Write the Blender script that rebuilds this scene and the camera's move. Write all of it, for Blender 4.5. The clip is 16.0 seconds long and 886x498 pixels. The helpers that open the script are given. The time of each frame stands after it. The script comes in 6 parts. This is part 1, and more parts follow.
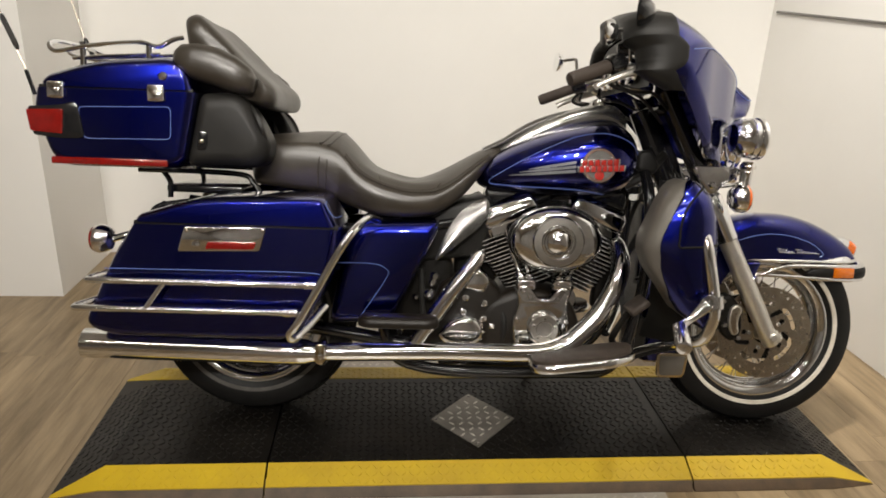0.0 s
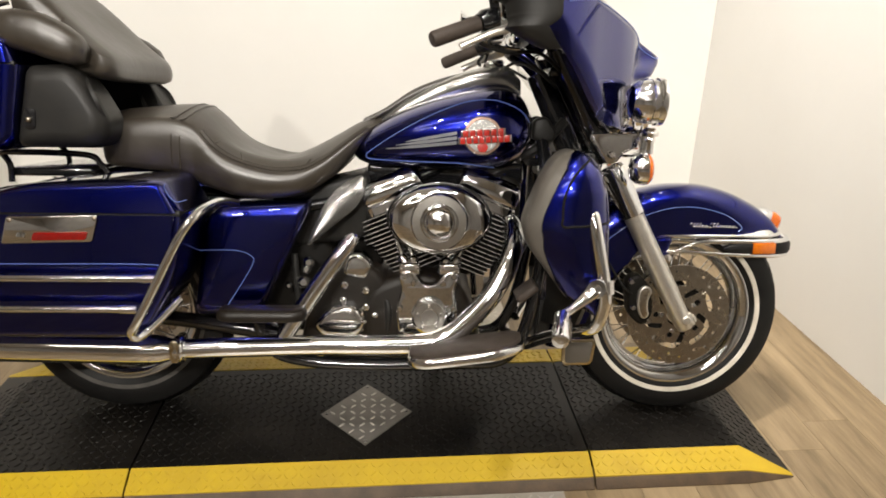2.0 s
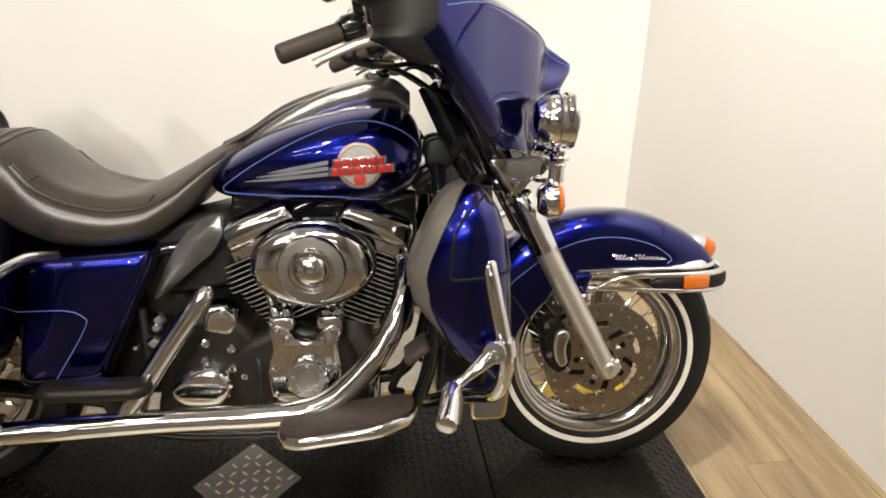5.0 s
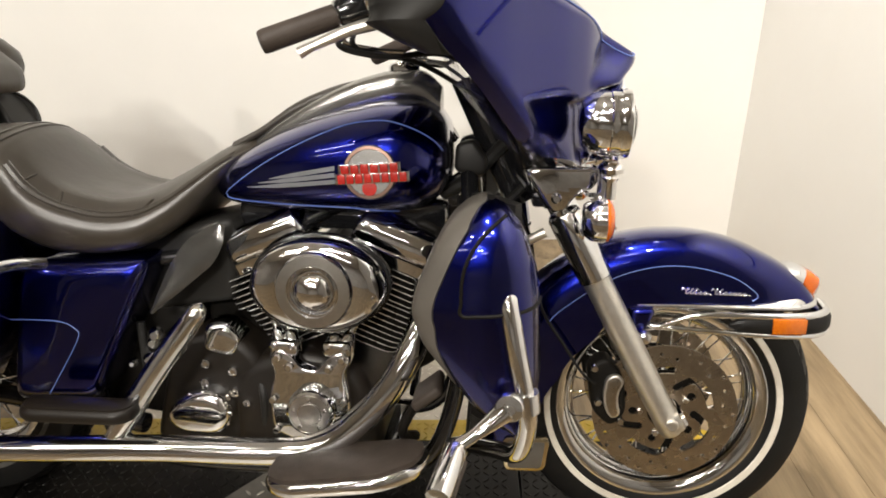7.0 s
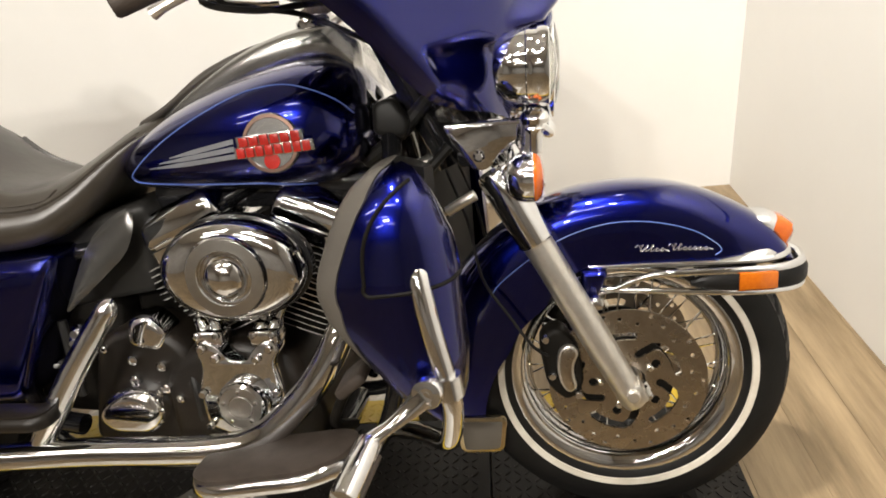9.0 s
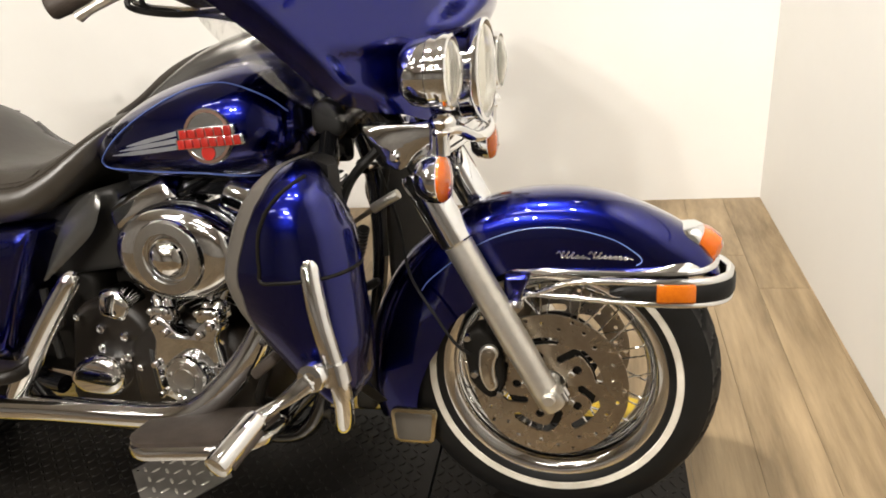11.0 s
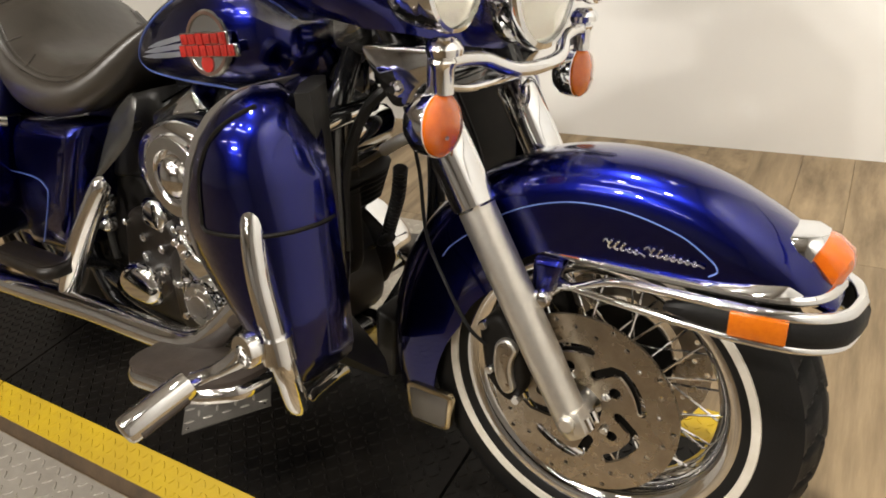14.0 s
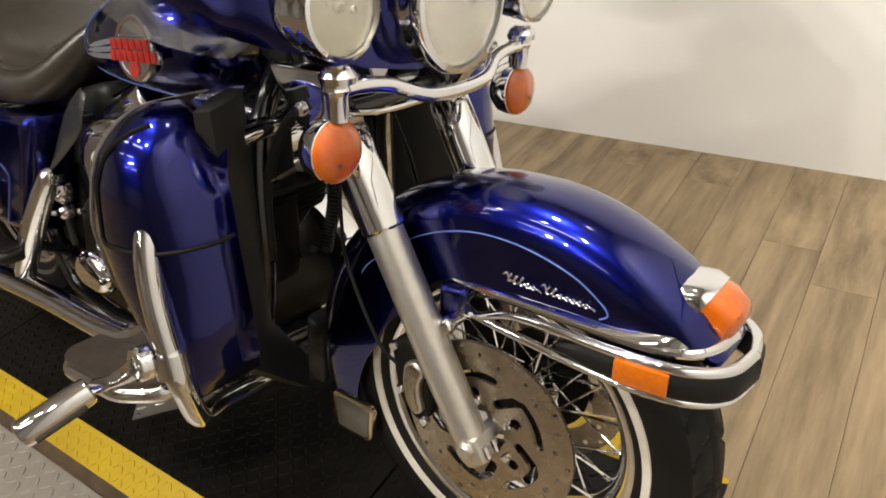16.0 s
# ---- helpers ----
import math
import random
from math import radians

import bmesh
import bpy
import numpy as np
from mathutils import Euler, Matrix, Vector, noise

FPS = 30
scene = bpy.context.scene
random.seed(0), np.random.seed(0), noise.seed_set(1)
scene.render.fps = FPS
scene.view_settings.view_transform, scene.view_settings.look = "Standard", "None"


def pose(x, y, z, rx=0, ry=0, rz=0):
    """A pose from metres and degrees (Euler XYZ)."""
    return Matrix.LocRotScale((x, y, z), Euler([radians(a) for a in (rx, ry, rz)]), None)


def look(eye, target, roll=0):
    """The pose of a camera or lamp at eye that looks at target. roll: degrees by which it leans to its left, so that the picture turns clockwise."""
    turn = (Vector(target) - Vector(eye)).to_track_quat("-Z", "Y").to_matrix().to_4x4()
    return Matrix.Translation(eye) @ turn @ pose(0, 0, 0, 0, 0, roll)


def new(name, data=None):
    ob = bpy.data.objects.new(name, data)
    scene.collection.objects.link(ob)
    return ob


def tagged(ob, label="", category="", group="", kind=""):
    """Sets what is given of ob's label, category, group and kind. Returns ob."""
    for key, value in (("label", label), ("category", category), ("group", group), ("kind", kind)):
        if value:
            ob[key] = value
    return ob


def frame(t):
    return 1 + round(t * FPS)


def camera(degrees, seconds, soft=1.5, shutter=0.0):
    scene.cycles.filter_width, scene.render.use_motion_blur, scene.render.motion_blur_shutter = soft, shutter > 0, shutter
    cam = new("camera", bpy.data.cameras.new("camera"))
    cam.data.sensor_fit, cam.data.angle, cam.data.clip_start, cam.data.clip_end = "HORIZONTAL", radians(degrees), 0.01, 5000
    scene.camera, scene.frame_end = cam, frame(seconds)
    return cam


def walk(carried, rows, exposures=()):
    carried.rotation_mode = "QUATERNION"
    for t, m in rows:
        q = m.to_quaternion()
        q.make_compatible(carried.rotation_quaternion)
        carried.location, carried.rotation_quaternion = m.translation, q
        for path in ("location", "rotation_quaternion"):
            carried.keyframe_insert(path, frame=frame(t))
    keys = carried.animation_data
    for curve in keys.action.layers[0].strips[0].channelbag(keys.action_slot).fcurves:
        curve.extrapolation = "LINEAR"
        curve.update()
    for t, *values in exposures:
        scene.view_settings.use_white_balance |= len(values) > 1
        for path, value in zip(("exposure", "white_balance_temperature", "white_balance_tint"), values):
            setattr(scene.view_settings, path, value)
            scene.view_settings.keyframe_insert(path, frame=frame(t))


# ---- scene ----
cam = camera(65.0, 16.0, soft=1.8)
PATH = [
    (0, (-0.158, 0.232, 1.285), (0.008, 2.105, 0.602), 2.3),
    (0.5, (-0.107, 0.246, 1.278), (0.082, 2.107, 0.571), 1.6),
    (1, (0.024, 0.298, 1.277), (0.199, 2.161, 0.57), 1.2),
    (1.5, (0.136, 0.361, 1.281), (0.277, 2.224, 0.565), 2.3),
    (2, (0.212, 0.4, 1.269), (0.361, 2.238, 0.494), 0.9),
    (2.5, (0.24, 0.474, 1.271), (0.535, 2.291, 0.488), 1.9),
    (3, (0.227, 0.592, 1.306), (0.632, 2.389, 0.527), 2.2),
    (3.5, (0.217, 0.664, 1.332), (0.639, 2.459, 0.556), 1.8),
    (4, (0.25, 0.688, 1.322), (0.671, 2.461, 0.498), 0.3),
    (4.2, (0.281, 0.697, 1.317), (0.697, 2.468, 0.486), 0.9),
    (6.3, (0.582, 0.811, 1.298), (0.565, 2.622, 0.449), -2.0),
    (6.5, (0.58, 0.845, 1.28), (0.579, 2.665, 0.45), -1.2),
    (7, (0.627, 0.946, 1.262), (0.558, 2.751, 0.403), -1.2),
    (7.5, (0.694, 1.039, 1.253), (0.605, 2.825, 0.357), -0.8),
    (8, (0.74, 1.078, 1.224), (0.689, 2.852, 0.301), -2.2),
    (8.2, (0.743, 1.081, 1.219), (0.693, 2.838, 0.264), -3.3),
    (10.3, (1.051, 1.032, 1.182), (0.657, 2.772, 0.279), -9.2),
    (10.5, (1.081, 1.035, 1.181), (0.662, 2.761, 0.262), -8.8),
    (11, (1.116, 1.055, 1.194), (0.698, 2.781, 0.274), -7.1),
    (11.5, (1.149, 1.129, 1.183), (0.694, 2.833, 0.241), -7.1),
    (12, (1.204, 1.24, 1.148), (0.715, 2.925, 0.189), -4.4),
    (12.5, (1.203, 1.328, 1.136), (0.572, 2.926, 0.113), -3.8),
    (13, (1.201, 1.348, 1.124), (0.407, 2.865, 0.091), -5.0),
    (13.5, (1.238, 1.375, 1.111), (0.305, 2.806, 0.072), -8.4),
    (14, (1.321, 1.419, 1.102), (0.356, 2.807, 0.034), -9.5),
    (14.5, (1.392, 1.454, 1.114), (0.319, 2.757, 0.04), -11.0),
    (15, (1.42, 1.484, 1.113), (0.274, 2.74, 0.06), -11.0),
    (15.5, (1.432, 1.51, 1.114), (0.312, 2.762, 0.029), -10.3),
    (16, (1.45, 1.55, 1.134), (0.427, 2.855, 0.015), -8.2),
]
walk(cam, [(t, look(eye, target, roll)) for t, eye, target, roll in PATH], [(0, -0.36), (0.5, -0.31), (1.0, -0.18), (2.0, -0.02), (8.0, 0.0), (10.3, 0.10), (11.0, 0.08), (12.5, -0.08), (13.4, -0.14), (14.0, -0.04), (14.6, -0.12), (16, -0.18)])

# ---- light ----
world = bpy.data.worlds.new("world")
scene.world = world
world.use_nodes = True
world.node_tree.nodes["Background"].inputs[0].default_value = (1.0, 0.93, 0.82, 1)
world.node_tree.nodes["Background"].inputs[1].default_value = 0.04
scene.view_settings.exposure = 0.0
FLOOR = -0.058
CEIL = 3.5
LAMP = (1.0, 0.943, 0.865)


def spot(name, at, aim, watts, radius, cone, colour=(1.0, 0.86, 0.68)):
    data = bpy.data.lights.new(name, "SPOT")
    data.energy, data.shadow_soft_size, data.spot_size, data.spot_blend, data.color = watts, radius, radians(cone), 0.85, colour
    ob = new(name, data)
    ob.matrix_world = look(at, aim)
    return ob


# ceiling spots: (place, aim, watts, cone)
SPOTS = [((-0.62, -2.2, 3.4), (-0.05, 3.7, 0.9), 335, 54), ((-0.12, -2.2, 3.4), (0.30, 3.7, 0.9), 275, 54), ((-1.9, -1.6, 3.3), (-1.8, 3.2, 0.9), 300, 62),
         ((-0.9, 0.8, 3.35), (-0.8, 3.8, 1.1), 100, 95), ((0.2, 0.8, 3.35), (-0.75, 3.7, 1.0), 105, 95), ((1.1, 0.8, 3.35), (1.75, 3.0, 0.9), 135, 100), ((0.6, 1.9, 3.35), (1.79, 2.35, 1.3), 410, 70),
         ((1.3, 2.7, 3.35), (1.5, 2.7, 0), 8, 100),
         ((-2.6, -2.6, 3.35), (-4.2, -2.6, 0), 90, 120), ((-0.4, -4.6, 3.35), (-0.4, -6.4, 0), 110, 120), ((-2.6, -5.4, 3.35), (-2.6, -7.0, 0), 90, 120)]
for at, aim, watts, cone in SPOTS:
    spot("spot_lamp", at, aim, watts, 0.075, cone, LAMP)

# linear ceiling lights over the aisle
for x, y, yaw in ((-1.7, 0.3, 0), (0.3, 0.3, 0), (-2.6, -1.2, 0), (-0.6, -1.2, 0), (-1.7, -3.6, 0), (0.3, -3.6, 0)):
    data = bpy.data.lights.new("ceiling_light", "AREA")
    data.shape, data.size, data.size_y, data.energy, data.color = "RECTANGLE", 1.2, 0.14, 14, LAMP
    ob = new("ceiling_light", data)
    ob.matrix_world = pose(x, y, 3.42, 0, 0, yaw)

# ---- materials ----
def material(name, base, rough=0.5, metal=0.0, coat=0.0, tint=None, scale=8.0, mix=0.25, bump=0.0, bump_scale=60.0, rough_var=0.0,
             per_object=0.0, stretch=(1, 1, 1), **more):
    """Principled surface: base colour broken up by two noises, roughness variation, fine relief."""
    m = bpy.data.materials.new(name)
    m.use_nodes = True
    nt = m.node_tree
    p = nt.nodes["Principled BSDF"]
    link = nt.links.new
    p.inputs["Roughness"].default_value, p.inputs["Metallic"].default_value = rough, metal
    p.inputs["Coat Weight"].default_value, p.inputs["Coat Roughness"].default_value = coat, 0.03
    for key, value in more.items():
        p.inputs[key.replace("_", " ")].default_value = value
    co = nt.nodes.new("ShaderNodeTexCoord")
    mp = nt.nodes.new("ShaderNodeMapping")
    mp.inputs["Scale"].default_value = stretch
    link(co.outputs["Object"], mp.inputs["Vector"])
    n1 = nt.nodes.new("ShaderNodeTexNoise")
    n1.inputs["Scale"].default_value, n1.inputs["Detail"].default_value, n1.inputs["Roughness"].default_value = scale, 6, 0.65
    n2 = nt.nodes.new("ShaderNodeTexNoise")
    n2.inputs["Scale"].default_value, n2.inputs["Detail"].default_value = bump_scale, 3
    link(mp.outputs[0], n1.inputs["Vector"])
    link(mp.outputs[0], n2.inputs["Vector"])
    ramp = nt.nodes.new("ShaderNodeMapRange")
    ramp.inputs["From Min"].default_value, ramp.inputs["From Max"].default_value = 0.3, 0.7
    link(n1.outputs["Fac"], ramp.inputs["Value"])
    fac = ramp.outputs[0]
    if per_object:
        info = nt.nodes.new("ShaderNodeObjectInfo")
        add = nt.nodes.new("ShaderNodeMath")
        add.operation = "MULTIPLY_ADD"
        add.inputs[1].default_value = per_object
        link(info.outputs["Random"], add.inputs[0])
        away = nt.nodes.new("ShaderNodeMath")
        away.operation = "MULTIPLY"
        away.inputs[1].default_value = 80.0
        link(info.outputs["Random"], away.inputs[0])
        link(away.outputs[0], mp.inputs["Location"])
        half = nt.nodes.new("ShaderNodeMath")
        half.operation = "MULTIPLY"
        half.inputs[1].default_value = 1 - per_object
        link(fac, half.inputs[0])
        link(half.outputs[0], add.inputs[2])
        fac = add.outputs[0]
    mixn = nt.nodes.new("ShaderNodeMix")
    mixn.data_type = "RGBA"
    other = tint or tuple(c * (1 - mix) for c in base)
    mixn.inputs["A"].default_value, mixn.inputs["B"].default_value = (*base, 1), (*other, 1)
    link(fac, mixn.inputs["Factor"])
    link(mixn.outputs["Result"], p.inputs["Base Color"])
    if rough_var:
        rr = nt.nodes.new("ShaderNodeMapRange")
        rr.inputs["To Min"].default_value, rr.inputs["To Max"].default_value = max(rough - rough_var, 0.0), rough + rough_var
        link(n1.outputs["Fac"], rr.inputs["Value"])
        link(rr.outputs[0], p.inputs["Roughness"])
    if bump:
        b = nt.nodes.new("ShaderNodeBump")
        b.inputs["Strength"].default_value, b.inputs["Distance"].default_value = bump, 0.002
        link(n2.outputs["Fac"], b.inputs["Height"])
        link(b.outputs[0], p.inputs["Normal"])
    return m


BLUE = material("cobalt_paint", (0.0040, 0.0085, 0.185), 0.235, 1.0, 1.0, tint=(0.002, 0.004, 0.095), scale=1200, mix=0.4)
CHROME = material("chrome", (0.851, 0.882, 0.926), 0.05, 1.0, tint=(0.82, 0.80, 0.77), scale=14, rough_var=0.05)
SATIN = material("satin_aluminium", (0.76, 0.73, 0.67), 0.36, 0.92, scale=40, mix=0.15, bump=0.05, bump_scale=300, rough_var=0.08)
STEEL = material("brake_steel", (0.50, 0.445, 0.37), 0.28, 1.0, tint=(0.34, 0.29, 0.225), scale=20, bump=0.08, bump_scale=500, rough_var=0.1)
LEATHER = material("black_vinyl", (0.021, 0.0165, 0.0120), 0.36, tint=(0.038, 0.031, 0.023), scale=7, bump=0.55, bump_scale=26, rough_var=0.12, Specular_IOR_Level=0.9)
PLASTIC = material("black_plastic", (0.011, 0.0105, 0.010), 0.44, tint=(0.018, 0.017, 0.015), scale=12, bump=0.15, bump_scale=600, rough_var=0.08, Specular_IOR_Level=0.28)
GLOSS_BLACK = material("gloss_black", (0.010, 0.010, 0.011), 0.14, coat=0.6, scale=10, rough_var=0.06)
CRINKLE = material("wrinkle_black_metal", (0.005, 0.0045, 0.004), 0.5, tint=(0.011, 0.0095, 0.0075), scale=16, bump=0.15, bump_scale=350, rough_var=0.12, Specular_IOR_Level=0.12)
CASE = material("bronze_black_enamel", (0.014, 0.0102, 0.0070), 0.42, tint=(0.007, 0.0053, 0.0038), scale=9, bump=0.12, bump_scale=350, rough_var=0.12, Specular_IOR_Level=0.35)
RUBBER = material("tyre_rubber", (0.006, 0.0058, 0.0056), 0.5, tint=(0.010, 0.0095, 0.009), scale=14, bump=0.2, bump_scale=250, rough_var=0.1, Specular_IOR_Level=0.22)
WHITEWALL = material("whitewall_rubber", (0.70, 0.66, 0.58), 0.55, tint=(0.58, 0.53, 0.44), scale=25, bump=0.1, bump_scale=200)
# whitewall of the rear tyre, darkened in colour for the shade it stands in
SHADED_WALL = material("dirty_sidewall_rubber", (0.10, 0.094, 0.085), 0.55, tint=(0.06, 0.056, 0.05), scale=25, bump=0.1, bump_scale=200)
PAD = material("brown_black_rubber", (0.062, 0.048, 0.039), 0.55, tint=(0.040, 0.031, 0.025), scale=18, bump=0.3, bump_scale=300, rough_var=0.1, Specular_IOR_Level=0.3)
GREY_TRIM = material("grey_trim", (0.135, 0.122, 0.105), 0.40, 0.2, scale=10, mix=0.2, bump=0.1, bump_scale=400)
SILVER = material("dark_silver_plastic", (0.42, 0.415, 0.40), 0.22, 0.9, 0.1, scale=10, mix=0.12)
STRIPE = material("light_blue_pinstripe", (0.12, 0.19, 0.55), 0.3, 0.0, 0.8, scale=30, mix=0.1)
SILVER_STRIPE = material("silver_stripe", (0.50, 0.52, 0.56), 0.3, 0.3, 0.6, scale=30, mix=0.15)
RED_BADGE = material("red_enamel", (0.42, 0.022, 0.016), 0.25, 0.0, 0.8, scale=60, mix=0.25)
BADGE_RING = material("bronze_enamel", (0.26, 0.16, 0.125), 0.3, 0.7, 0.5, scale=60, mix=0.2)
AMBER = material("amber_lens", (0.72, 0.150, 0.004), 0.12, tint=(0.60, 0.105, 0.003), scale=60, Transmission_Weight=0.15, Coat_Weight=0.8)
ORANGE = material("orange_reflector", (0.72, 0.18, 0.006), 0.14, tint=(0.60, 0.13, 0.005), scale=160, Transmission_Weight=0.2, Coat_Weight=0.8)
RED = material("red_lens", (0.22, 0.006, 0.004), 0.12, tint=(0.13, 0.004, 0.003), scale=60, coat=0.8)
LENS = material("clear_lens", (0.96, 0.95, 0.90), 0.05, scale=20, mix=0.02, Transmission_Weight=0.92, IOR=1.3)
REFLECTOR = material("lamp_reflector", (0.92, 0.89, 0.80), 0.16, 1.0, scale=25, rough_var=0.1)
GOLD = material("aged_chrome", (0.62, 0.52, 0.34), 0.22, 1.0, tint=(0.45, 0.38, 0.26), scale=20, rough_var=0.1)
MAT_BLACK = material("black_tread_plate", (0.0030, 0.0028, 0.0027), 0.36, tint=(0.0125, 0.0105, 0.0085), scale=3.2, mix=0.3, bump=0.12, bump_scale=150, rough_var=0.14, Specular_IOR_Level=0.23)
MAT_YELLOW = material("yellow_safety_paint", (0.62, 0.43, 0.012), 0.42, tint=(0.48, 0.32, 0.012), scale=5, bump=0.15, bump_scale=120, rough_var=0.12)
TREAD_STEEL = material("worn_tread_steel", (0.62, 0.58, 0.51), 0.42, 0.45, tint=(0.40, 0.36, 0.31), scale=5, bump=0.15, bump_scale=150, rough_var=0.15)
WALL = material("cream_wall_paint", (0.80, 0.788, 0.755), 0.7, tint=(0.77, 0.757, 0.722), scale=1.5, bump=0.12, bump_scale=220)
GREY_WALL = material("grey_wall_paint", (0.48, 0.46, 0.43), 0.7, scale=1.5, bump=0.12, bump_scale=220)
LIP = material("dusty_brown_rubber", (0.11, 0.068, 0.034), 0.55, tint=(0.05, 0.031, 0.016), scale=14, bump=0.3, bump_scale=120, rough_var=0.1)
CEILING = material("ceiling_paint", (0.70, 0.68, 0.64), 0.8, scale=2, mix=0.15, bump=0.1, bump_scale=120)
WOOD = material("grey_oak_laminate", (0.40, 0.295, 0.172), 0.38, tint=(0.125, 0.087, 0.045), scale=2.4, bump=0.10, bump_scale=60,
                rough_var=0.12, per_object=0.10, stretch=(7, 0.7, 3))
DARK_GAP = material("dark_joint", (0.20, 0.145, 0.085), 0.7, scale=20)
WIRE = material("dark_rail_metal", (0.20, 0.19, 0.18), 0.4, 0.6, scale=20)

MIRROR = material("mirror_glass", (0.90, 0.90, 0.90), 0.01, 1.0, scale=5, mix=0.02)
BRUSHED = material("brushed_steel", (0.56, 0.54, 0.50), 0.30, 1.0, scale=30, mix=0.2, bump=0.05, bump_scale=400, rough_var=0.08)
FIN_EDGE = material("polished_fin_edge", (0.82, 0.81, 0.79), 0.28, 0.75, scale=60, mix=0.2, rough_var=0.08)
LUG_STEEL = material("polished_lug_steel", (0.72, 0.68, 0.61), 0.34, 0.7, scale=20, mix=0.2, rough_var=0.1)
INLAY = material("dull_steel_inlay", (0.27, 0.25, 0.225), 0.45, 0.6, tint=(0.18, 0.165, 0.145), scale=12, bump=0.1, bump_scale=200)


def clear(name, tint, share):
    """Thin tinted sheet: mostly see-through, with a sharp gloss."""
    m = bpy.data.materials.new(name)
    m.use_nodes = True
    nt = m.node_tree
    nt.nodes.remove(nt.nodes["Principled BSDF"])
    a, b, mix = (nt.nodes.new(n) for n in ("ShaderNodeBsdfTransparent", "ShaderNodeBsdfGlossy", "ShaderNodeMixShader"))
    a.inputs["Color"].default_value = (*tint, 1)
    b.inputs["Roughness"].default_value = 0.05
    mix.inputs["Fac"].default_value = share
    nt.links.new(a.outputs[0], mix.inputs[1])
    nt.links.new(b.outputs[0], mix.inputs[2])
    nt.links.new(mix.outputs[0], nt.nodes["Material Output"].inputs["Surface"])
    return m


SMOKE = clear("smoked_acrylic", (0.80, 0.79, 0.77), 0.12)
CLEAR = clear("clear_acrylic", (0.80, 0.79, 0.77), 0.13)

# ---- shape helpers ----
def finish(bm, name, mat, parent=None, label="", angle=35, kind="", category=""):
    bmesh.ops.recalc_face_normals(bm, faces=bm.faces[:])
    me = bpy.data.meshes.new(name)
    bm.to_mesh(me)
    bm.free()
    me.polygons.foreach_set("use_smooth", [True] * len(me.polygons))
    me.set_sharp_from_angle(angle=radians(angle))
    me.materials.append(mat)
    ob = new(name, me)
    if parent:
        ob.parent = parent
    return tagged(ob, label, category, "", kind)


def part(name, bm, mat, parent, label="", angle=35):
    return finish(bm, name, mat, parent, label, angle)


def thing(name, label, category, m=None, group=""):
    ob = new(name)
    ob.empty_display_size = 0.1
    if m is not None:
        ob.matrix_basis = m
    return tagged(ob, label, category, group)


def spline(points, n=8, closed=False):
    """Catmull-Rom curve through points."""
    P = [Vector(p) for p in points]
    if len(P) == 2:
        return P
    out = []
    m = len(P)
    for i in range(m if closed else m - 1):
        a, b, c, d = (P[(i + k) % m] if closed else P[min(max(i + k, 0), m - 1)] for k in (-1, 0, 1, 2))
        for j in range(n):
            s = j / n
            out.append(0.5 * (2 * b + (c - a) * s + (2 * a - 5 * b + 4 * c - d) * s * s + (3 * b - a - 3 * c + d) * s ** 3))
    if not closed:
        out.append(P[-1])
    return out


def skin(bm, rings, cap=True, loop=True, close=False):
    """Faces between consecutive rings of points."""
    vs = [[bm.verts.new(p) for p in r] for r in rings]
    k = len(rings[0])
    pairs = list(zip(vs, vs[1:])) + ([(vs[-1], vs[0])] if close else [])
    for a, b in pairs:
        for i in range(k if loop else k - 1):
            j = (i + 1) % k
            bm.faces.new((a[i], a[j], b[j], b[i]))
    if cap and not close:
        bm.faces.new(vs[0][::-1])
        bm.faces.new(vs[-1])
    return bm


def tube(bm, points, r, n=12, smooth=8, closed=False, flat=1.0):
    """A round bar along a curve; r a number or one per given point."""
    P = spline(points, smooth, closed)
    m = len(P)
    if isinstance(r, (list, tuple)):
        R = [float(np.interp(i / (m - 1) * (len(r) - 1), range(len(r)), r)) for i in range(m)]
    else:
        R = [r] * m
    up = None
    rings = []
    for i, p in enumerate(P):
        d = (P[(i + 1) % m] - P[i - 1]) if closed else (P[min(i + 1, m - 1)] - P[max(i - 1, 0)])
        d.normalize()
        if up is None:
            up = d.orthogonal().normalized()
        up = (up - d * up.dot(d)).normalized()
        side = d.cross(up)
        rings.append([p + R[i] * (up * math.cos(a) + side * flat * math.sin(a)) for a in (2 * math.pi * k / n for k in range(n))])
    return skin(bm, rings, not closed, True, closed)


def lathe(bm, profile, m, n=48, sx=1.0, sy=1.0, close=False):
    """Spin (radius, height) about the z axis of the pose m."""
    rings = []
    for r, h in profile:
        r = max(r, 1e-4)
        rings.append([m @ Vector((r * sx * math.cos(2 * math.pi * k / n), r * sy * math.sin(2 * math.pi * k / n), h)) for k in range(n)])
    return skin(bm, rings, not close, True, close)


def along(o, d, up=(0, 0, 1)):
    """Pose at o whose z axis runs along d."""
    z = Vector(d).normalized()
    x = Vector(up).cross(z)
    if x.length < 1e-4:
        x = Vector((1, 0, 0))
    x.normalize()
    y = z.cross(x)
    return Matrix.Translation(o) @ Matrix((x, y, z)).transposed().to_4x4()


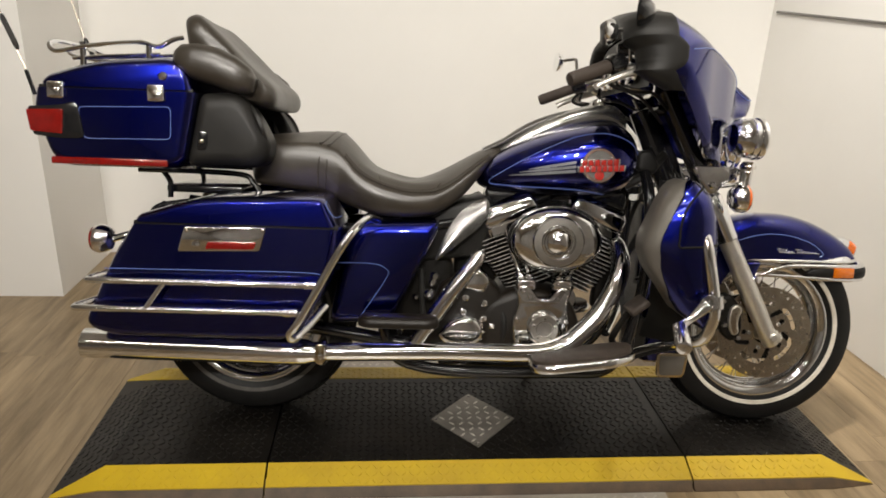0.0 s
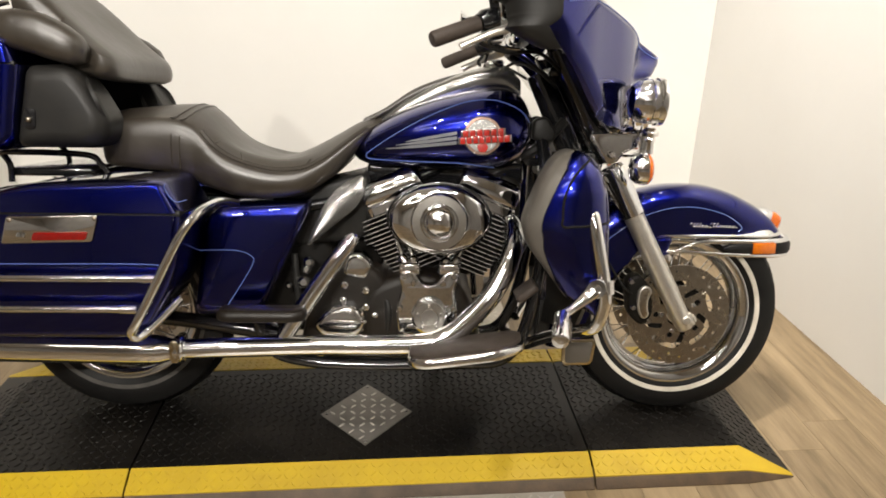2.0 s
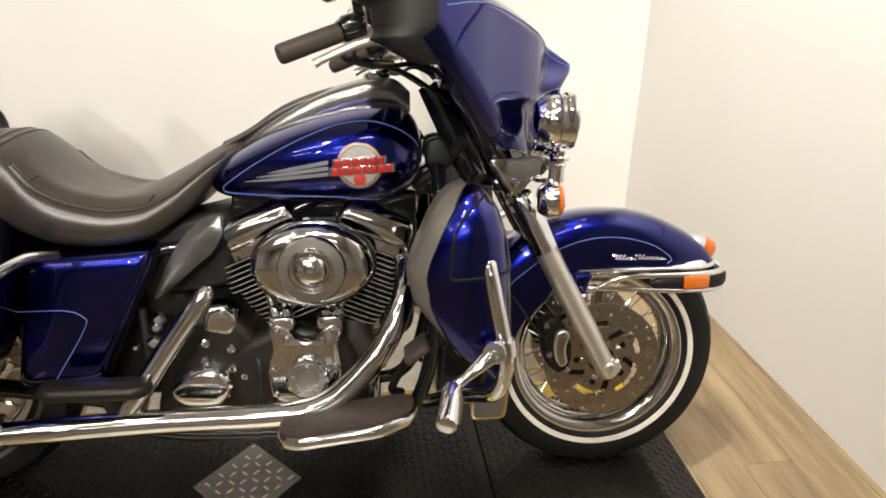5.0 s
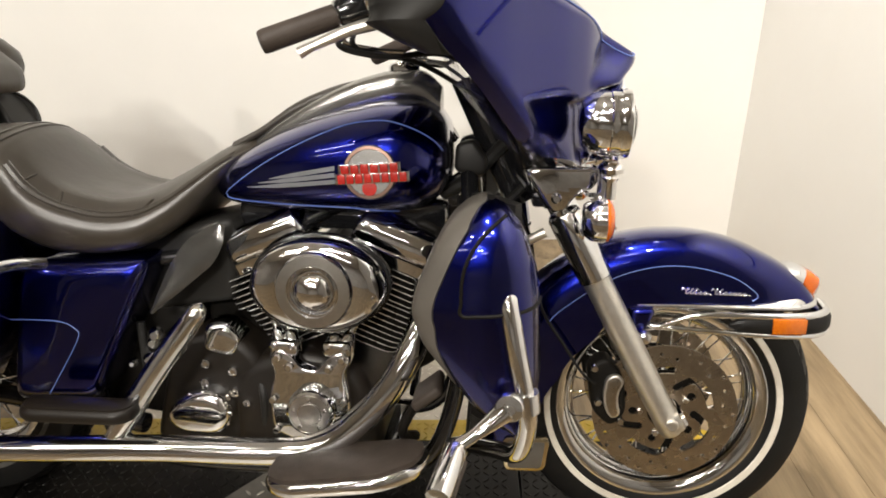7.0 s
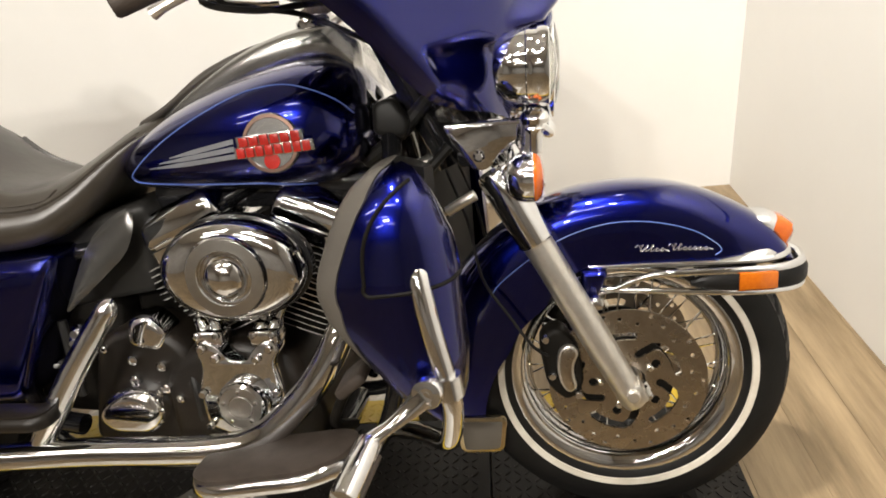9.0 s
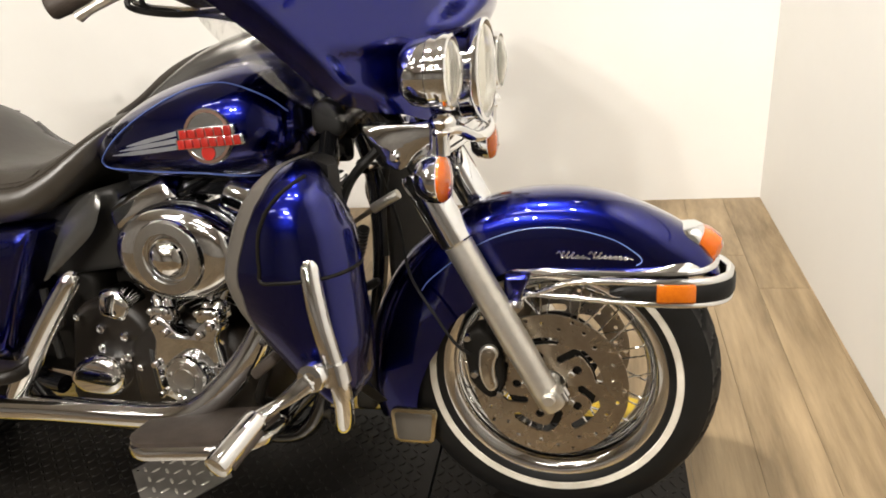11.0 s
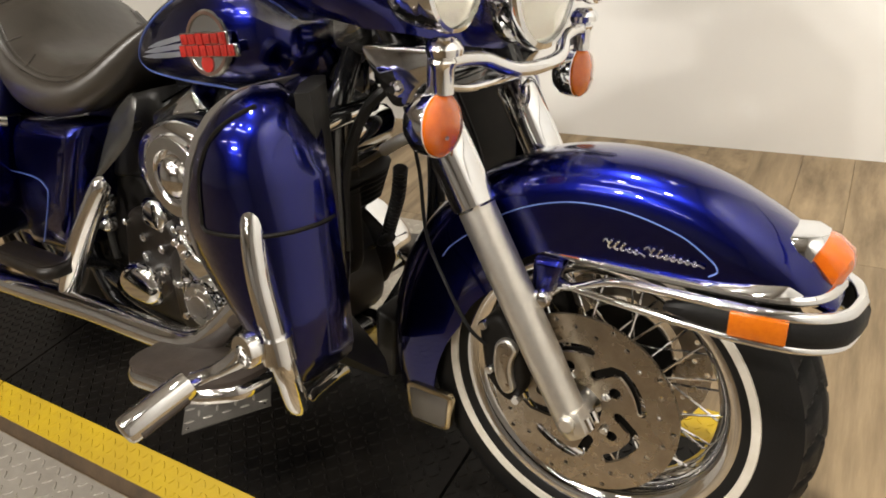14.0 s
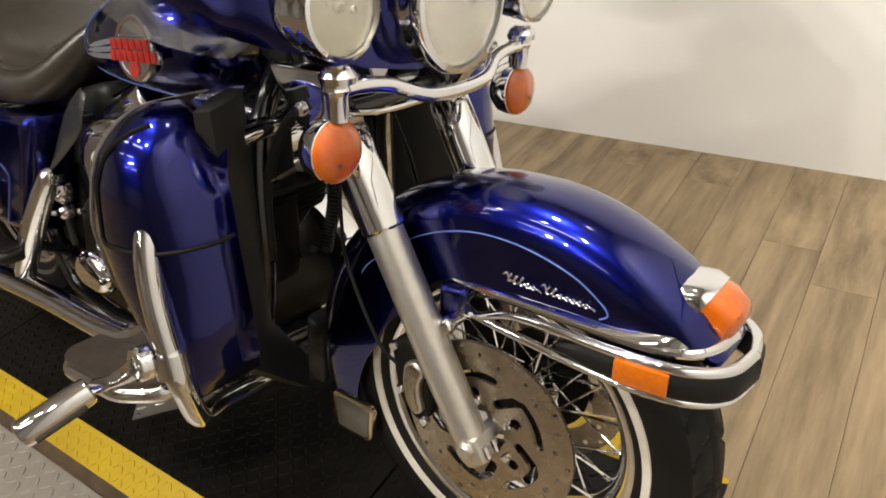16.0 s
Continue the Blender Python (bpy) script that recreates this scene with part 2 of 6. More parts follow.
def rounded(poly, r, seg=4):
    """A polygon with its corners rounded; r one number or one per corner."""
    out = []
    k = len(poly)
    for i in range(k):
        a, b, c = Vector(poly[i - 1]), Vector(poly[i]), Vector(poly[(i + 1) % k])
        ri = r[i] if isinstance(r, (list, tuple)) else r
        d1, d2 = (a - b), (c - b)
        if ri == 0:
            out.append(b)
            continue
        t = min(ri, d1.length * 0.48, d2.length * 0.48)
        p, q = b + d1.normalized() * t, b + d2.normalized() * t
        for j in range(seg + 1):
            s = j / seg
            out.append((1 - s) ** 2 * p + 2 * s * (1 - s) * b + s * s * q)
    return out


def inset(poly, d):
    k = len(poly)
    area = sum(poly[i - 1][0] * poly[i][1] - poly[i][0] * poly[i - 1][1] for i in range(k))
    s = 1 if area > 0 else -1
    out = []
    for i in range(k):
        a, b, c = (Vector(poly[j % k][:2]) for j in (i - 1, i, i + 1))
        e1, e2 = (b - a), (c - b)
        if e1.length < 1e-7 or e2.length < 1e-7:
            e1 = e1 if e1.length > e2.length else e2
            e2 = e1
        e1.normalize(), e2.normalize()
        n1, n2 = Vector((-e1.y, e1.x)) * s, Vector((-e2.y, e2.x)) * s
        n = n1 + n2
        n = n / max(n.length_squared, 0.3) * 2
        out.append(Vector((b.x, b.y)) + n * d)
    return out


def pillow(bm, poly, v0, v1, r0=0.0, r1=0.02, seg=5, bulge=0.0, hold=None, deep=1.0):
    """A profile in the (u, w) plane from v0 to v1, its rims rounded by r0 and r1; the edge at w = hold stays level."""
    s = 1 if v1 > v0 else -1
    rings = []
    steps = []
    if r0 > 0:
        steps += [(v0 + s * r0 * (1 - math.sin(a)), r0 * (1 - math.cos(a))) for a in (math.pi / 2 * (1 - i / seg) for i in range(seg))]
    steps.append((v0 + s * r0, 0))
    steps.append((v1 - s * r1, 0))
    if r1 > 0:
        steps += [(v1 - s * r1 * (1 - math.sin(a)), r1 * (1 - math.cos(a))) for a in (math.pi / 2 * (i + 1) / seg for i in range(seg))]
    if bulge:
        v, d = steps[-1]
        steps += [(v + s * bulge * k / 3 * (2 - k / 3), d + 0.02 * k) for k in (1, 2, 3)]
    xs, ys = [p[0] for p in poly], [p[1] for p in poly]
    cx, cy, hx, hy = (min(xs) + max(xs)) / 2, (min(ys) + max(ys)) / 2, (max(xs) - min(xs)) / 2, (max(ys) - min(ys)) / 2
    wide = max(r0, r1) >= 0.012 and hold is None
    for v, d in steps:
        shrunk = [(cx + (p[0] - cx) * (1 - d / hx), cy + (p[1] - cy) * (1 - d / hy)) for p in poly] if wide else inset(poly, d * deep)
        if hold is not None:
            shrunk = [(q[0], hold) if abs(p[1] - hold) < 1e-5 else q for p, q in zip(poly, shrunk)]
        rings.append([Vector((p[0], v, p[1])) for p in shrunk])
    return skin(bm, rings)


def box(bm, c, size, m=None, bevel=0.0, seg=2):
    r = bmesh.ops.create_cube(bm, size=1.0)
    mm = Matrix.Translation(c) @ Matrix.Diagonal((*size, 1))
    if m is not None:
        mm = m @ mm
    bmesh.ops.transform(bm, matrix=mm, verts=r["verts"])
    if bevel:
        edges = list({e for v in r["verts"] for e in v.link_edges})
        bmesh.ops.bevel(bm, geom=edges, offset=bevel, segments=seg, affect="EDGES", profile=0.5)
    return bm


def holed(bm, outer, holes, z0, z1, m):
    """A flat plate with holes, as thick as z0 to z1, at the pose m."""
    loops = [outer] + holes
    for lp in loops:
        vs = [bm.verts.new((p[0], p[1], z0)) for p in lp]
        for i in range(len(vs)):
            bm.edges.new((vs[i - 1], vs[i]))
    bmesh.ops.triangle_fill(bm, use_beauty=True, edges=bm.edges[:], normal=(0, 0, 1))
    r = bmesh.ops.extrude_face_region(bm, geom=bm.faces[:])
    moved = [v for v in r["geom"] if isinstance(v, bmesh.types.BMVert)]
    bmesh.ops.translate(bm, verts=moved, vec=(0, 0, z1 - z0))
    bmesh.ops.transform(bm, matrix=m, verts=bm.verts[:])
    return bm


def ring2(r, n=48, c=(0, 0)):
    return [(c[0] + r * math.cos(2 * math.pi * k / n), c[1] + r * math.sin(2 * math.pi * k / n)) for k in range(n)]


def mirrored(ob, name=None):
    """A copy of a part on the other side of the machine."""
    me = ob.data.copy()
    me.transform(Matrix.Diagonal((1, -1, 1, 1)))
    me.flip_normals()
    o = new(name or ob.name, me)
    o.parent = ob.parent
    for c in ob.children:
        mirrored(c).parent = o
    if "label" in ob:
        o["label"] = ob["label"]
    return o


B = bmesh.new

# ---- the room ----
def slab(name, corners, z0, z1, mat, label, category):
    bm = B()
    skin(bm, [[(x, y, z0) for x, y in corners], [(x, y, z1) for x, y in corners]])
    return finish(bm, name, mat, None, label, 30, "structure", category)


XR, YB = 1.785, 3.815
SL = -0.0164
slab("wall_north", [(-1.608, YB), (2.1, YB), (2.1, YB + 0.15), (-1.608, YB + 0.15)], FLOOR, CEIL, WALL, "plain cream painted wall behind the motorcycle", "wall")
slab("wall_east", [(XR, YB - 0.002), (XR - SL * 3.0, YB - 3.0), (XR - SL * 3.0 + 0.15, YB - 3.0), (XR + 0.15, YB - 0.002)], FLOOR, CEIL, WALL,
     "plain cream painted side wall with a thin rail", "wall")
# the GREY_WALL slabs are added out of view; their grey sets what chrome reflects
slab("wall_east_2", [(XR - SL * 3.0, YB - 3.0), (XR - SL * 11.3, YB - 11.3), (XR - SL * 11.3 + 0.15, YB - 11.3), (XR - SL * 3.0 + 0.15, YB - 3.0)], FLOOR, CEIL, GREY_WALL,
     "unseen grey side wall, added to tone reflections", "wall")
slab("wall_jog", [(-5.2, 3.240), (-1.608, 3.240), (-1.610, YB + 0.15), (-5.2, YB + 0.15)], FLOOR, CEIL, WALL, "cream painted wall standing further forward, sharp corner", "wall")
slab("wall_west", [(-5.35, -7.5), (-5.2, -7.5), (-5.2, YB + 0.15), (-5.35, YB + 0.15)], FLOOR, CEIL, GREY_WALL, "unseen grey side wall, added to tone reflections", "wall")
slab("wall_south", [(-5.35, -7.65), (2.3, -7.65), (2.3, -7.5), (-5.35, -7.5)], FLOOR, CEIL, GREY_WALL, "unseen grey rear wall, added to tone reflections", "wall")
# added ceiling out of view, pale so that the chrome gets more light
slab("ceiling", [(-5.35, -7.65), (2.3, -7.65), (2.3, YB + 0.15), (-5.35, YB + 0.15)], CEIL, CEIL + 0.1, CEILING, "unseen ceiling, added pale to bounce light", "ceiling")
floor = slab("floor", [(-5.35, -7.65), (2.3, -7.65), (2.3, YB + 0.15), (-5.35, YB + 0.15)], FLOOR - 0.1, FLOOR - 0.004, DARK_GAP,
             "grey-brown oak laminate plank floor", "floor")

# thin rail on the east wall
bm = B()
a, b = Vector((1.780, 3.76, 1.274)), Vector((1.818, 1.6, 1.211))
tube(bm, [a, b], 0.006, 8)
finish(bm, "trim", WIRE, None, "thin grey metal rail on the cream wall", 35, "structure", "rail")

# ---- the display platform ----
Y0, Y1, YN, YF = 1.936, 2.405, 1.868, 2.500   # yellow edges: inner near, inner far, outer near, outer far
ZE, ZF = -0.030, -0.010                        # heights of the outer yellow edges, near and far
XA, XB = -0.940, 1.188                         # ends of the level top
BE = 0.135                                    # width of the sloping end
SEAM = (-0.490, 0.755)


def lug_field(bm, poly_test, x0, x1, y0, y1, height, pitch=0.026, size=(0.019, 0.0048), lift=0.0016):
    """Raised tread lugs in the usual crossed pattern on the surface z = height(x, y)."""
    i = 0
    nx, ny = int((x1 - x0) / pitch), int((y1 - y0) / pitch)
    for ix in range(nx + 1):
        for iy in range(ny + 1):
            x, y = x0 + ix * pitch, y0 + iy * pitch
            if not poly_test(x, y):
                continue
            a = radians(45 if (ix + iy) % 2 else -45)
            ca, sa = math.cos(a), math.sin(a)
            base, top = [], []
            for px, py in ((-1, 0), (-0.5, -1), (0.5, -1), (1, 0), (0.5, 1), (-0.5, 1)):
                for lst, f, dz in ((base, 1.0, 0.0), (top, 0.7, lift)):
                    X, Y = px * size[0] / 2 * f, py * size[1] / 2 * f
                    gx, gy = x + X * ca - Y * sa, y + X * sa + Y * ca
                    lst.append((gx, gy, height(gx, gy) + dz))
            i = len(VERTS)
            VERTS.extend(base + top)
            for k in range(6):
                j = (k + 1) % 6
                FACES.append((i + k, i + j, i + 6 + j, i + 6 + k))
            FACES.append(tuple(i + 6 + k for k in range(6)))


VERTS, FACES = [], []


def lugs(name, mat, parent, test, x0, x1, y0, y1, height, **kw):
    VERTS.clear(), FACES.clear()
    lug_field(None, test, x0, x1, y0, y1, height, **kw)
    me = bpy.data.meshes.new(name)
    me.from_pydata(VERTS, [], FACES)
    me.materials.append(mat)
    ob = new(name, me)
    ob.parent = parent
    return tagged(ob, "", "", "", "stuff")


def prism(bm, pts, drop):
    """A slab under a top polygon of (x, y, z)."""
    skin(bm, [[(x, y, z - drop) for x, y, z in pts], pts])
    return bm


def slope(x, y):
    """Height of the platform's skin."""
    z = ZE * max(0.0, (Y0 - y) / (Y0 - YN)) + ZF * max(0.0, (y - Y1) / (YF - Y1))
    e = max(0.0, (XA - x) / BE, (x - XB) / BE)
    return z * (1 - e) - 0.055 * e


def platform(x0, x1, end, label):
    ob = thing("platform_mat", label, "platform mat", pose(0, 0, 0), "platform mats")
    G = 0.003
    xa, xb = x0 + (0 if end == -1 else G), x1 - (0 if end == 1 else G)
    bm = B()
    prism(bm, [(xa, Y0, 0), (xb, Y0, 0), (xb, Y1, 0), (xa, Y1, 0)], 0.054)
    if end:
        xo, xi = (xa - BE, xa) if end == -1 else (xb + BE, xb)
        skin(bm, [[(xo, YN + 0.012, -0.0575), (xi, Y0, -0.052), (xi, Y1, -0.052), (xo, YF - 0.012, -0.0575)], [(xo, YN + 0.012, -0.054), (xi, Y0, 0), (xi, Y1, 0), (xo, YF - 0.012, -0.054)]])
    part("tread_plate", bm, MAT_BLACK, ob, "black tread plate top", 20)
    for ya, yb_, s, ze in ((Y0, YN, -1, ZE), (Y1, YF, 1, ZF)):
        bm = B()
        e = 0.002
        rows = [[(x, ya, e), (x, yb_, ze + e), (x, yb_, ze - 0.006), (x, ya, -0.006)] for x in (xa, xb)]
        if end:
            tip = [(xo, yb_ - s * 0.012, -0.0525), (xo, yb_, -0.0535), (xo, yb_, -0.0575), (xo, yb_ - s * 0.012, -0.0575)]
            rows = [tip] + rows if end == -1 else rows + [tip]
        skin(bm, rows)
        edge = part("edge_strip", bm, MAT_YELLOW, ob, "yellow painted sloping edge", 20)
        bm = B()
        rows = [[(x, yb_ - s * 0.002, ze), (x, yb_ + s * 0.004, ze - 0.004), (x, yb_ + s * 0.020, FLOOR + 0.003), (x, yb_ + s * 0.020, FLOOR + 0.0005), (x, yb_ - s * 0.002, FLOOR + 0.0005)] for x in (xa, xb)]
        if end:
            tip = [(xo, yb_ + s * d, FLOOR + h) for d, h in ((-0.002, 0.004), (0.001, 0.003), (0.003, 0.002), (0.003, 0.0005), (-0.002, 0.0005))]
            rows = [tip] + rows if end == -1 else rows + [tip]
        skin(bm, rows)
        part("lip", bm, LIP, ob, "brown lower lip of the mat", 20)
        lo, hi = min(ya, yb_) + 0.010, max(ya, yb_) - 0.008
        lugs("tread_lug", MAT_YELLOW, edge, lambda x, y: True, xa + 0.012, xb - 0.012, lo, hi, lambda x, y: slope(x, y) + 0.0022, pitch=0.021, size=(0.019, 0.005))
    dia = [(0.131, 1.996), (0.267, 2.146), (0.131, 2.297), (-0.005, 2.146)]

    def keep(x, y):
        return abs(x - 0.131) / 0.136 + abs(y - 2.146) / 0.150 > 1.08 if end == 0 else True
    ea, eb = (xa - BE if end == -1 else xa), (xb + BE if end == 1 else xb)
    lugs("tread_lug", MAT_BLACK, ob, keep, ea + 0.012, eb - 0.012, Y0 + 0.010, Y1 - 0.010, slope, pitch=0.0225, size=(0.022, 0.0058), lift=0.0026)
    if end == 0:
        bm = B()
        prism(bm, [(x, y, 0.003) for x, y in dia], 0.003)
        pl = part("diamond_plate", bm, INLAY, ob, "bare steel diamond tread inlay", 20)
        lugs("tread_lug", LUG_STEEL, pl, lambda x, y: abs(x - 0.131) / 0.136 + abs(y - 2.146) / 0.150 < 0.9, 0.0, 0.28, 2.0, 2.32, lambda x, y: 0.003,
             pitch=0.030, size=(0.024, 0.006))
        for x, y in ((0.012, 2.146), (0.250, 2.146), (0.131, 2.013), (0.131, 2.280)):
            bm = B()
            lathe(bm, [(0.004, 0), (0.004, 0.001), (0.002, 0.002)], pose(x, y, 0.003), 10)
            part("rivet", bm, CHROME, pl)
    return ob


platform(SEAM[0], SEAM[1], 0, "black tread-plate platform mat with yellow edges and steel diamond")
platform(XA, SEAM[0], -1, "black tread-plate end mat with yellow edges under rear wheel")
platform(SEAM[1], XB, 1, "black tread-plate end mat with yellow edges under front wheel")


def ramp_plate(y0, y1, label):
    ob = thing("steel_plate", label, "tread plate", pose(0, 0, 0), "steel plates beside the platform")
    bm = B()
    z = FLOOR + 0.005
    xa, xb = -0.408, 0.665
    prism(bm, [(xa, y0, z), (xb, y0, z), (xb, y1, z), (xa, y1, z)], 0.0045)
    part("plate", bm, TREAD_STEEL, ob, "", 20)
    lugs("tread_lug", LUG_STEEL, ob, lambda x, y: True, xa + 0.015, xb - 0.015, y0 + 0.015, y1 - 0.015, lambda x, y: z, pitch=0.030, size=(0.026, 0.006))
    return ob


ramp_plate(1.30, YN - 0.024, "worn bare steel tread plate lying before the platform")
ramp_plate(YF + 0.024, 3.05, "worn bare steel tread plate lying behind the platform")

# ---- the motorcycle: u ahead, v to its left, w up from the ground under the rear axle ----
BIKE = pose(-0.566, 2.242, 0.0, 0, 0, -3.5) @ pose(0, 0, 0, -11.0, 0, 0)
bike = thing("motorcycle", "cobalt blue touring motorcycle with chrome trim leaning on its stand", "motorcycle", BIKE)
FA, RA = Vector((1.605, 0, 0.316)), Vector((0.0, 0, 0.318))


def tread(bm, c, R, width, nseg=384):
    """A tyre with zigzag grooves cut in its crown."""
    prof = [(0.202, -0.040), (0.214, -0.050), (0.232, -0.0600), (0.256, -0.0640), (0.282, -0.0610), (0.298, -0.0530)]
    lat = [-0.046, -0.040, -0.036, -0.030, -0.024, -0.020, -0.012, -0.004, 0.004, 0.012, 0.020, 0.024, 0.030, 0.036, 0.040, 0.046]
    full = [(r * R / 0.318, v * width / 0.128) for r, v in prof]
    full += [(R - 0.0175 * (abs(v) / 0.046) ** 2.2, v * width / 0.128) for v in lat]
    full += [(r, -v) for r, v in full[:6][::-1]]
    rings = []
    for k in range(nseg):
        a = 2 * math.pi * k / nseg
        ring = []
        for i, (r, v) in enumerate(full):
            if 6 <= i < 22:
                cut = 0.0
                j = i - 6
                ph = (k + (5 if v > 0 else 0) + round(abs(j - 7.5) * 1.6)) % 12
                if j in (5, 10):
                    cut = 0.006
                elif (j < 5 or j > 10) and ph < 2:
                    cut = 0.0065
                elif 6 <= j <= 9 and (k + 2 * j) % 16 < 2:
                    cut = 0.005
                r -= cut
            ring.append(c + Vector((r * math.cos(a), v, r * math.sin(a))))
        rings.append(ring)
    return skin(bm, rings, False, False, True)


def disc_plate(bm, m):
    """A brake disc, cut through by hooked slots and drilled holes."""
    polar = lambda r, a: np.array((r * math.cos(a), r * math.sin(a)))
    circles = [(polar(r, 2 * math.pi * i / 10 + o), 0.0042) for r, o in ((0.139, 0.0), (0.119, 0.16), (0.129, 0.42)) for i in range(10)]
    slots = []
    for i in range(5):
        a0 = 2 * math.pi * i / 5 + 0.2
        circles.append((polar(0.064, a0 + 0.42), 0.0085))
        slots.append([polar(0.094, a0 + t) for t in np.linspace(0, 0.66, 7)] + [polar(0.086, a0 + 0.80), polar(0.070, a0 + 0.92), polar(0.060, a0 + 1.02)])

    def gap(p):
        d = min(float(np.hypot(*(p - q))) - r for q, r in circles)
        for line in slots:
            for a, b in zip(line, line[1:]):
                t = min(max(float(np.dot(p - a, b - a) / np.dot(b - a, b - a)), 0.0), 1.0)
                d = min(d, float(np.hypot(*(p - a - t * (b - a)))) - 0.0076)
        return d
    NA, RS = 240, [0.034 + 0.113 * k / 46 for k in range(47)]
    sector = NA // 5
    keep = [[None] * sector for _ in RS]
    for k in range(46):
        for n in range(sector):
            keep[k][n] = gap(polar((RS[k] + RS[k + 1]) / 2, 2 * math.pi * (n + 0.5) / NA)) > 0
    place = []
    for k, r in enumerate(RS):
        row = []
        for n in range(sector):
            p = polar(r, 2 * math.pi * n / NA)
            around = [keep[kk][nn % sector] for kk in (k - 1, k) if 0 <= kk < 46 for nn in (n - 1, n)]
            if 0 < k < 46 and any(around) and not all(around):
                d = gap(p)
                g = np.array((gap(p + (1e-4, 0)) - d, gap(p + (0, 1e-4)) - d)) / 1e-4
                p = p - g * max(min(d, 0.0016), -0.0016)
            row.append(p)
        place.append(row)
    top, low = [], []
    for lst, z in ((top, 0.0028), (low, -0.0028)):
        for k in range(47):
            row = []
            for n in range(NA):
                p, a = place[k][n % sector], 2 * math.pi * (n // sector) / 5
                row.append(bm.verts.new(m @ Vector((p[0] * math.cos(a) - p[1] * math.sin(a), p[0] * math.sin(a) + p[1] * math.cos(a), z))))
            lst.append(row)
    on = lambda k, n: 0 <= k < 46 and keep[k][n % sector]
    for k in range(46):
        for n in range(NA):
            if not on(k, n):
                continue
            q = (n + 1) % NA
            bm.faces.new((top[k][n], top[k + 1][n], top[k + 1][q], top[k][q]))
            bm.faces.new((low[k][q], low[k + 1][q], low[k + 1][n], low[k][n]))
            for ok, a, b in ((on(k - 1, n), (k, n), (k, q)), (on(k + 1, n), (k + 1, q), (k + 1, n)), (on(k, n - 1), (k + 1, n), (k, n)), (on(k, n + 1), (k, q), (k + 1, q))):
                if not ok:
                    bm.faces.new((top[a[0]][a[1]], top[b[0]][b[1]], low[b[0]][b[1]], low[a[0]][a[1]]))
    bmesh.ops.delete(bm, geom=[v for v in bm.verts if not v.link_faces], context="VERTS")
    return bm


def wheel(name, c, R, width, label, disc_sides):
    bm = B()
    tread(bm, c, R, width)
    ty = part(name, bm, RUBBER, bike, label, 40)
    side = along(c, (0, -1, 0))
    for s in (1, -1):
        bm = B()
        f = R / 0.318
        m = along(c, (0, -s, 0))
        lathe(bm, [(0.2345 * f, 0.0605), (0.2355 * f, 0.0640), (0.2470 * f, 0.0655), (0.2480 * f, 0.0630), (0.2470 * f, 0.0600)], m, 96, close=True)
        # the rear stripe has shade painted into its grey
        part("whitewall", bm, WHITEWALL if c.x > 1 else SHADED_WALL, ty, "thin white sidewall stripe" if c.x > 1 else "thin sidewall stripe greyed for the shade under the bag")
    bm = B()
    rim = [(0.207, 0.052), (0.216, 0.0545), (0.221, 0.053), (0.221, 0.050), (0.213, 0.048), (0.205, 0.044), (0.197, 0.036), (0.187, 0.018), (0.184, 0.0)]
    rim = rim + [(r, -h) for r, h in rim[-2::-1]]
    inner = [(r - 0.005, h * 0.95) for r, h in rim[::-1]]
    lathe(bm, rim + inner, side, 96, close=True)
    part("rim", bm, CHROME, ty, "chrome steel rim")
    bm = B()
    lathe(bm, [(0.018, 0.075), (0.045, 0.072), (0.047, 0.060), (0.047, 0.050), (0.030, 0.042), (0.026, 0.0), (0.030, -0.042), (0.047, -0.050), (0.047, -0.072), (0.018, -0.075)],
          side, 40)
    part("hub", bm, CHROME, ty, "chrome hub")
    for k in range(40):
        s = 1 if k % 2 else -1
        a = 2 * math.pi * k / 40
        lead = radians(38) * (1 if (k // 2) % 2 else -1)
        p = c + Vector((0.043 * math.cos(a + lead), s * 0.048, 0.043 * math.sin(a + lead)))
        q = c + Vector((0.186 * math.cos(a), s * 0.010, 0.186 * math.sin(a)))
        bm = B()
        tube(bm, [p, q], 0.0019, 6)
        part("spoke", bm, CHROME, ty)
    for s in disc_sides:
        m = along(c + Vector((0, s * 0.086, 0)), (0, -1, 0))
        bm = B()
        disc_plate(bm, m)
        disc = part("brake_disc", bm, STEEL, ty, "drilled steel brake disc", 30)
        # added dark ring that stands in for the shade seen through the slots
        bm = B()
        lathe(bm, [(0.030, -0.010), (0.088, -0.010), (0.088, -0.014), (0.030, -0.014)], m if s < 0 else m @ pose(0, 0, 0, 180, 0, 0), 64, close=True)
        part("disc_backing", bm, CRINKLE, disc, "dark plate added behind the slots as shade")
        for i in range(5):
            a = 2 * math.pi * i / 5 + 0.62
            bm = B()
            lathe(bm, [(0.007, 0), (0.007, 0.005), (0.005, 0.007)], m @ pose(0.050 * math.cos(a), 0.050 * math.sin(a), 0.0028), 8)
            part("disc_bolt", bm, CHROME, disc)
    return ty


wheel("front_wheel", FA, 0.316, 0.128, "black whitewall tyre on a chrome spoked wheel", (-1, 1))
wheel("rear_wheel", RA, 0.318, 0.134, "black tyre on a chrome spoked wheel", (1,))
for s in (-1, 1):
    bm = B()
    lathe(bm, [(0.004, 0.150), (0.010, 0.150), (0.0125, 0.148), (0.0125, 0.140), (0.0185, 0.139), (0.0185, 0.131), (0.014, 0.130), (0.014, 0.07)], along(FA + Vector((0.004, 0, 0)), (0, s, 0)), 24)
    part("axle_nut", bm, SATIN, bike)

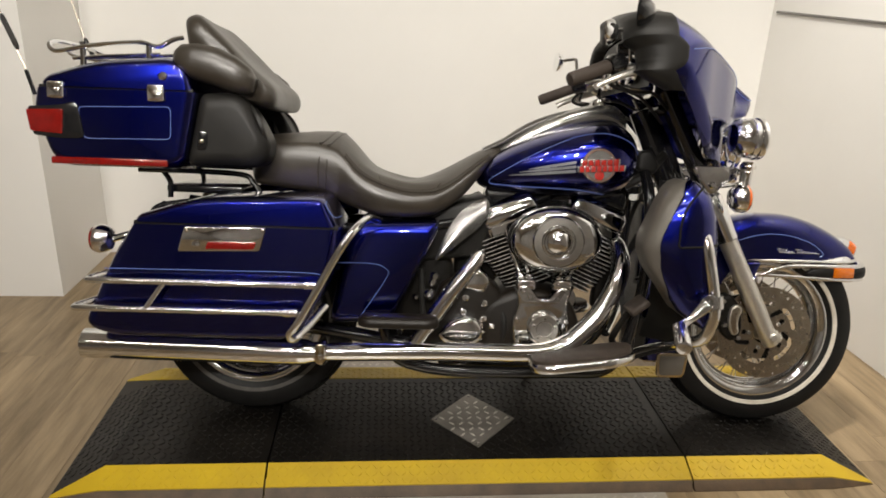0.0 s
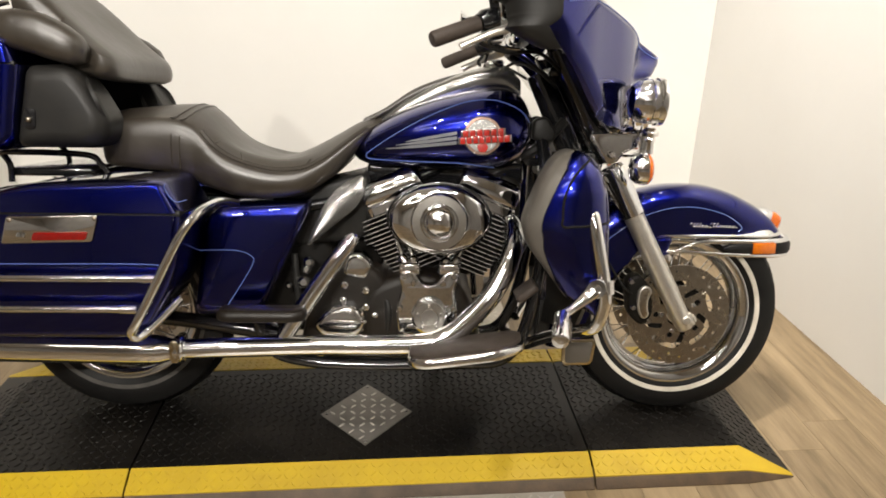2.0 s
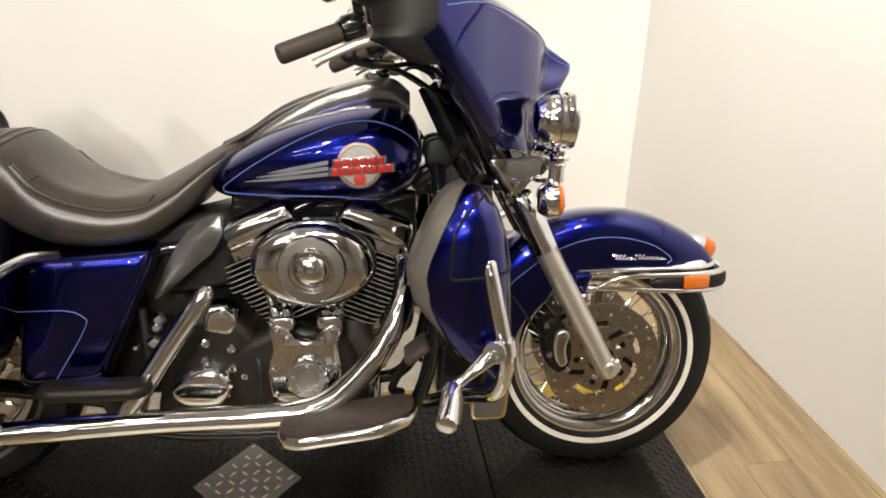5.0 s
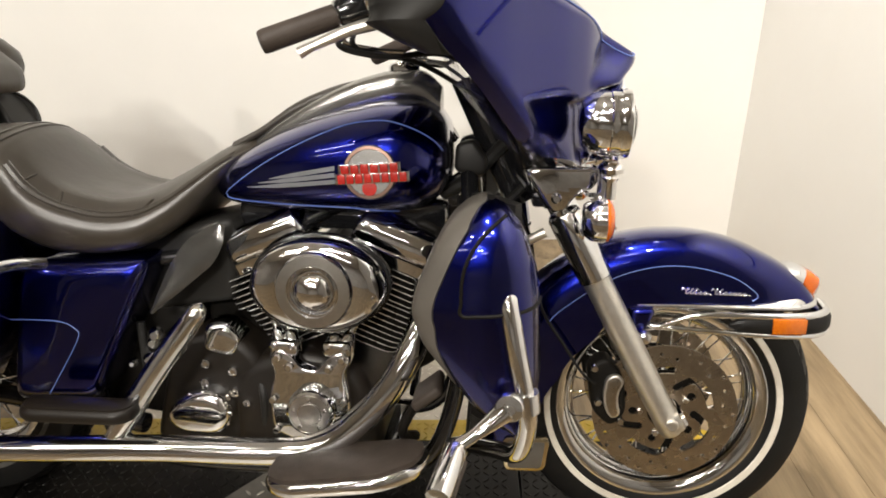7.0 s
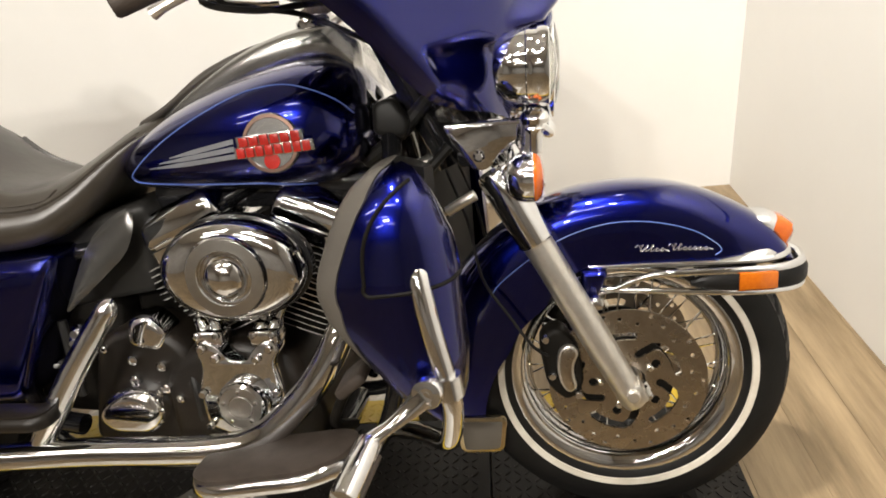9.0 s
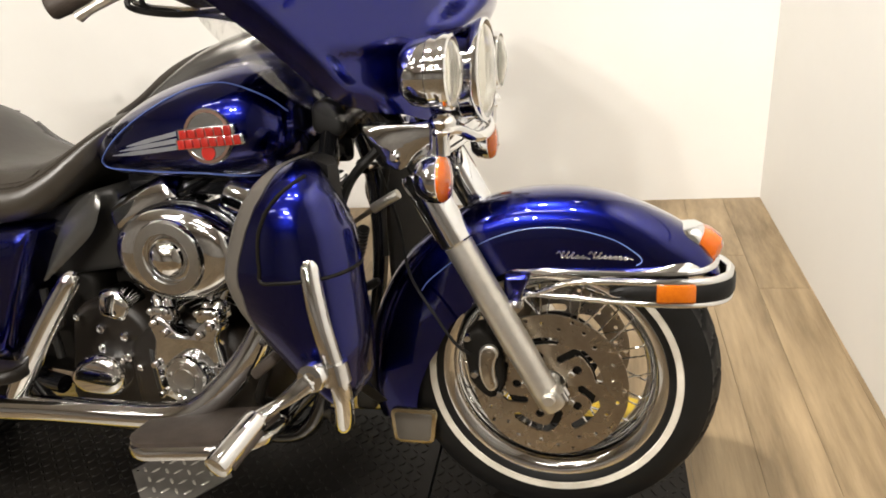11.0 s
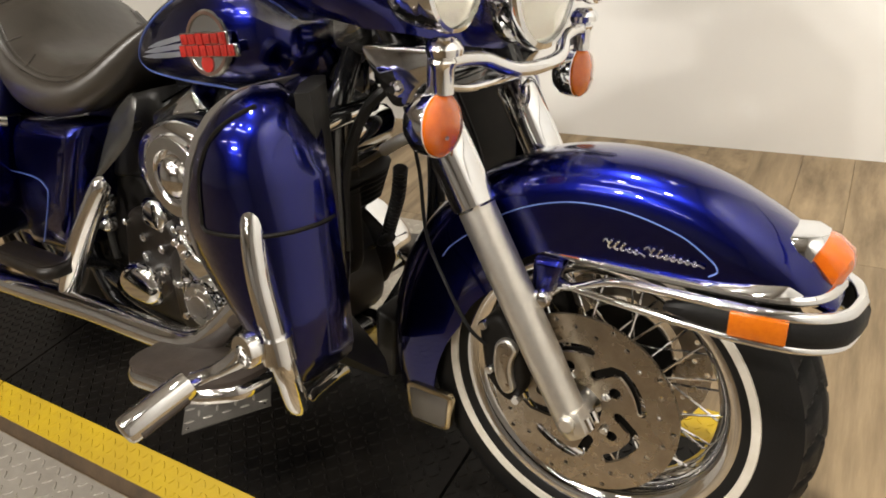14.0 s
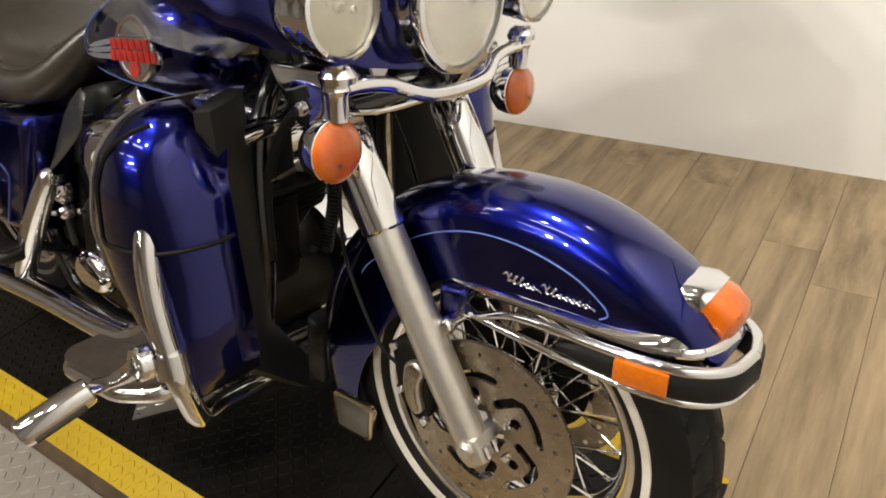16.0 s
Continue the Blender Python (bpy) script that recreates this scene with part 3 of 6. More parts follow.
# fork
LO, HI = Vector((1.604, 0, 0.312)), Vector((1.372, 0, 0.752))
UPW = (HI - LO).normalized()
FW = Vector((UPW.z, 0, -UPW.x))
for s in (-1, 1):
    o = Vector((0, s * 0.118, 0))
    bm = B()
    base = LO + o
    L = 0.338
    lathe(bm, [(0.010, -0.030), (0.021, -0.028), (0.0255, -0.015), (0.0260, 0.02), (0.0260, 0.05), (0.0275, 0.10), (0.0275, L), (0.0298, L + 0.003), (0.0298, L + 0.012), (0.027, L + 0.014)],
          along(base, UPW), 32)
    part("fork_slider", bm, SATIN, bike, "satin aluminium fork slider")
    bm = B()
    box(bm, (0, 0, 0), (0.046, 0.036, 0.040), Matrix.Translation(LO + o + FW * 0.010 - UPW * 0.004) @ along((0, 0, 0), UPW).to_3x3().to_4x4(), 0.006)
    part("axle_clamp", bm, SATIN, bike)
    for k in (-1, 1):
        bm = B()
        lathe(bm, [(0.0065, -0.012), (0.0065, 0.006), (0.0045, 0.008)], along(LO + o + FW * 0.030 + Vector((0, k * 0.010, 0)) - UPW * 0.012, -UPW), 10)
        part("clamp_bolt", bm, CHROME, bike)
    bm = B()
    lathe(bm, [(0.0285, L - 0.002), (0.0325, L + 0.002), (0.0335, L + 0.07), (0.0335, L + 0.140), (0.029, L + 0.148)], along(base, UPW), 32)
    part("fork_cover", bm, CHROME, bike, "chrome fork cover")
    bm = B()
    tube(bm, [base + UPW * (L + 0.17), base + UPW * 0.83], 0.0285, 20)
    part("fork_tube", bm, GLOSS_BLACK, bike, "black upper fork tube")

# front fender
def rlow(deg):
    return float(np.interp(deg, (36, 38, 45, 60, 75, 90, 105, 115, 135, 150, 165, 180, 199, 210), (0.362, 0.360, 0.325, 0.268, 0.240, 0.232, 0.240, 0.236, 0.212, 0.222, 0.228, 0.255, 0.292, 0.31)))


def rtop(deg):
    return float(np.interp(deg, (36, 46, 60, 90, 130, 160, 180, 199, 210), (0.374, 0.386, 0.378, 0.371, 0.374, 0.380, 0.384, 0.392, 0.40)))


def fender_ring(deg, out=0.0):
    a = radians(deg)
    rl, rt = rlow(deg), rtop(deg)
    hw = float(np.interp(deg, (36, 42, 54, 90, 150, 199), (0.052, 0.067, 0.0755, 0.0785, 0.080, 0.080))) + out
    pts = []
    crown = rt - min(0.065, (rt - rl) * 0.8)
    for i in range(4):
        pts.append((rl + (crown - rl) * i / 4, -hw))
    for i in range(0, 13):
        t = math.pi * i / 12
        c, s = math.cos(t), math.sin(t)
        pts.append((crown + (rt + out - crown) * abs(s) ** 0.85, -hw * (abs(c) ** 0.75) * (1 if c > 0 else -1)))
    for i in range(3, -1, -1):
        pts.append((rl + (crown - rl) * i / 4, hw))
    return [FA + Vector((r * math.cos(a), v, r * math.sin(a))) for r, v in pts]


bm = B()
degs = list(np.linspace(36.5, 197, 60))
outer, inn = [fender_ring(d) for d in degs], [fender_ring(d, -0.004) for d in degs]
rows = [o + i[::-1] for o, i in zip(outer, inn)]
skin(bm, rows)
fender = part("front_fender", bm, BLUE, bike, "deep cobalt blue front fender with pinstripe", 50)
# pinstripe, chrome trim and script on both sides
for s in (-1, 1):
    bm = B()
    tube(bm, [(u, s * float(np.interp(u, (1.36, 1.55, 1.72, 1.77), (0.0805, 0.0793, 0.0780, 0.0768))), w) for u, w in ((1.36, 0.500), (1.384, 0.528), (1.470, 0.591), (1.555, 0.623), (1.636, 0.627), (1.714, 0.609), (1.758, 0.583), (1.770, 0.568), (1.760, 0.559))],
         0.0012, 6, flat=0.8)
    part("pinstripe", bm, STRIPE, fender, "light blue pinstripe")

# ---- front end ----
for s in (-1, 1):
    # chrome skirt trim low on the fender
    bm = B()
    poly = rounded([(1.272, 0.240), (1.374, 0.240), (1.364, 0.160), (1.276, 0.158)], 0.018)
    pillow(bm, poly, s * 0.076, s * 0.0860, 0, 0.003, 2)
    tr = part("skirt_trim", bm, GOLD, fender, "aged chrome trim plate low on the fender")
    bm = B()
    pillow(bm, inset(poly, 0.009), s * 0.0855, s * 0.0880, 0, 0.0012, 2)
    part("skirt_panel", bm, GREY_TRIM, tr, "dark grey inner panel")
    # raised script on the side, as plain strokes
    for u0, n, tall in ((1.629, 5, (0, 1, 2)), (1.686, 7, (0, 1))):
        pts = [(u0 - 0.008, 0.5800), (u0 - 0.003, 0.5840)]
        for k in range(n):
            h = 0.0105 if k in tall else 0.0054
            b0 = u0 + k * 0.0090
            w0 = 0.5725 - 0.0004 * k
            pts += [(b0 + 0.0008, w0 + h * 0.55), (b0 + 0.0024 + 0.30 * h, w0 + h), (b0 + 0.0004 + 0.25 * h, w0 + h * 0.92), (b0 + 0.0004, w0 + 0.001), (b0 + 0.0036, w0 + 0.0003), (b0 + 0.0070, w0 + 0.0028)]
        pts += [(u0 + n * 0.0090 + 0.006, 0.5700)]
        bm = B()
        tube(bm, [(u, s * (0.0800 - 0.012 * max(0.0, u - 1.70)), w) for u, w in pts], 0.00145, 6, 4)
        part("script_stroke", bm, CHROME, fender, "raised chrome cursive strokes")
    # chrome strip on the lower fender edge
    bm = B()
    tube(bm, [(1.538, s * 0.079, 0.545), (1.62, s * 0.081, 0.545), (1.74, s * 0.080, 0.545), (1.82, s * 0.077, 0.545), (1.866, s * 0.066, 0.547), (1.889, s * 0.042, 0.550), (1.898, 0, 0.552)],
         [0.002, 0.006, 0.0065, 0.0065, 0.0075, 0.009, 0.010], 10, 6)
    part("edge_strip", bm, CHROME, fender, "chrome strip along the fender edge")
    # bumper rails
    bm = B()
    tube(bm, [(1.560, s * 0.074, 0.494), (1.585, s * 0.082, 0.503), (1.63, s * 0.089, 0.524), (1.665, s * 0.091, 0.531), (1.72, s * 0.093, 0.533), (1.81, s * 0.094, 0.534), (1.876, s * 0.082, 0.534), (1.914, s * 0.050, 0.534), (1.926, 0, 0.534)], [0.006, 0.006, 0.0062, 0.0065, 0.0068, 0.0072, 0.0078, 0.0078, 0.0078], 12, 6)
    part("bumper_rail", bm, CHROME, bike, "chrome front bumper rail")
    bm = B()
    tube(bm, [(1.556, s * 0.072, 0.504), (1.585, s * 0.082, 0.501), (1.66, s * 0.090, 0.499), (1.74, s * 0.095, 0.496), (1.81, s * 0.096, 0.494), (1.878, s * 0.084, 0.493), (1.916, s * 0.052, 0.493), (1.928, 0, 0.493)], 0.0060, 12, 6)
    part("bumper_rail", bm, CHROME, bike, "chrome front bumper rail")
    bm = B()
    P = spline([(1.715, s * 0.092, 0.514), (1.81, s * 0.093, 0.514), (1.878, s * 0.082, 0.514), (1.916, s * 0.052, 0.514), (1.928, 0, 0.514)], 8)
    rings = []
    for i, p in enumerate(P):
        d = (P[min(i + 1, len(P) - 1)] - P[max(i - 1, 0)]).normalized()
        n = Vector((d.y, -d.x, 0)).normalized() * (-s)
        h = 0.019 * min(1, 0.2 + i / 6)
        rings.append([p + n * a + Vector((0, 0, b)) for a, b in ((-0.006, -h), (0.004, -h), (0.009, -h * 0.5), (0.009, h * 0.5), (0.004, h), (-0.006, h))])
    skin(bm, rings)
    bump = part("bumper", bm, RUBBER, bike, "black rubber front bumper")
    bm = B()
    box(bm, (0, 0, 0), (0.066, 0.006, 0.031), Matrix.Translation((1.828, s * 0.1005, 0.516)) @ pose(0, 0, 0, 0, 0, -s * 5), 0.002)
    part("reflector", bm, ORANGE, bump, "amber side reflector")
    # bracket from slider to fender
    bm = B()
    pillow(bm, rounded([(1.520, 0.474), (1.546, 0.478), (1.572, 0.534), (1.566, 0.542), (1.524, 0.540)], 0.007), s * 0.070, s * 0.096, 0.002, 0.010, 4)
    part("fender_bracket", bm, BLUE, fender)
    bm = B()
    lathe(bm, [(0.012, -0.006), (0.0145, 0.0), (0.0145, 0.006), (0.011, 0.012), (0.005, 0.0145)], along((1.549, s * 0.108, 0.488), (0, s, 0.1)), 16)
    part("bracket_bolt", bm, CHROME, fender)
    bm = B()
    lathe(bm, [(0.009, -0.05), (0.009, 0.0)], along((1.549, s * 0.108, 0.488), (0, s, 0.1)), 12)
    part("bracket_stud", bm, CHROME, fender)
# tip lamp
bm = B()
rings = []
for k, (u, w, hw, hh) in enumerate(((1.800, 0.590, 0.036, 0.008), (1.815, 0.594, 0.044, 0.022), (1.843, 0.588, 0.046, 0.031), (1.857, 0.582, 0.044, 0.031), (1.859, 0.581, 0.038, 0.028))):
    rings.append([Vector((u + 0.008 + 0.4 * hh * math.sin(a), hw * math.copysign(abs(math.cos(a)) ** 0.6, math.cos(a)), w + hh * math.copysign(abs(math.sin(a)) ** 0.6, math.sin(a)))) for a in (2 * math.pi * i / 24 for i in range(24))])
skin(bm, rings)
tl = part("tip_lamp", bm, CHROME, bike, "chrome fender-tip lamp housing")
bm = B()
half = [(1.700, 0.0800, 0.005), (1.76, 0.0800, 0.008), (1.812, 0.0785, 0.014), (1.848, 0.072, 0.024), (1.876, 0.057, 0.036), (1.893, 0.030, 0.042), (1.899, 0.0, 0.044)]
P = spline([Vector(p) for p in half] + [Vector((u, -v, h)) for u, v, h in half[-2::-1]], 6)
rings = []
for i, p in enumerate(P):
    d = (P[min(i + 1, len(P) - 1)] - P[max(i - 1, 0)])
    n = Vector((-d.y, d.x, 0)).normalized()
    n = n if n.x * (p.x - 1.6) + n.y * p.y > 0 else -n
    o = Vector((p.x, p.y, 0.546))
    rings.append([o - n * 0.004, o + n * 0.003, o + n * 0.0045 + Vector((0, 0, 0.004)), o + n * (0.003 - 0.25 * p.z) + Vector((0, 0, p.z * 0.7)), o - n * (0.62 * p.z) + Vector((0, 0, p.z)), o - n * (0.62 * p.z + 0.006) + Vector((0, 0, p.z * 0.8))])
skin(bm, rings)
part("tip_trim", bm, CHROME, fender, "wide chrome trim round the fender tip", 50)
bm = B()
rings = []
for u, w, hw, hh in ((1.858, 0.585, 0.039, 0.0285), (1.876, 0.581, 0.037, 0.0275), (1.896, 0.572, 0.033, 0.023), (1.904, 0.568, 0.024, 0.015), (1.906, 0.567, 0.012, 0.007)):
    rings.append([Vector((u + 0.5 * hh * math.sin(a), hw * math.copysign(abs(math.cos(a)) ** 0.6, math.cos(a)), w + hh * math.copysign(abs(math.sin(a)) ** 0.6, math.sin(a)))) for a in (2 * math.pi * i / 24 for i in range(24))])
skin(bm, rings)
part("lens", bm, AMBER, tl, "orange-red lens")

# calipers
for s in (-1, 1):
    bm = B()
    pillow(bm, rounded([(1.440, 0.42), (1.478, 0.445), (1.515, 0.40), (1.525, 0.32), (1.495, 0.285), (1.455, 0.32)], 0.02), s * 0.062, s * 0.112, 0.006, 0.010, 3)
    cal = part("brake_caliper", bm, CRINKLE, bike, "dark brake caliper")
    bm = B()
    pillow(bm, rounded([(1.478, 0.402), (1.500, 0.412), (1.517, 0.395), (1.505, 0.372), (1.505, 0.345), (1.512, 0.322), (1.494, 0.310), (1.479, 0.330), (1.473, 0.365)], 0.012), s * 0.112, s * 0.122, 0, 0.004, 3)
    cov = part("caliper_cover", bm, SATIN, cal, "satin caliper insert")
    bm = B()
    pillow(bm, inset(rounded([(1.478, 0.402), (1.500, 0.412), (1.517, 0.395), (1.505, 0.372), (1.505, 0.345), (1.512, 0.322), (1.494, 0.310), (1.479, 0.330), (1.473, 0.365)], 0.012), 0.005), s * 0.1215, s * 0.1235, 0, 0.001, 2)
    part("insert", bm, STEEL, cov)
    for u, w in ((1.455, 0.42), (1.465, 0.345), (1.512, 0.305)):
        bm = B()
        lathe(bm, [(0.008, 0), (0.008, 0.008), (0.006, 0.011)], along((u, s * 0.110, w), (0, s, 0)), 12)
        part("caliper_bolt", bm, CHROME, cal)
    bm = B()
    tube(bm, [(1.458, s * 0.112, 0.385), (1.43, s * 0.118, 0.41), (1.39, s * 0.115, 0.47), (1.345, s * 0.10, 0.54), (1.325, s * 0.085, 0.64), (1.29, s * 0.07, 0.74)], 0.0030, 8)
    part("brake_hose", bm, RUBBER, bike, "black brake hose")

# batwing fairing
TABLES = {}


def lerp(x, xs, ys, soft=0.008):
    """Softened curve through (xs, ys)."""
    if (xs, ys) not in TABLES:
        g = np.linspace(-0.05, 0.45, 1001)
        y = np.interp(g, xs, ys)
        y[g < xs[0]] = np.interp(2 * xs[0] - g[g < xs[0]], xs, ys)
        over = g > xs[-1]
        y[over] = 2 * ys[-1] - np.interp(2 * xs[-1] - g[over], xs, ys)
        n = max(1, int(soft / 0.0005))
        k = np.hanning(2 * n + 3)
        TABLES[(xs, ys)] = (g, np.convolve(np.pad(y, n + 1, mode="edge"), k / k.sum(), mode="valid"))
    return float(np.interp(x, *TABLES[(xs, ys)]))


def ease(x):
    x = min(max(x, 0.0), 1.0)
    return x * x * (3 - 2 * x)


def f_top(v):
    return lerp(v, (0, 0.1, 0.2, 0.28, 0.33, 0.365, 0.390, 0.400), (1.250, 1.250, 1.245, 1.236, 1.226, 1.210, 1.185, 1.160))


def f_bot(v):
    return lerp(v, (0, 0.10, 0.16, 0.20, 0.25, 0.27, 0.29, 0.32, 0.34, 0.36, 0.385, 0.400), (0.81, 0.826, 0.846, 0.856, 0.880, 0.897, 0.920, 0.956, 0.981, 1.005, 1.040, 1.075))


def f_u(v, w):
    """How far ahead the batwing shell lies: wing with sloping shoulder, lamp pocket, central brow."""
    U = lerp(v, (0, 0.10, 0.15, 0.20, 0.25, 0.285, 0.33, 0.355, 0.375, 0.390, 0.400), (1.446, 1.436, 1.412, 1.373, 1.328, 1.298, 1.262, 1.238, 1.216, 1.196, 1.178), 0.03)
    ws, wt = lerp(v, (0, 0.1, 0.2, 0.25, 0.33, 0.365, 0.385), (1.060, 1.07, 1.10, 1.12, 1.145, 1.150, 1.14), 0.03), f_top(v)
    k = max(0.0, (w - ws) / max(wt - ws, 0.01))
    base = U - (U - 1.150) * min(k, 1.0) ** 1.45
    base -= (0.014 + 0.010 * ease((0.215 - v) / 0.09)) * ease((0.292 - v - 0.45 * max(0.0, 0.955 - w)) / 0.034) * ease((0.962 - w) / 0.022)
    base -= 0.030 * (1 - min(max((w - f_bot(v)) / 0.034, 0.0), 1.0)) ** 2.2 * ease((v - 0.15) / 0.08)
    side = lerp(max(v - 0.055 * ease((1.034 - w) / 0.058), 0.0), (0, 0.045, 0.06, 0.068, 0.08, 0.10, 0.15, 0.20, 0.26), (1.511, 1.507, 1.499, 1.488, 1.462, 1.425, 1.338, 1.25, 1.10))
    line = 1.510 - max(0.0, w - 1.030) / 0.57
    brow = min(side, line) - 0.034 * ease((1.028 - w) / 0.055)
    return base + max(0.0, brow - base) * ease((w - 0.966) / 0.016)


vline = [0.0, 0.02, 0.04, 0.05, 0.056, 0.062, 0.068, 0.074, 0.08, 0.087, 0.094, 0.101, 0.108, 0.116, 0.124, 0.132, 0.14, 0.15, 0.16, 0.17, 0.18, 0.19, 0.20, 0.21, 0.22, 0.23, 0.24, 0.25, 0.258,
         0.265, 0.272, 0.279, 0.286, 0.293, 0.30, 0.31, 0.32, 0.33, 0.34, 0.348, 0.356, 0.363, 0.370, 0.376, 0.382, 0.388, 0.394, 0.400]
NW = 64
grid = []
for s, seq in ((1, vline[::-1]), (-1, vline[1:])):
    for v in seq:
        a, b = f_bot(v), f_top(v)
        grid.append([Vector((f_u(v, a + (b - a) * j / (NW - 1)), s * v, a + (b - a) * j / (NW - 1))) for j in range(NW)])
bm = B()
skin(bm, grid, False, False)
bmesh.ops.recalc_face_normals(bm, faces=bm.faces[:])
bmesh.ops.solidify(bm, geom=bm.faces[:], thickness=0.004)
fairing = part("fairing", bm, BLUE, bike, "cobalt blue batwing fairing", 60)
# black inner side of the wings: from the rim of the shell back and in
edge = [c[0] for c in grid if c[0].z > 1.02 and c[0].y > 0][::-1] + [p for p in grid[0][1:-1]] + [c[-1] for c in grid] + [p for p in grid[-1][-2:0:-1]] + [c[0] for c in grid if c[0].z > 1.02 and c[0].y < 0][::-1]


def back(p, du, k):
    lim = float(np.interp(p.z, (1.02, 1.05, 1.10, 1.16), (0.25, 0.55, 0.92, 1.0))) * float(np.interp(p.y, (-0.1, 0.25), (1.0, 0.40)))
    q = p.lerp(Vector((p.x, 0, 1.05)), k * (0.4 + 0.6 * lim))
    return Vector((q.x - du * lim, q.y, q.z))


bm = B()
dome = spline([(-0.002, 0.012, 0), (0.002, -0.004, 0), (0.020, -0.012, 0), (0.045, -0.014, 0), (0.072, -0.006, 0), (0.096, 0.014, 0), (0.116, 0.05, 0), (0.128, 0.10, 0), (0.126, 0.16, 0), (0.105, 0.21, 0), (0.05, 0.26, 0)], 3)
skin(bm, [[back(p, d.x, d.y) for p in edge] for d in dome], False, False)
part("inner_fairing", bm, PLASTIC, fairing, "black moulded inner fairing", 60)
bm = B()
bm.faces.new([bm.verts.new((1.12, p.y * 0.70 - 0.01, 1.09 + (p.z - 1.09) * 0.72)) for p in edge])
part("dash", bm, PLASTIC, fairing, "black dash panel")
for v, w, rr in ((-0.14, 1.10, 0.045), (-0.05, 1.11, 0.055), (0.06, 1.11, 0.055), (0.14, 1.10, 0.045)):
    bm = B()
    lathe(bm, [(rr, 0), (rr, 0.012), (rr - 0.004, 0.016), (rr - 0.008, 0.012)], along((1.119, v, w), (-1, 0, 0.25)), 28)
    part("gauge", bm, CHROME, fairing, "chrome ringed gauge")
for s in (-1, 1):
    bm = B()
    pts = []
    for i in range(52):
        v = 0.392 - 0.352 * i / 51
        w = float(np.interp(v, (0.04, 0.06, 0.068, 0.08, 0.10, 0.125, 0.15, 0.2, 0.26, 0.32, 0.36, 0.392), (1.037, 1.030, 1.031, 1.042, 1.063, 1.084, 1.098, 1.118, 1.135, 1.142, 1.138, 1.130)))
        pts.append((f_u(v, w) + 0.0015, s * v, w))
    tube(bm, pts, 0.0012, 6, 2)
    part("pinstripe", bm, STRIPE, fairing, "light blue pinstripe")
# low smoked screen on top
g = []
for i in range(15):
    v = -0.21 + 0.42 * i / 14
    h = 0.055 * (1 - (abs(v) / 0.22) ** 3)
    g.append([Vector((f_u(abs(v), f_top(abs(v)) - 0.03) + 0.006 - 0.62 * h * j / 5 - 0.02 * j / 5, v, f_top(abs(v)) - 0.02 + h * j / 5)) for j in range(6)])
bm = B()
skin(bm, g, False, False)
bmesh.ops.solidify(bm, geom=bm.faces[:], thickness=0.004)
part("windscreen", bm, SMOKE, fairing, "low smoked windscreen", 60)
# smoked wind deflectors below the wings
for s in (-1, 1):
    up = spline([(f_u(v, f_bot(v)) - 0.004, s * (v + 0.003), f_bot(v) + 0.002) for v in (0.396, 0.380, 0.358, 0.325, 0.280, 0.235, 0.195)], 5)
    lo = spline([(1.165, s * 0.428, 1.060), (1.180, s * 0.412, 1.010), (1.202, s * 0.390, 0.970), (1.240, s * 0.368, 0.926), (1.278, s * 0.338, 0.886), (1.300, s * 0.275, 0.856), (1.312, s * 0.182, 0.834)], 5)
    bm = B()
    skin(bm, [[a.lerp(b, j / 3) for j in range(4)] for a, b in zip(up, lo)], False, False)
    bmesh.ops.solidify(bm, geom=bm.faces[:], thickness=0.003)
    part("wind_deflector", bm, CLEAR, fairing, "clear acrylic wind deflector")

# lamps
def lamp(name, c, r, depth, label, parent):
    m = along(c, (1, 0, -0.02))
    bm = B()
    lathe(bm, [(r * 0.25, -depth), (r * 0.68, -depth * 0.94), (r * 0.90, -depth * 0.76), (r * 0.97, -depth * 0.50), (r * 0.97, -depth * 0.36), (r * 0.995, -depth * 0.34), (r * 0.995, -depth * 0.28), (r * 0.98, -depth * 0.24), (r * 0.99, -0.010), (r * 1.045, -0.010), (r * 1.06, -0.002), (r * 1.03, 0.006), (r * 0.95, 0.008), (r * 0.93, -0.004)], m, 48)
    ob = part(name, bm, CHROME, parent, label)
    bm = B()
    lathe(bm, [(0.004, -depth * 0.55), (r * 0.45, -depth * 0.50), (r * 0.80, -depth * 0.28), (r * 0.93, -0.003), (r * 0.90, -0.006)], m @ pose(0, 0, 0.004), 48)
    part("reflector", bm, REFLECTOR, ob, "bright lamp reflector")
    bm = B()
    lathe(bm, [(r * 0.94, 0.000), (r * 0.80, 0.010), (r * 0.5, 0.017), (0.004, 0.020), (0.004, 0.017), (r * 0.5, 0.014), (r * 0.80, 0.007), (r * 0.94, -0.002)], m, 48)
    part("lens", bm, LENS, ob, "clear glass lens")
    bm = B()
    lathe(bm, [(r * 0.16, -depth * 0.4), (r * 0.16, -0.004), (r * 0.08, 0.0)], m, 16)
    part("bulb_shield", bm, SATIN, ob)
    return ob


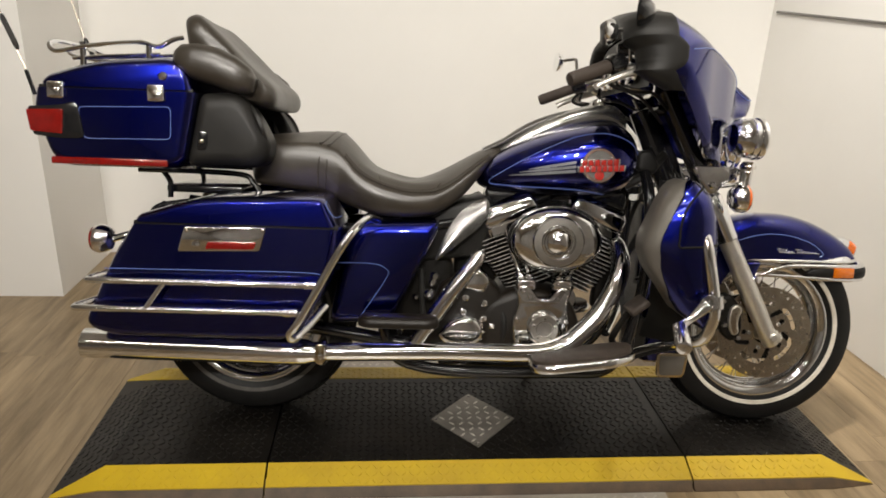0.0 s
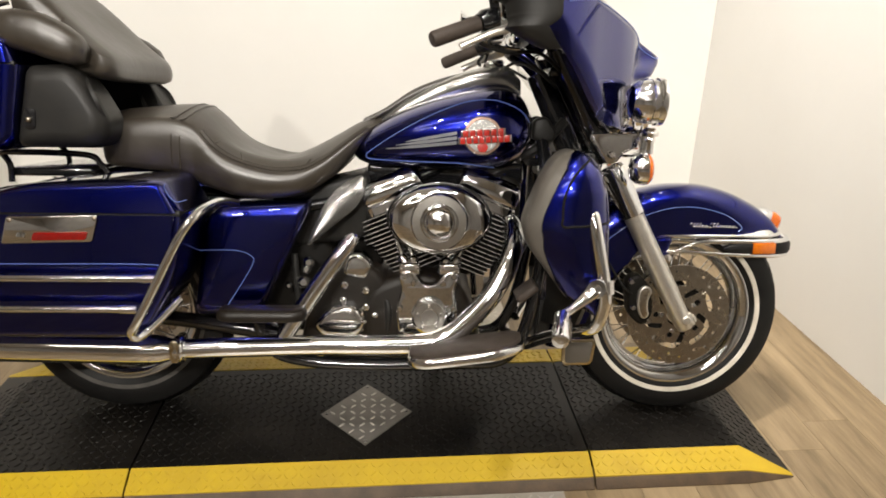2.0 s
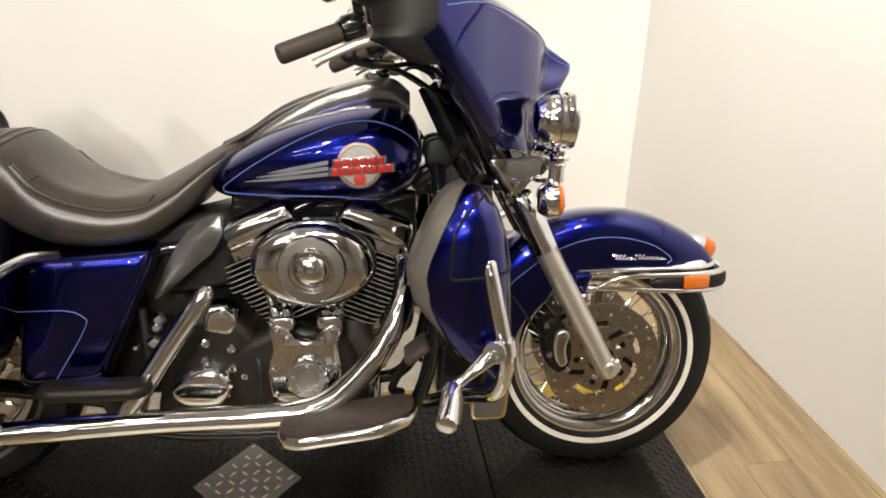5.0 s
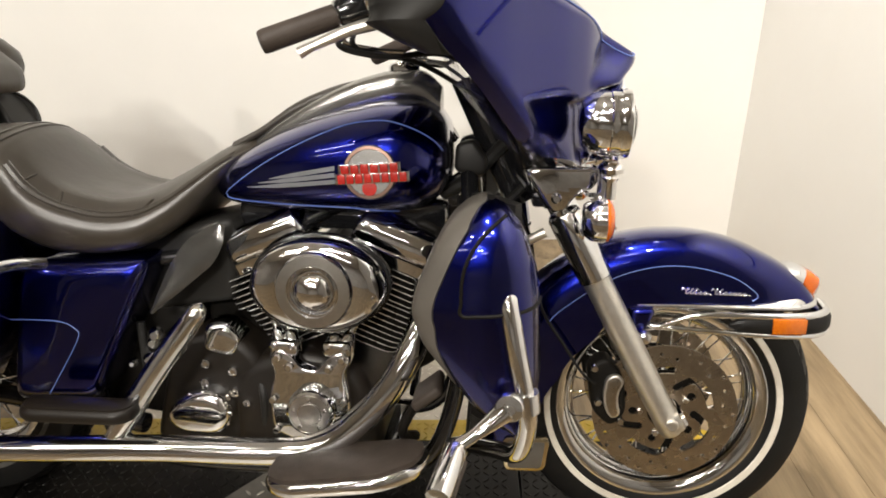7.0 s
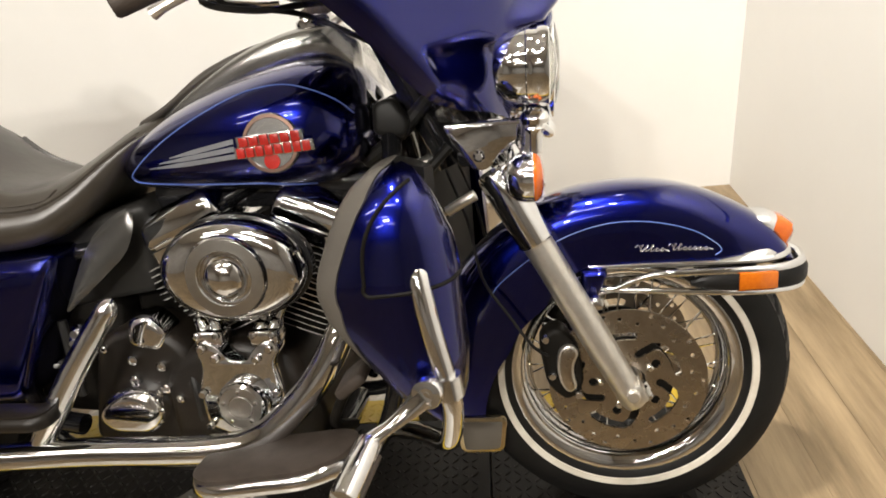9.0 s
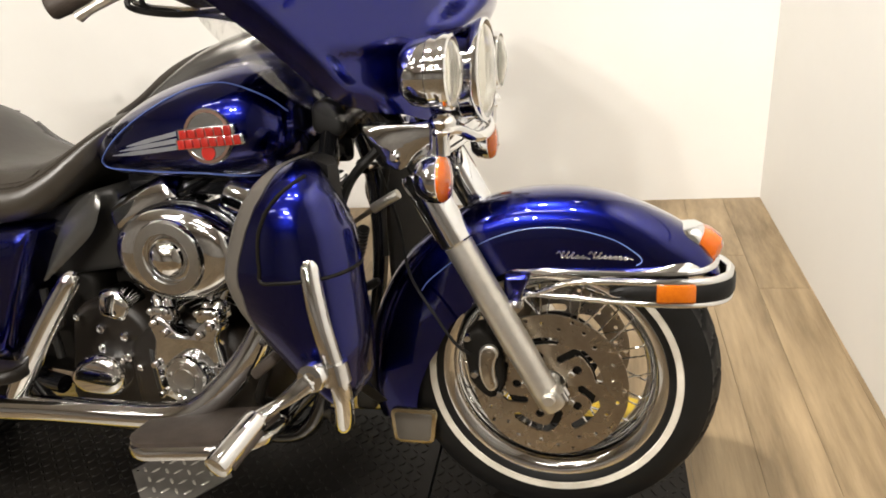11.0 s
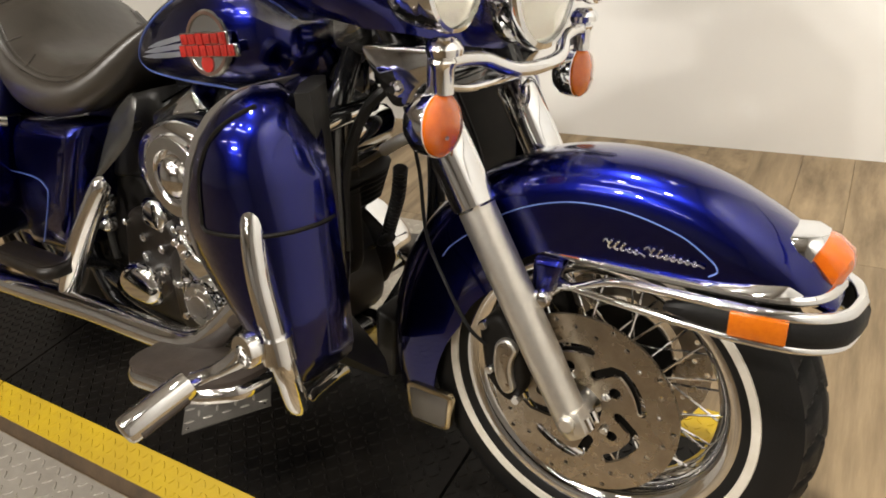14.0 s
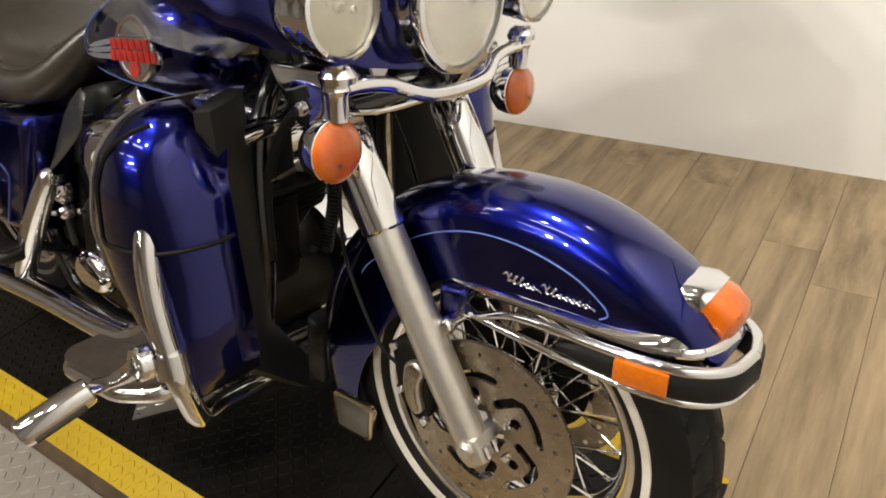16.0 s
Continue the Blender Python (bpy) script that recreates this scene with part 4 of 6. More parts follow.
LV = 0.012
lamp("headlamp", Vector((1.482, LV, 0.906)), 0.092, 0.10, "chrome round headlamp", bike)
for s in (-1, 1):
    lamp("passing_lamp", Vector((1.470, LV + s * 0.210, 0.914)), 0.057, 0.078, "chrome round auxiliary lamp", bike)
    bm = B()
    lathe(bm, [(0.010, 0.0), (0.022, 0.002), (0.024, 0.010), (0.020, 0.018), (0.012, 0.024)], pose(1.452, LV + s * 0.205, 0.826), 24)
    lathe(bm, [(0.013, -0.05), (0.014, -0.02), (0.018, -0.012), (0.012, 0.0)], pose(1.450, LV + s * 0.207, 0.832), 20)
    part("lamp_mount", bm, CHROME, bike, "chrome lamp mount")
    bm = B()
    tube(bm, [(1.444, LV + s * 0.207, 0.83), (1.438, LV + s * 0.209, 0.79), (1.430, LV + s * 0.211, 0.762)], [0.014, 0.010, 0.014], 12)
    part("signal_arm", bm, CHROME, bike, "chrome signal arm")
    c = Vector((1.424, LV + s * 0.211, 0.744))
    bm = B()
    lathe(bm, [(0.008, -0.020), (0.028, -0.016), (0.038, -0.004), (0.041, 0.010), (0.0415, 0.022), (0.039, 0.024)], along(c, (1, 0, 0)), 36)
    sg = part("turn_signal", bm, CHROME, bike, "round chrome turn signal")
    bm = B()
    lathe(bm, [(0.0405, 0.021), (0.0400, 0.027), (0.034, 0.034), (0.018, 0.0385), (0.003, 0.040)], along(c, (1, 0, 0)), 36)
    part("lens", bm, AMBER, sg, "orange lens")
    bm = B()
    lathe(bm, [(0.003, 0), (0.003, 0.002)], along(c + Vector((0.039, s * 0.012, -0.012)), (1, 0, 0)), 8)
    part("lens_screw", bm, STEEL, sg)
bm = B()
tube(bm, [(1.450, LV - 0.205, 0.818), (1.452, LV - 0.165, 0.818), (1.458, LV - 0.12, 0.812), (1.475, LV - 0.07, 0.793), (1.480, LV, 0.788), (1.475, LV + 0.07, 0.793), (1.458, LV + 0.12, 0.812), (1.452, LV + 0.165, 0.818), (1.450, LV + 0.205, 0.818)], 0.0105, 12)
part("lamp_bar", bm, CHROME, bike, "chrome bar carrying the lamps")
bm = B()
tube(bm, [(1.443, -0.19, 0.790), (1.43, -0.1, 0.772), (1.425, 0, 0.768), (1.43, 0.1, 0.772), (1.443, 0.19, 0.790)], 0.0055, 10)
part("lamp_brace", bm, CHROME, bike, "thin chrome brace")
# polished fork plates and lower yoke
for s in (-1, 1):
    bm = B()
    pillow(bm, rounded([(1.300, 0.832), (1.440, 0.832), (1.432, 0.800), (1.395, 0.782), (1.376, 0.755), (1.352, 0.752), (1.325, 0.79)], 0.014), s * 0.140, s * 0.174, 0.002, 0.004, 2)
    pl = part("fork_plate", bm, CHROME, bike, "polished chrome fork plate")
    bm = B()
    lathe(bm, [(0.010, 0), (0.010, 0.006), (0.006, 0.010)], along((1.360, s * 0.173, 0.778), (0, s, 0)), 12)
    part("plate_bolt", bm, CHROME, pl)
bm = B()
box(bm, (1.345, 0, 0.765), (0.055, 0.25, 0.030), None, 0.008)
part("fork_yoke", bm, GLOSS_BLACK, bike, "black fork yoke")
bm = B()
box(bm, (1.225, 0, 0.99), (0.055, 0.25, 0.025), None, 0.008)
part("fork_yoke", bm, GLOSS_BLACK, bike, "black fork yoke")
bm = B()
tube(bm, [(1.30, 0, 0.74), (1.185, 0, 0.99)], 0.034, 20)
part("steering_head", bm, GLOSS_BLACK, bike, "black steering head")

# handlebar
bm = B()
tube(bm, [(0.99, -0.315, 1.085), (1.07, -0.275, 1.105), (1.15, -0.21, 1.095), (1.195, -0.12, 1.055), (1.20, -0.06, 1.04), (1.20, 0.06, 1.04), (1.195, 0.12, 1.055), (1.16, 0.21, 1.090), (1.095, 0.285, 1.095), (1.028, 0.325, 1.074)], 0.0127, 14)
part("handlebar", bm, CHROME, bike, "chrome handlebar")
for s in (-1, 1):
    d = Vector((-0.108, s * 0.046, -0.042)).normalized()
    o = Vector((0.998, -0.312, 1.088)) if s < 0 else Vector((1.036, 0.322, 1.076))
    bm = B()
    lathe(bm, [(0.014, 0.0), (0.0185, 0.002), (0.0190, 0.115), (0.0185, 0.122), (0.016, 0.126), (0.008, 0.127)], along(o, d), 24)
    part("grip", bm, PAD, bike, "dark rubber grip")
    bm = B()
    lathe(bm, [(0.020, -0.048), (0.026, -0.044), (0.027, -0.012), (0.022, -0.004), (0.022, -0.001)], along(o, d), 24)
    part("switch_housing", bm, GLOSS_BLACK, bike, "black switch housing")
    bm = B()
    box(bm, (0, 0, 0), (0.055, 0.040, 0.036), Matrix.Translation(o - d * 0.045 + Vector((0.015, 0, 0.034))) @ pose(0, 0, 0, 0, -12, s * 22), 0.008, 3)
    part("reservoir", bm, GLOSS_BLACK, bike, "black fluid reservoir")
    bm = B()
    a = o - d * 0.035 + Vector((0.030, 0, -0.010))
    tube(bm, [a, a + Vector((0.018, s * 0.022, -0.010)), a + Vector((-0.030, s * 0.052, -0.026)), a + Vector((-0.085, s * 0.070, -0.050)), a + Vector((-0.105, s * 0.074, -0.060))], [0.014, 0.014, 0.012, 0.009, 0.0115], 12, 8, flat=0.8)
    part("lever", bm, SATIN, bike, "satin aluminium lever")
    bm = B()
    tube(bm, [a + Vector((0.0, 0, 0.02)), (1.052, s * 0.320, 1.10), (1.044, s * 0.330, 1.165), (1.036, s * 0.335, 1.178), (0.992, s * 0.352, 1.172)], 0.0055, 10)
    st = part("mirror_stalk", bm, CHROME, bike, "chrome mirror stalk")
    bm = B()
    lathe(bm, [(0.004, 0.020), (0.5, 0.017), (0.85, 0.008), (1.0, -0.003), (0.97, -0.006), (0.004, -0.005)], along((0.985, s * 0.364, 1.168), (0.9, s * 0.35 if s < 0 else 0.02, -0.05)), 32, 0.056, 0.033)
    ms = part("mirror_shell", bm, CHROME, st, "chrome oval mirror shell")
    bm = B()
    lathe(bm, [(0.004, -0.0052), (0.94, -0.0062), (0.94, -0.0072), (0.004, -0.0066)], along((0.985, s * 0.364, 1.168), (0.9, s * 0.35 if s < 0 else 0.02, -0.05)), 32, 0.056, 0.033)
    part("mirror_glass", bm, MIRROR, ms, "mirror glass")
    if s < 0:
        bm = B()
        lathe(bm, [(0.004, 0.030), (0.5, 0.026), (0.85, 0.012), (1.0, -0.006), (0.97, -0.010), (0.004, -0.009)], along((1.065, s * 0.365, 1.218), (0.9, s * 0.35, -0.05)), 32, 0.066, 0.040)
        fm = part("fairing_mirror", bm, GLOSS_BLACK, fairing, "black domed mirror on the fairing edge")
        bm = B()
        tube(bm, [(1.085, s * 0.355, 1.205), (1.13, s * 0.345, 1.18), (1.16, s * 0.335, 1.165)], 0.009, 10)
        part("mirror_foot", bm, GLOSS_BLACK, fm)
    bm = B()
    tube(bm, [o - d * 0.03 + Vector((0.0, 0, -0.02)), o + Vector((0.005, s * 0.012, -0.045)), o + Vector((0.07, -s * 0.02, -0.062)), (1.16, s * 0.2, 1.03), (1.24, s * 0.12, 0.98)], 0.005, 8)
    tube(bm, [o - d * 0.04 + Vector((0.0, 0, -0.02)), o + Vector((0.03, 0, -0.050)), (1.12, s * 0.22, 1.015), (1.22, s * 0.11, 0.95)], 0.0045, 8)
    part("control_cable", bm, PLASTIC, bike, "black control cable")
    bm = B()
    tube(bm, [o - d * 0.03 + Vector((0.0, 0, -0.02)), o + Vector((0.012, s * 0.006, -0.040)), o + Vector((0.060, -s * 0.02, -0.052)), o + Vector((0.10, -s * 0.03, -0.055))], 0.004, 8)
    part("brake_line", bm, CHROME, bike, "bright metal line")

# ---- tank, seat, engine ----
def sections(bm, rows, n=32, power=2.4):
    """Loft of super-ellipses: (u, low, high, half width, squareness)."""
    rings = []
    for u, lo, hi, a, *e in rows:
        p = e[0] if e else power
        c, b = (lo + hi) / 2, (hi - lo) / 2
        rings.append([Vector((u, a * math.copysign(abs(math.cos(t)) ** (2 / p), math.cos(t)), c + b * math.copysign(abs(math.sin(t)) ** (2 / p), math.sin(t)))) for t in (2 * math.pi * i / n for i in range(n))])
    return skin(bm, rings)


def smooth_rows(rows, n=4):
    cols = list(zip(*rows))
    m = len(rows)
    res = []
    for k in range((m - 1) * n + 1):
        i, s = min(k // n, m - 2), (k / n) - min(k // n, m - 2)
        row = []
        for c in cols:
            a, b, cc, d = (c[min(max(i + j, 0), m - 1)] for j in (-1, 0, 1, 2))
            row.append(0.5 * (2 * b + (cc - a) * s + (2 * a - 5 * b + 4 * cc - d) * s * s + (3 * b - a - 3 * cc + d) * s ** 3))
        res.append(tuple(row))
    return res


TANK = [(0.672, 0.765, 0.785, 0.045), (0.69, 0.746, 0.806, 0.095), (0.73, 0.733, 0.842, 0.128), (0.80, 0.727, 0.882, 0.160), (0.88, 0.723, 0.915, 0.183), (0.96, 0.721, 0.938, 0.195), (1.03, 0.722, 0.952, 0.198),
        (1.085, 0.730, 0.952, 0.190), (1.125, 0.748, 0.936, 0.168), (1.150, 0.775, 0.905, 0.130), (1.160, 0.81, 0.87, 0.07)]
bm = B()
sections(bm, smooth_rows(TANK), 40, 2.5)
tank = part("fuel_tank", bm, BLUE, bike, "cobalt blue fuel tank with pinstripe and badge", 60)


def tank_v(u, w):
    """Half width of the tank at a height."""
    rows = smooth_rows(TANK)
    us = [r[0] for r in rows]
    lo, hi, a = (float(np.interp(u, us, [r[k] for r in rows])) for k in (1, 2, 3))
    y = min(abs((w - (lo + hi) / 2) / ((hi - lo) / 2)), 0.995)
    return a * (1 - y ** 2.5) ** (1 / 2.5)


for s in (-1, 1):
    path = [(0.715, 0.765), (0.722, 0.776), (0.790, 0.822), (0.870, 0.866), (0.955, 0.902), (1.010, 0.914), (1.055, 0.914), (1.100, 0.900), (1.132, 0.880), (1.149, 0.858)]
    path2 = [(0.715, 0.765), (0.724, 0.757), (0.80, 0.754), (0.90, 0.752), (0.975, 0.749), (1.02, 0.742), (1.06, 0.735)]
    bm = B()
    tube(bm, [(p.x, s * (tank_v(p.x, p.y) + 0.001), p.y) for p in spline([(a, b, 0) for a, b in path], 6)], 0.0012, 6, 1)
    tube(bm, [(p.x, s * (tank_v(p.x, p.y) + 0.001), p.y) for p in spline([(a, b, 0) for a, b in path2], 6)], 0.0012, 6, 1)
    part("pinstripe", bm, STRIPE, tank, "light blue pinstripe")
    for k in range(3):
        bm = B()
        a0, a1 = (0.770 + 0.026 * k, 0.786 + 0.010 * k), (0.955, 0.806 + 0.0125 * k)
        g = []
        for i in range(9):
            f = i / 8
            u, w = a0[0] + (a1[0] - a0[0]) * f, a0[1] + (a1[1] - a0[1]) * f
            h = 0.0042 * (0.15 + 0.85 * min(1, f * 2.5))
            g.append([Vector((u, s * (tank_v(u, w + dz) + 0.0012), w + dz)) for dz in (-h, h)])
        skin(bm, g, False, False)
        bmesh.ops.solidify(bm, geom=bm.faces[:], thickness=0.0008)
        part("speed_stripe", bm, SILVER_STRIPE, tank, "silver speed stripe")
    # badge: bright disc crossed by a two-tier plate of small red blocks
    cu, cw = 1.021, 0.824
    vv = tank_v(cu, cw)
    m = along((cu, s * (vv - 0.006), cw), (0, s, 0.10))
    bm = B()
    lathe(bm, [(0.050, 0), (0.050, 0.006), (0.047, 0.0095), (0.043, 0.0100), (0.041, 0.0085), (0.002, 0.0085)], m, 40)
    bd = part("badge_disc", bm, SILVER, tank, "round chrome badge")
    bm = B()
    lathe(bm, [(0.0475, 0.0096), (0.0475, 0.0106), (0.0425, 0.0108), (0.0425, 0.0098)], m, 40, close=True)
    part("badge_ring", bm, BADGE_RING, bd, "reddish bronze badge ring")
    tilt = Matrix.Translation((cu + 0.002, s * (vv + 0.004), cw)) @ pose(0, 0, 0, 0, -3.5, 0)
    bm = B()
    box(bm, (-0.001, 0, 0.0088), (0.116, 0.008, 0.0200), tilt, 0.003)
    box(bm, (0.003, 0, -0.0088), (0.138, 0.008, 0.0200), tilt, 0.003)
    part("badge_bar", bm, CHROME, bd, "chrome badge bar")
    rs = random.Random(4)
    for n, w, hw, du in ((6, 0.0088, 0.054, -0.001), (8, -0.0088, 0.065, 0.003)):
        for i in range(n):
            step = 2 * hw / n
            u = du - hw + step * (i + 0.5)
            h = 0.0150 + 0.0025 * rs.random()
            bm = B()
            box(bm, (u, s * 0.0048, w), (step * 0.84, 0.0030, h), tilt, 0.0012, 2)
            box(bm, (u + step * rs.uniform(-0.15, 0.15), s * 0.0066, w + rs.uniform(-0.002, 0.002)), (step * 0.18, 0.0012, h * 0.45), tilt, 0.0004, 1)
            part("badge_block", bm, RED_BADGE, bd)
    bm = B()
    lathe(bm, [(0.0135, 0.0085), (0.0135, 0.0105), (0.002, 0.011)], m @ pose(0, -0.029, 0), 20)
    part("badge_seal", bm, RED_BADGE, bd)

# console along the tank top
rows = []
for u, w, a, h in ((0.735, 0.846, 0.030, 0.012), (0.80, 0.886, 0.045, 0.020), (0.90, 0.936, 0.055, 0.026), (0.98, 0.963, 0.058, 0.030), (1.05, 0.976, 0.055, 0.032), (1.10, 0.974, 0.048, 0.030), (1.135, 0.955, 0.036, 0.02)):
    rows.append((u, w - 0.04, w + h - 0.002, a))
bm = B()
sections(bm, smooth_rows(rows), 28, 3.0)
con = part("tank_console", bm, SILVER, bike, "chrome tank console", 50)
rows = [(0.70, 0.84, 0.862, 0.034), (0.76, 0.872, 0.892, 0.034), (0.84, 0.915, 0.944, 0.036), (0.93, 0.955, 0.978, 0.036), (1.0, 0.975, 0.992, 0.032)]
bm = B()
sections(bm, smooth_rows(rows), 20, 2.6)
part("console_pad", bm, LEATHER, con, "black leather console pad", 50)
bm = B()
lathe(bm, [(0.030, 0), (0.033, 0.012), (0.030, 0.020), (0.012, 0.024)], pose(1.06, 0, 1.0, 0, -12, 0), 28)
part("fuel_cap", bm, CHROME, con, "chrome filler cap")

# seat
SEAT = [(0.015, 0.858, 0.752, 0.120, 0.835), (0.035, 0.878, 0.735, 0.150, 0.848), (0.10, 0.886, 0.728, 0.172, 0.857), (0.20, 0.895, 0.718, 0.178, 0.862), (0.262, 0.893, 0.702, 0.182, 0.848), (0.285, 0.880, 0.690, 0.186, 0.832),
        (0.305, 0.862, 0.682, 0.192, 0.810), (0.325, 0.840, 0.676, 0.198, 0.789), (0.350, 0.814, 0.668, 0.203, 0.771), (0.380, 0.790, 0.660, 0.206, 0.756), (0.42, 0.772, 0.656, 0.206, 0.742), (0.48, 0.762, 0.654, 0.202, 0.729),
        (0.55, 0.780, 0.664, 0.190, 0.732), (0.60, 0.802, 0.690, 0.170, 0.754), (0.64, 0.824, 0.722, 0.148, 0.782), (0.68, 0.847, 0.768, 0.120, 0.812), (0.72, 0.864, 0.818, 0.084, 0.838), (0.752, 0.868, 0.842, 0.046, 0.853), (0.766, 0.860, 0.850, 0.020, 0.855)]


def seat_row(u):
    r = smooth_rows(SEAT, 4)
    us = [x[0] for x in r]
    return [float(np.interp(u, us, [x[k] for x in r])) for k in (1, 2, 3, 4)]


def seat_over(u, v, row):
    """Height of the upholstered top at v."""
    top, low, hw, e = row
    y = min(abs(v) / (hw * 0.88), 1.0)
    h = top - (top - e) * y ** 2.0
    if 0.27 < u < 0.62:
        d = math.sin(math.pi * (u - 0.27) / 0.35) ** 2
        h += d * (0.012 * math.exp(-((y - 0.74) / 0.13) ** 2) - 0.010 * math.exp(-(y / 0.45) ** 2))
    return h


def seat_ring(u, top, low, hw, e):
    row = (top, low, hw, e)
    V = hw * 0.88
    pts = [Vector((u, V * math.cos(math.pi * i / 24), seat_over(u, V * math.cos(math.pi * i / 24), row))) for i in range(25)]
    side = [(0.90, 0.985), (0.95, 0.93), (0.985, 0.82), (1.0, 0.62), (0.985, 0.38), (0.94, 0.15), (0.88, 0.02)]
    left = [Vector((u, -hw * a, low + (e - low) * b)) for a, b in side]
    under = [Vector((u, -hw * 0.5, low)), Vector((u, hw * 0.5, low))]
    right = [Vector((u, hw * a, low + (e - low) * b)) for a, b in side[::-1]]
    return pts + left + under + right


bm = B()
skin(bm, [seat_ring(*r) for r in smooth_rows(SEAT, 5)])
seat = part("seat", bm, LEATHER, bike, "black leather two-up seat, creased", 80)


def seat_top(u, v):
    row = seat_row(u)
    if abs(v) > row[2] * 0.88:
        return row[3]
    return seat_over(u, v, row)


def seam(pts, r=0.0022):
    bm = B()
    tube(bm, [(u, v, seat_top(u, v) + 0.0008) for u, v in pts], r, 6, 3)
    part("seam", bm, LEATHER, seat, "stitched piping")


for s in (-1, 1):
    rim = [(u, s * seat_row(u)[2] * 0.885) for u in (0.292, 0.305, 0.325, 0.35, 0.38, 0.42, 0.48, 0.55, 0.60, 0.64, 0.68, 0.715)]
    seam(rim, 0.0062)
    seam([(u, v - s * 0.013) for u, v in rim], 0.0014)
    for u0, du in ((0.318, 0.004), (0.405, -0.004), (0.545, 0.006)):
        w0 = seat_row(u0)[2] * 0.885
        seam([(u0 + du * k, s * (w0 + 0.008 - 0.011 * k)) for k in range(5)], 0.0020)
seam([(0.250 - 0.03 * (v / 0.17) ** 2, v) for v in np.linspace(-0.172, 0.172, 15)], 0.0022)
seam([(0.272 - 0.03 * (v / 0.17) ** 2, v) for v in np.linspace(-0.170, 0.170, 15)], 0.0022)
for s in (-1, 1):
    bm = B()
    for u0 in (0.222, 0.244):
        r = seat_row(u0)
        tube(bm, [(u0, s * r[2] * 0.90, r[3] - 0.001), (u0 - 0.004, s * r[2] * 1.002, r[1] + (r[3] - r[1]) * 0.62), (u0 - 0.008, s * r[2] * 0.95, r[1] + (r[3] - r[1]) * 0.15)], 0.0022, 6, 5)
    part("seam", bm, LEATHER, seat, "stitched piping")

# frame and dark inner parts
bm = B()
for s in (-1, 1):
    tube(bm, [(1.19, s * 0.02, 0.86), (1.20, s * 0.125, 0.70), (1.19, s * 0.140, 0.45), (1.12, s * 0.14, 0.22), (0.95, s * 0.14, 0.185), (0.55, s * 0.14, 0.19), (0.42, s * 0.14, 0.28), (0.40, s * 0.14, 0.60)], 0.018, 12)
    tube(bm, [(1.16, s * 0.03, 0.88), (0.85, s * 0.06, 0.70), (0.5, s * 0.12, 0.62), (0.1, s * 0.13, 0.62), (-0.25, s * 0.12, 0.66)], 0.016, 12)
    tube(bm, [(0.5, s * 0.13, 0.26), (0.2, s * 0.11, 0.30), (0.0, s * 0.11, 0.318)], 0.022, 12)
part("frame", bm, GLOSS_BLACK, bike, "gloss black tubular frame")
bm = B()
pillow(bm, rounded([(0.70, 0.20), (1.01, 0.20), (1.03, 0.28), (0.98, 0.42), (0.84, 0.46), (0.70, 0.40)], 0.05), -0.15, 0.19, 0.03, 0.03, 4)
case = part("crankcase", bm, CASE, bike, "dark bronze-black crankcase")
bm = B()
pillow(bm, rounded([(0.52, 0.22), (0.74, 0.21), (0.78, 0.42), (0.70, 0.49), (0.58, 0.46)], 0.04), -0.145, 0.17, 0.02, 0.02, 3)
gear = part("gearbox", bm, CASE, bike, "dark bronze-black gearbox")
bm = B()
pillow(bm, rounded([(0.58, 0.175), (1.05, 0.175), (1.05, 0.215), (0.58, 0.215)], 0.02), -0.11, 0.11, 0.02, 0.02, 3)
part("oil_pan", bm, GLOSS_BLACK, bike, "black oil pan")
bm = B()
pillow(bm, rounded([(0.45, 0.50), (0.72, 0.54), (0.72, 0.72), (0.45, 0.66)], 0.03), -0.11, 0.11, 0.02, 0.02, 3)
part("battery_box", bm, PLASTIC, bike, "black battery box under the seat")
bm = B()
pillow(bm, rounded([(0.39, 0.28), (0.60, 0.26), (0.62, 0.52), (0.40, 0.56)], 0.03), -0.10, 0.11, 0.015, 0.015, 3)
part("oil_tank", bm, CRINKLE, bike, "black oil tank")
bm = B()
pillow(bm, rounded([(0.62, 0.46), (0.76, 0.44), (0.74, 0.70), (0.64, 0.70)], 0.03), -0.05, 0.06, 0.015, 0.015, 3)
part("intake_box", bm, CRINKLE, bike, "black inner engine cover")
bm = B()
pillow(bm, rounded([(1.06, 0.36), (1.135, 0.40), (1.145, 0.70), (1.08, 0.72)], 0.03), -0.06, -0.005, 0.015, 0.015, 3)
part("horn_box", bm, CRINKLE, bike, "black cover before the engine")
bm = B()
pillow(bm, rounded([(0.62, 0.24), (1.02, 0.24), (1.08, 0.36), (0.96, 0.46), (0.66, 0.40)], 0.08), 0.17, 0.25, 0.0, 0.03, 4)
part("primary_cover", bm, CHROME, bike, "chrome primary cover")

bm = B()
box(bm, (0.93, 0, 0.712), (0.44, 0.11, 0.06), None, 0.015)
part("frame_backbone", bm, GLOSS_BLACK, bike, "black frame backbone under the tank")

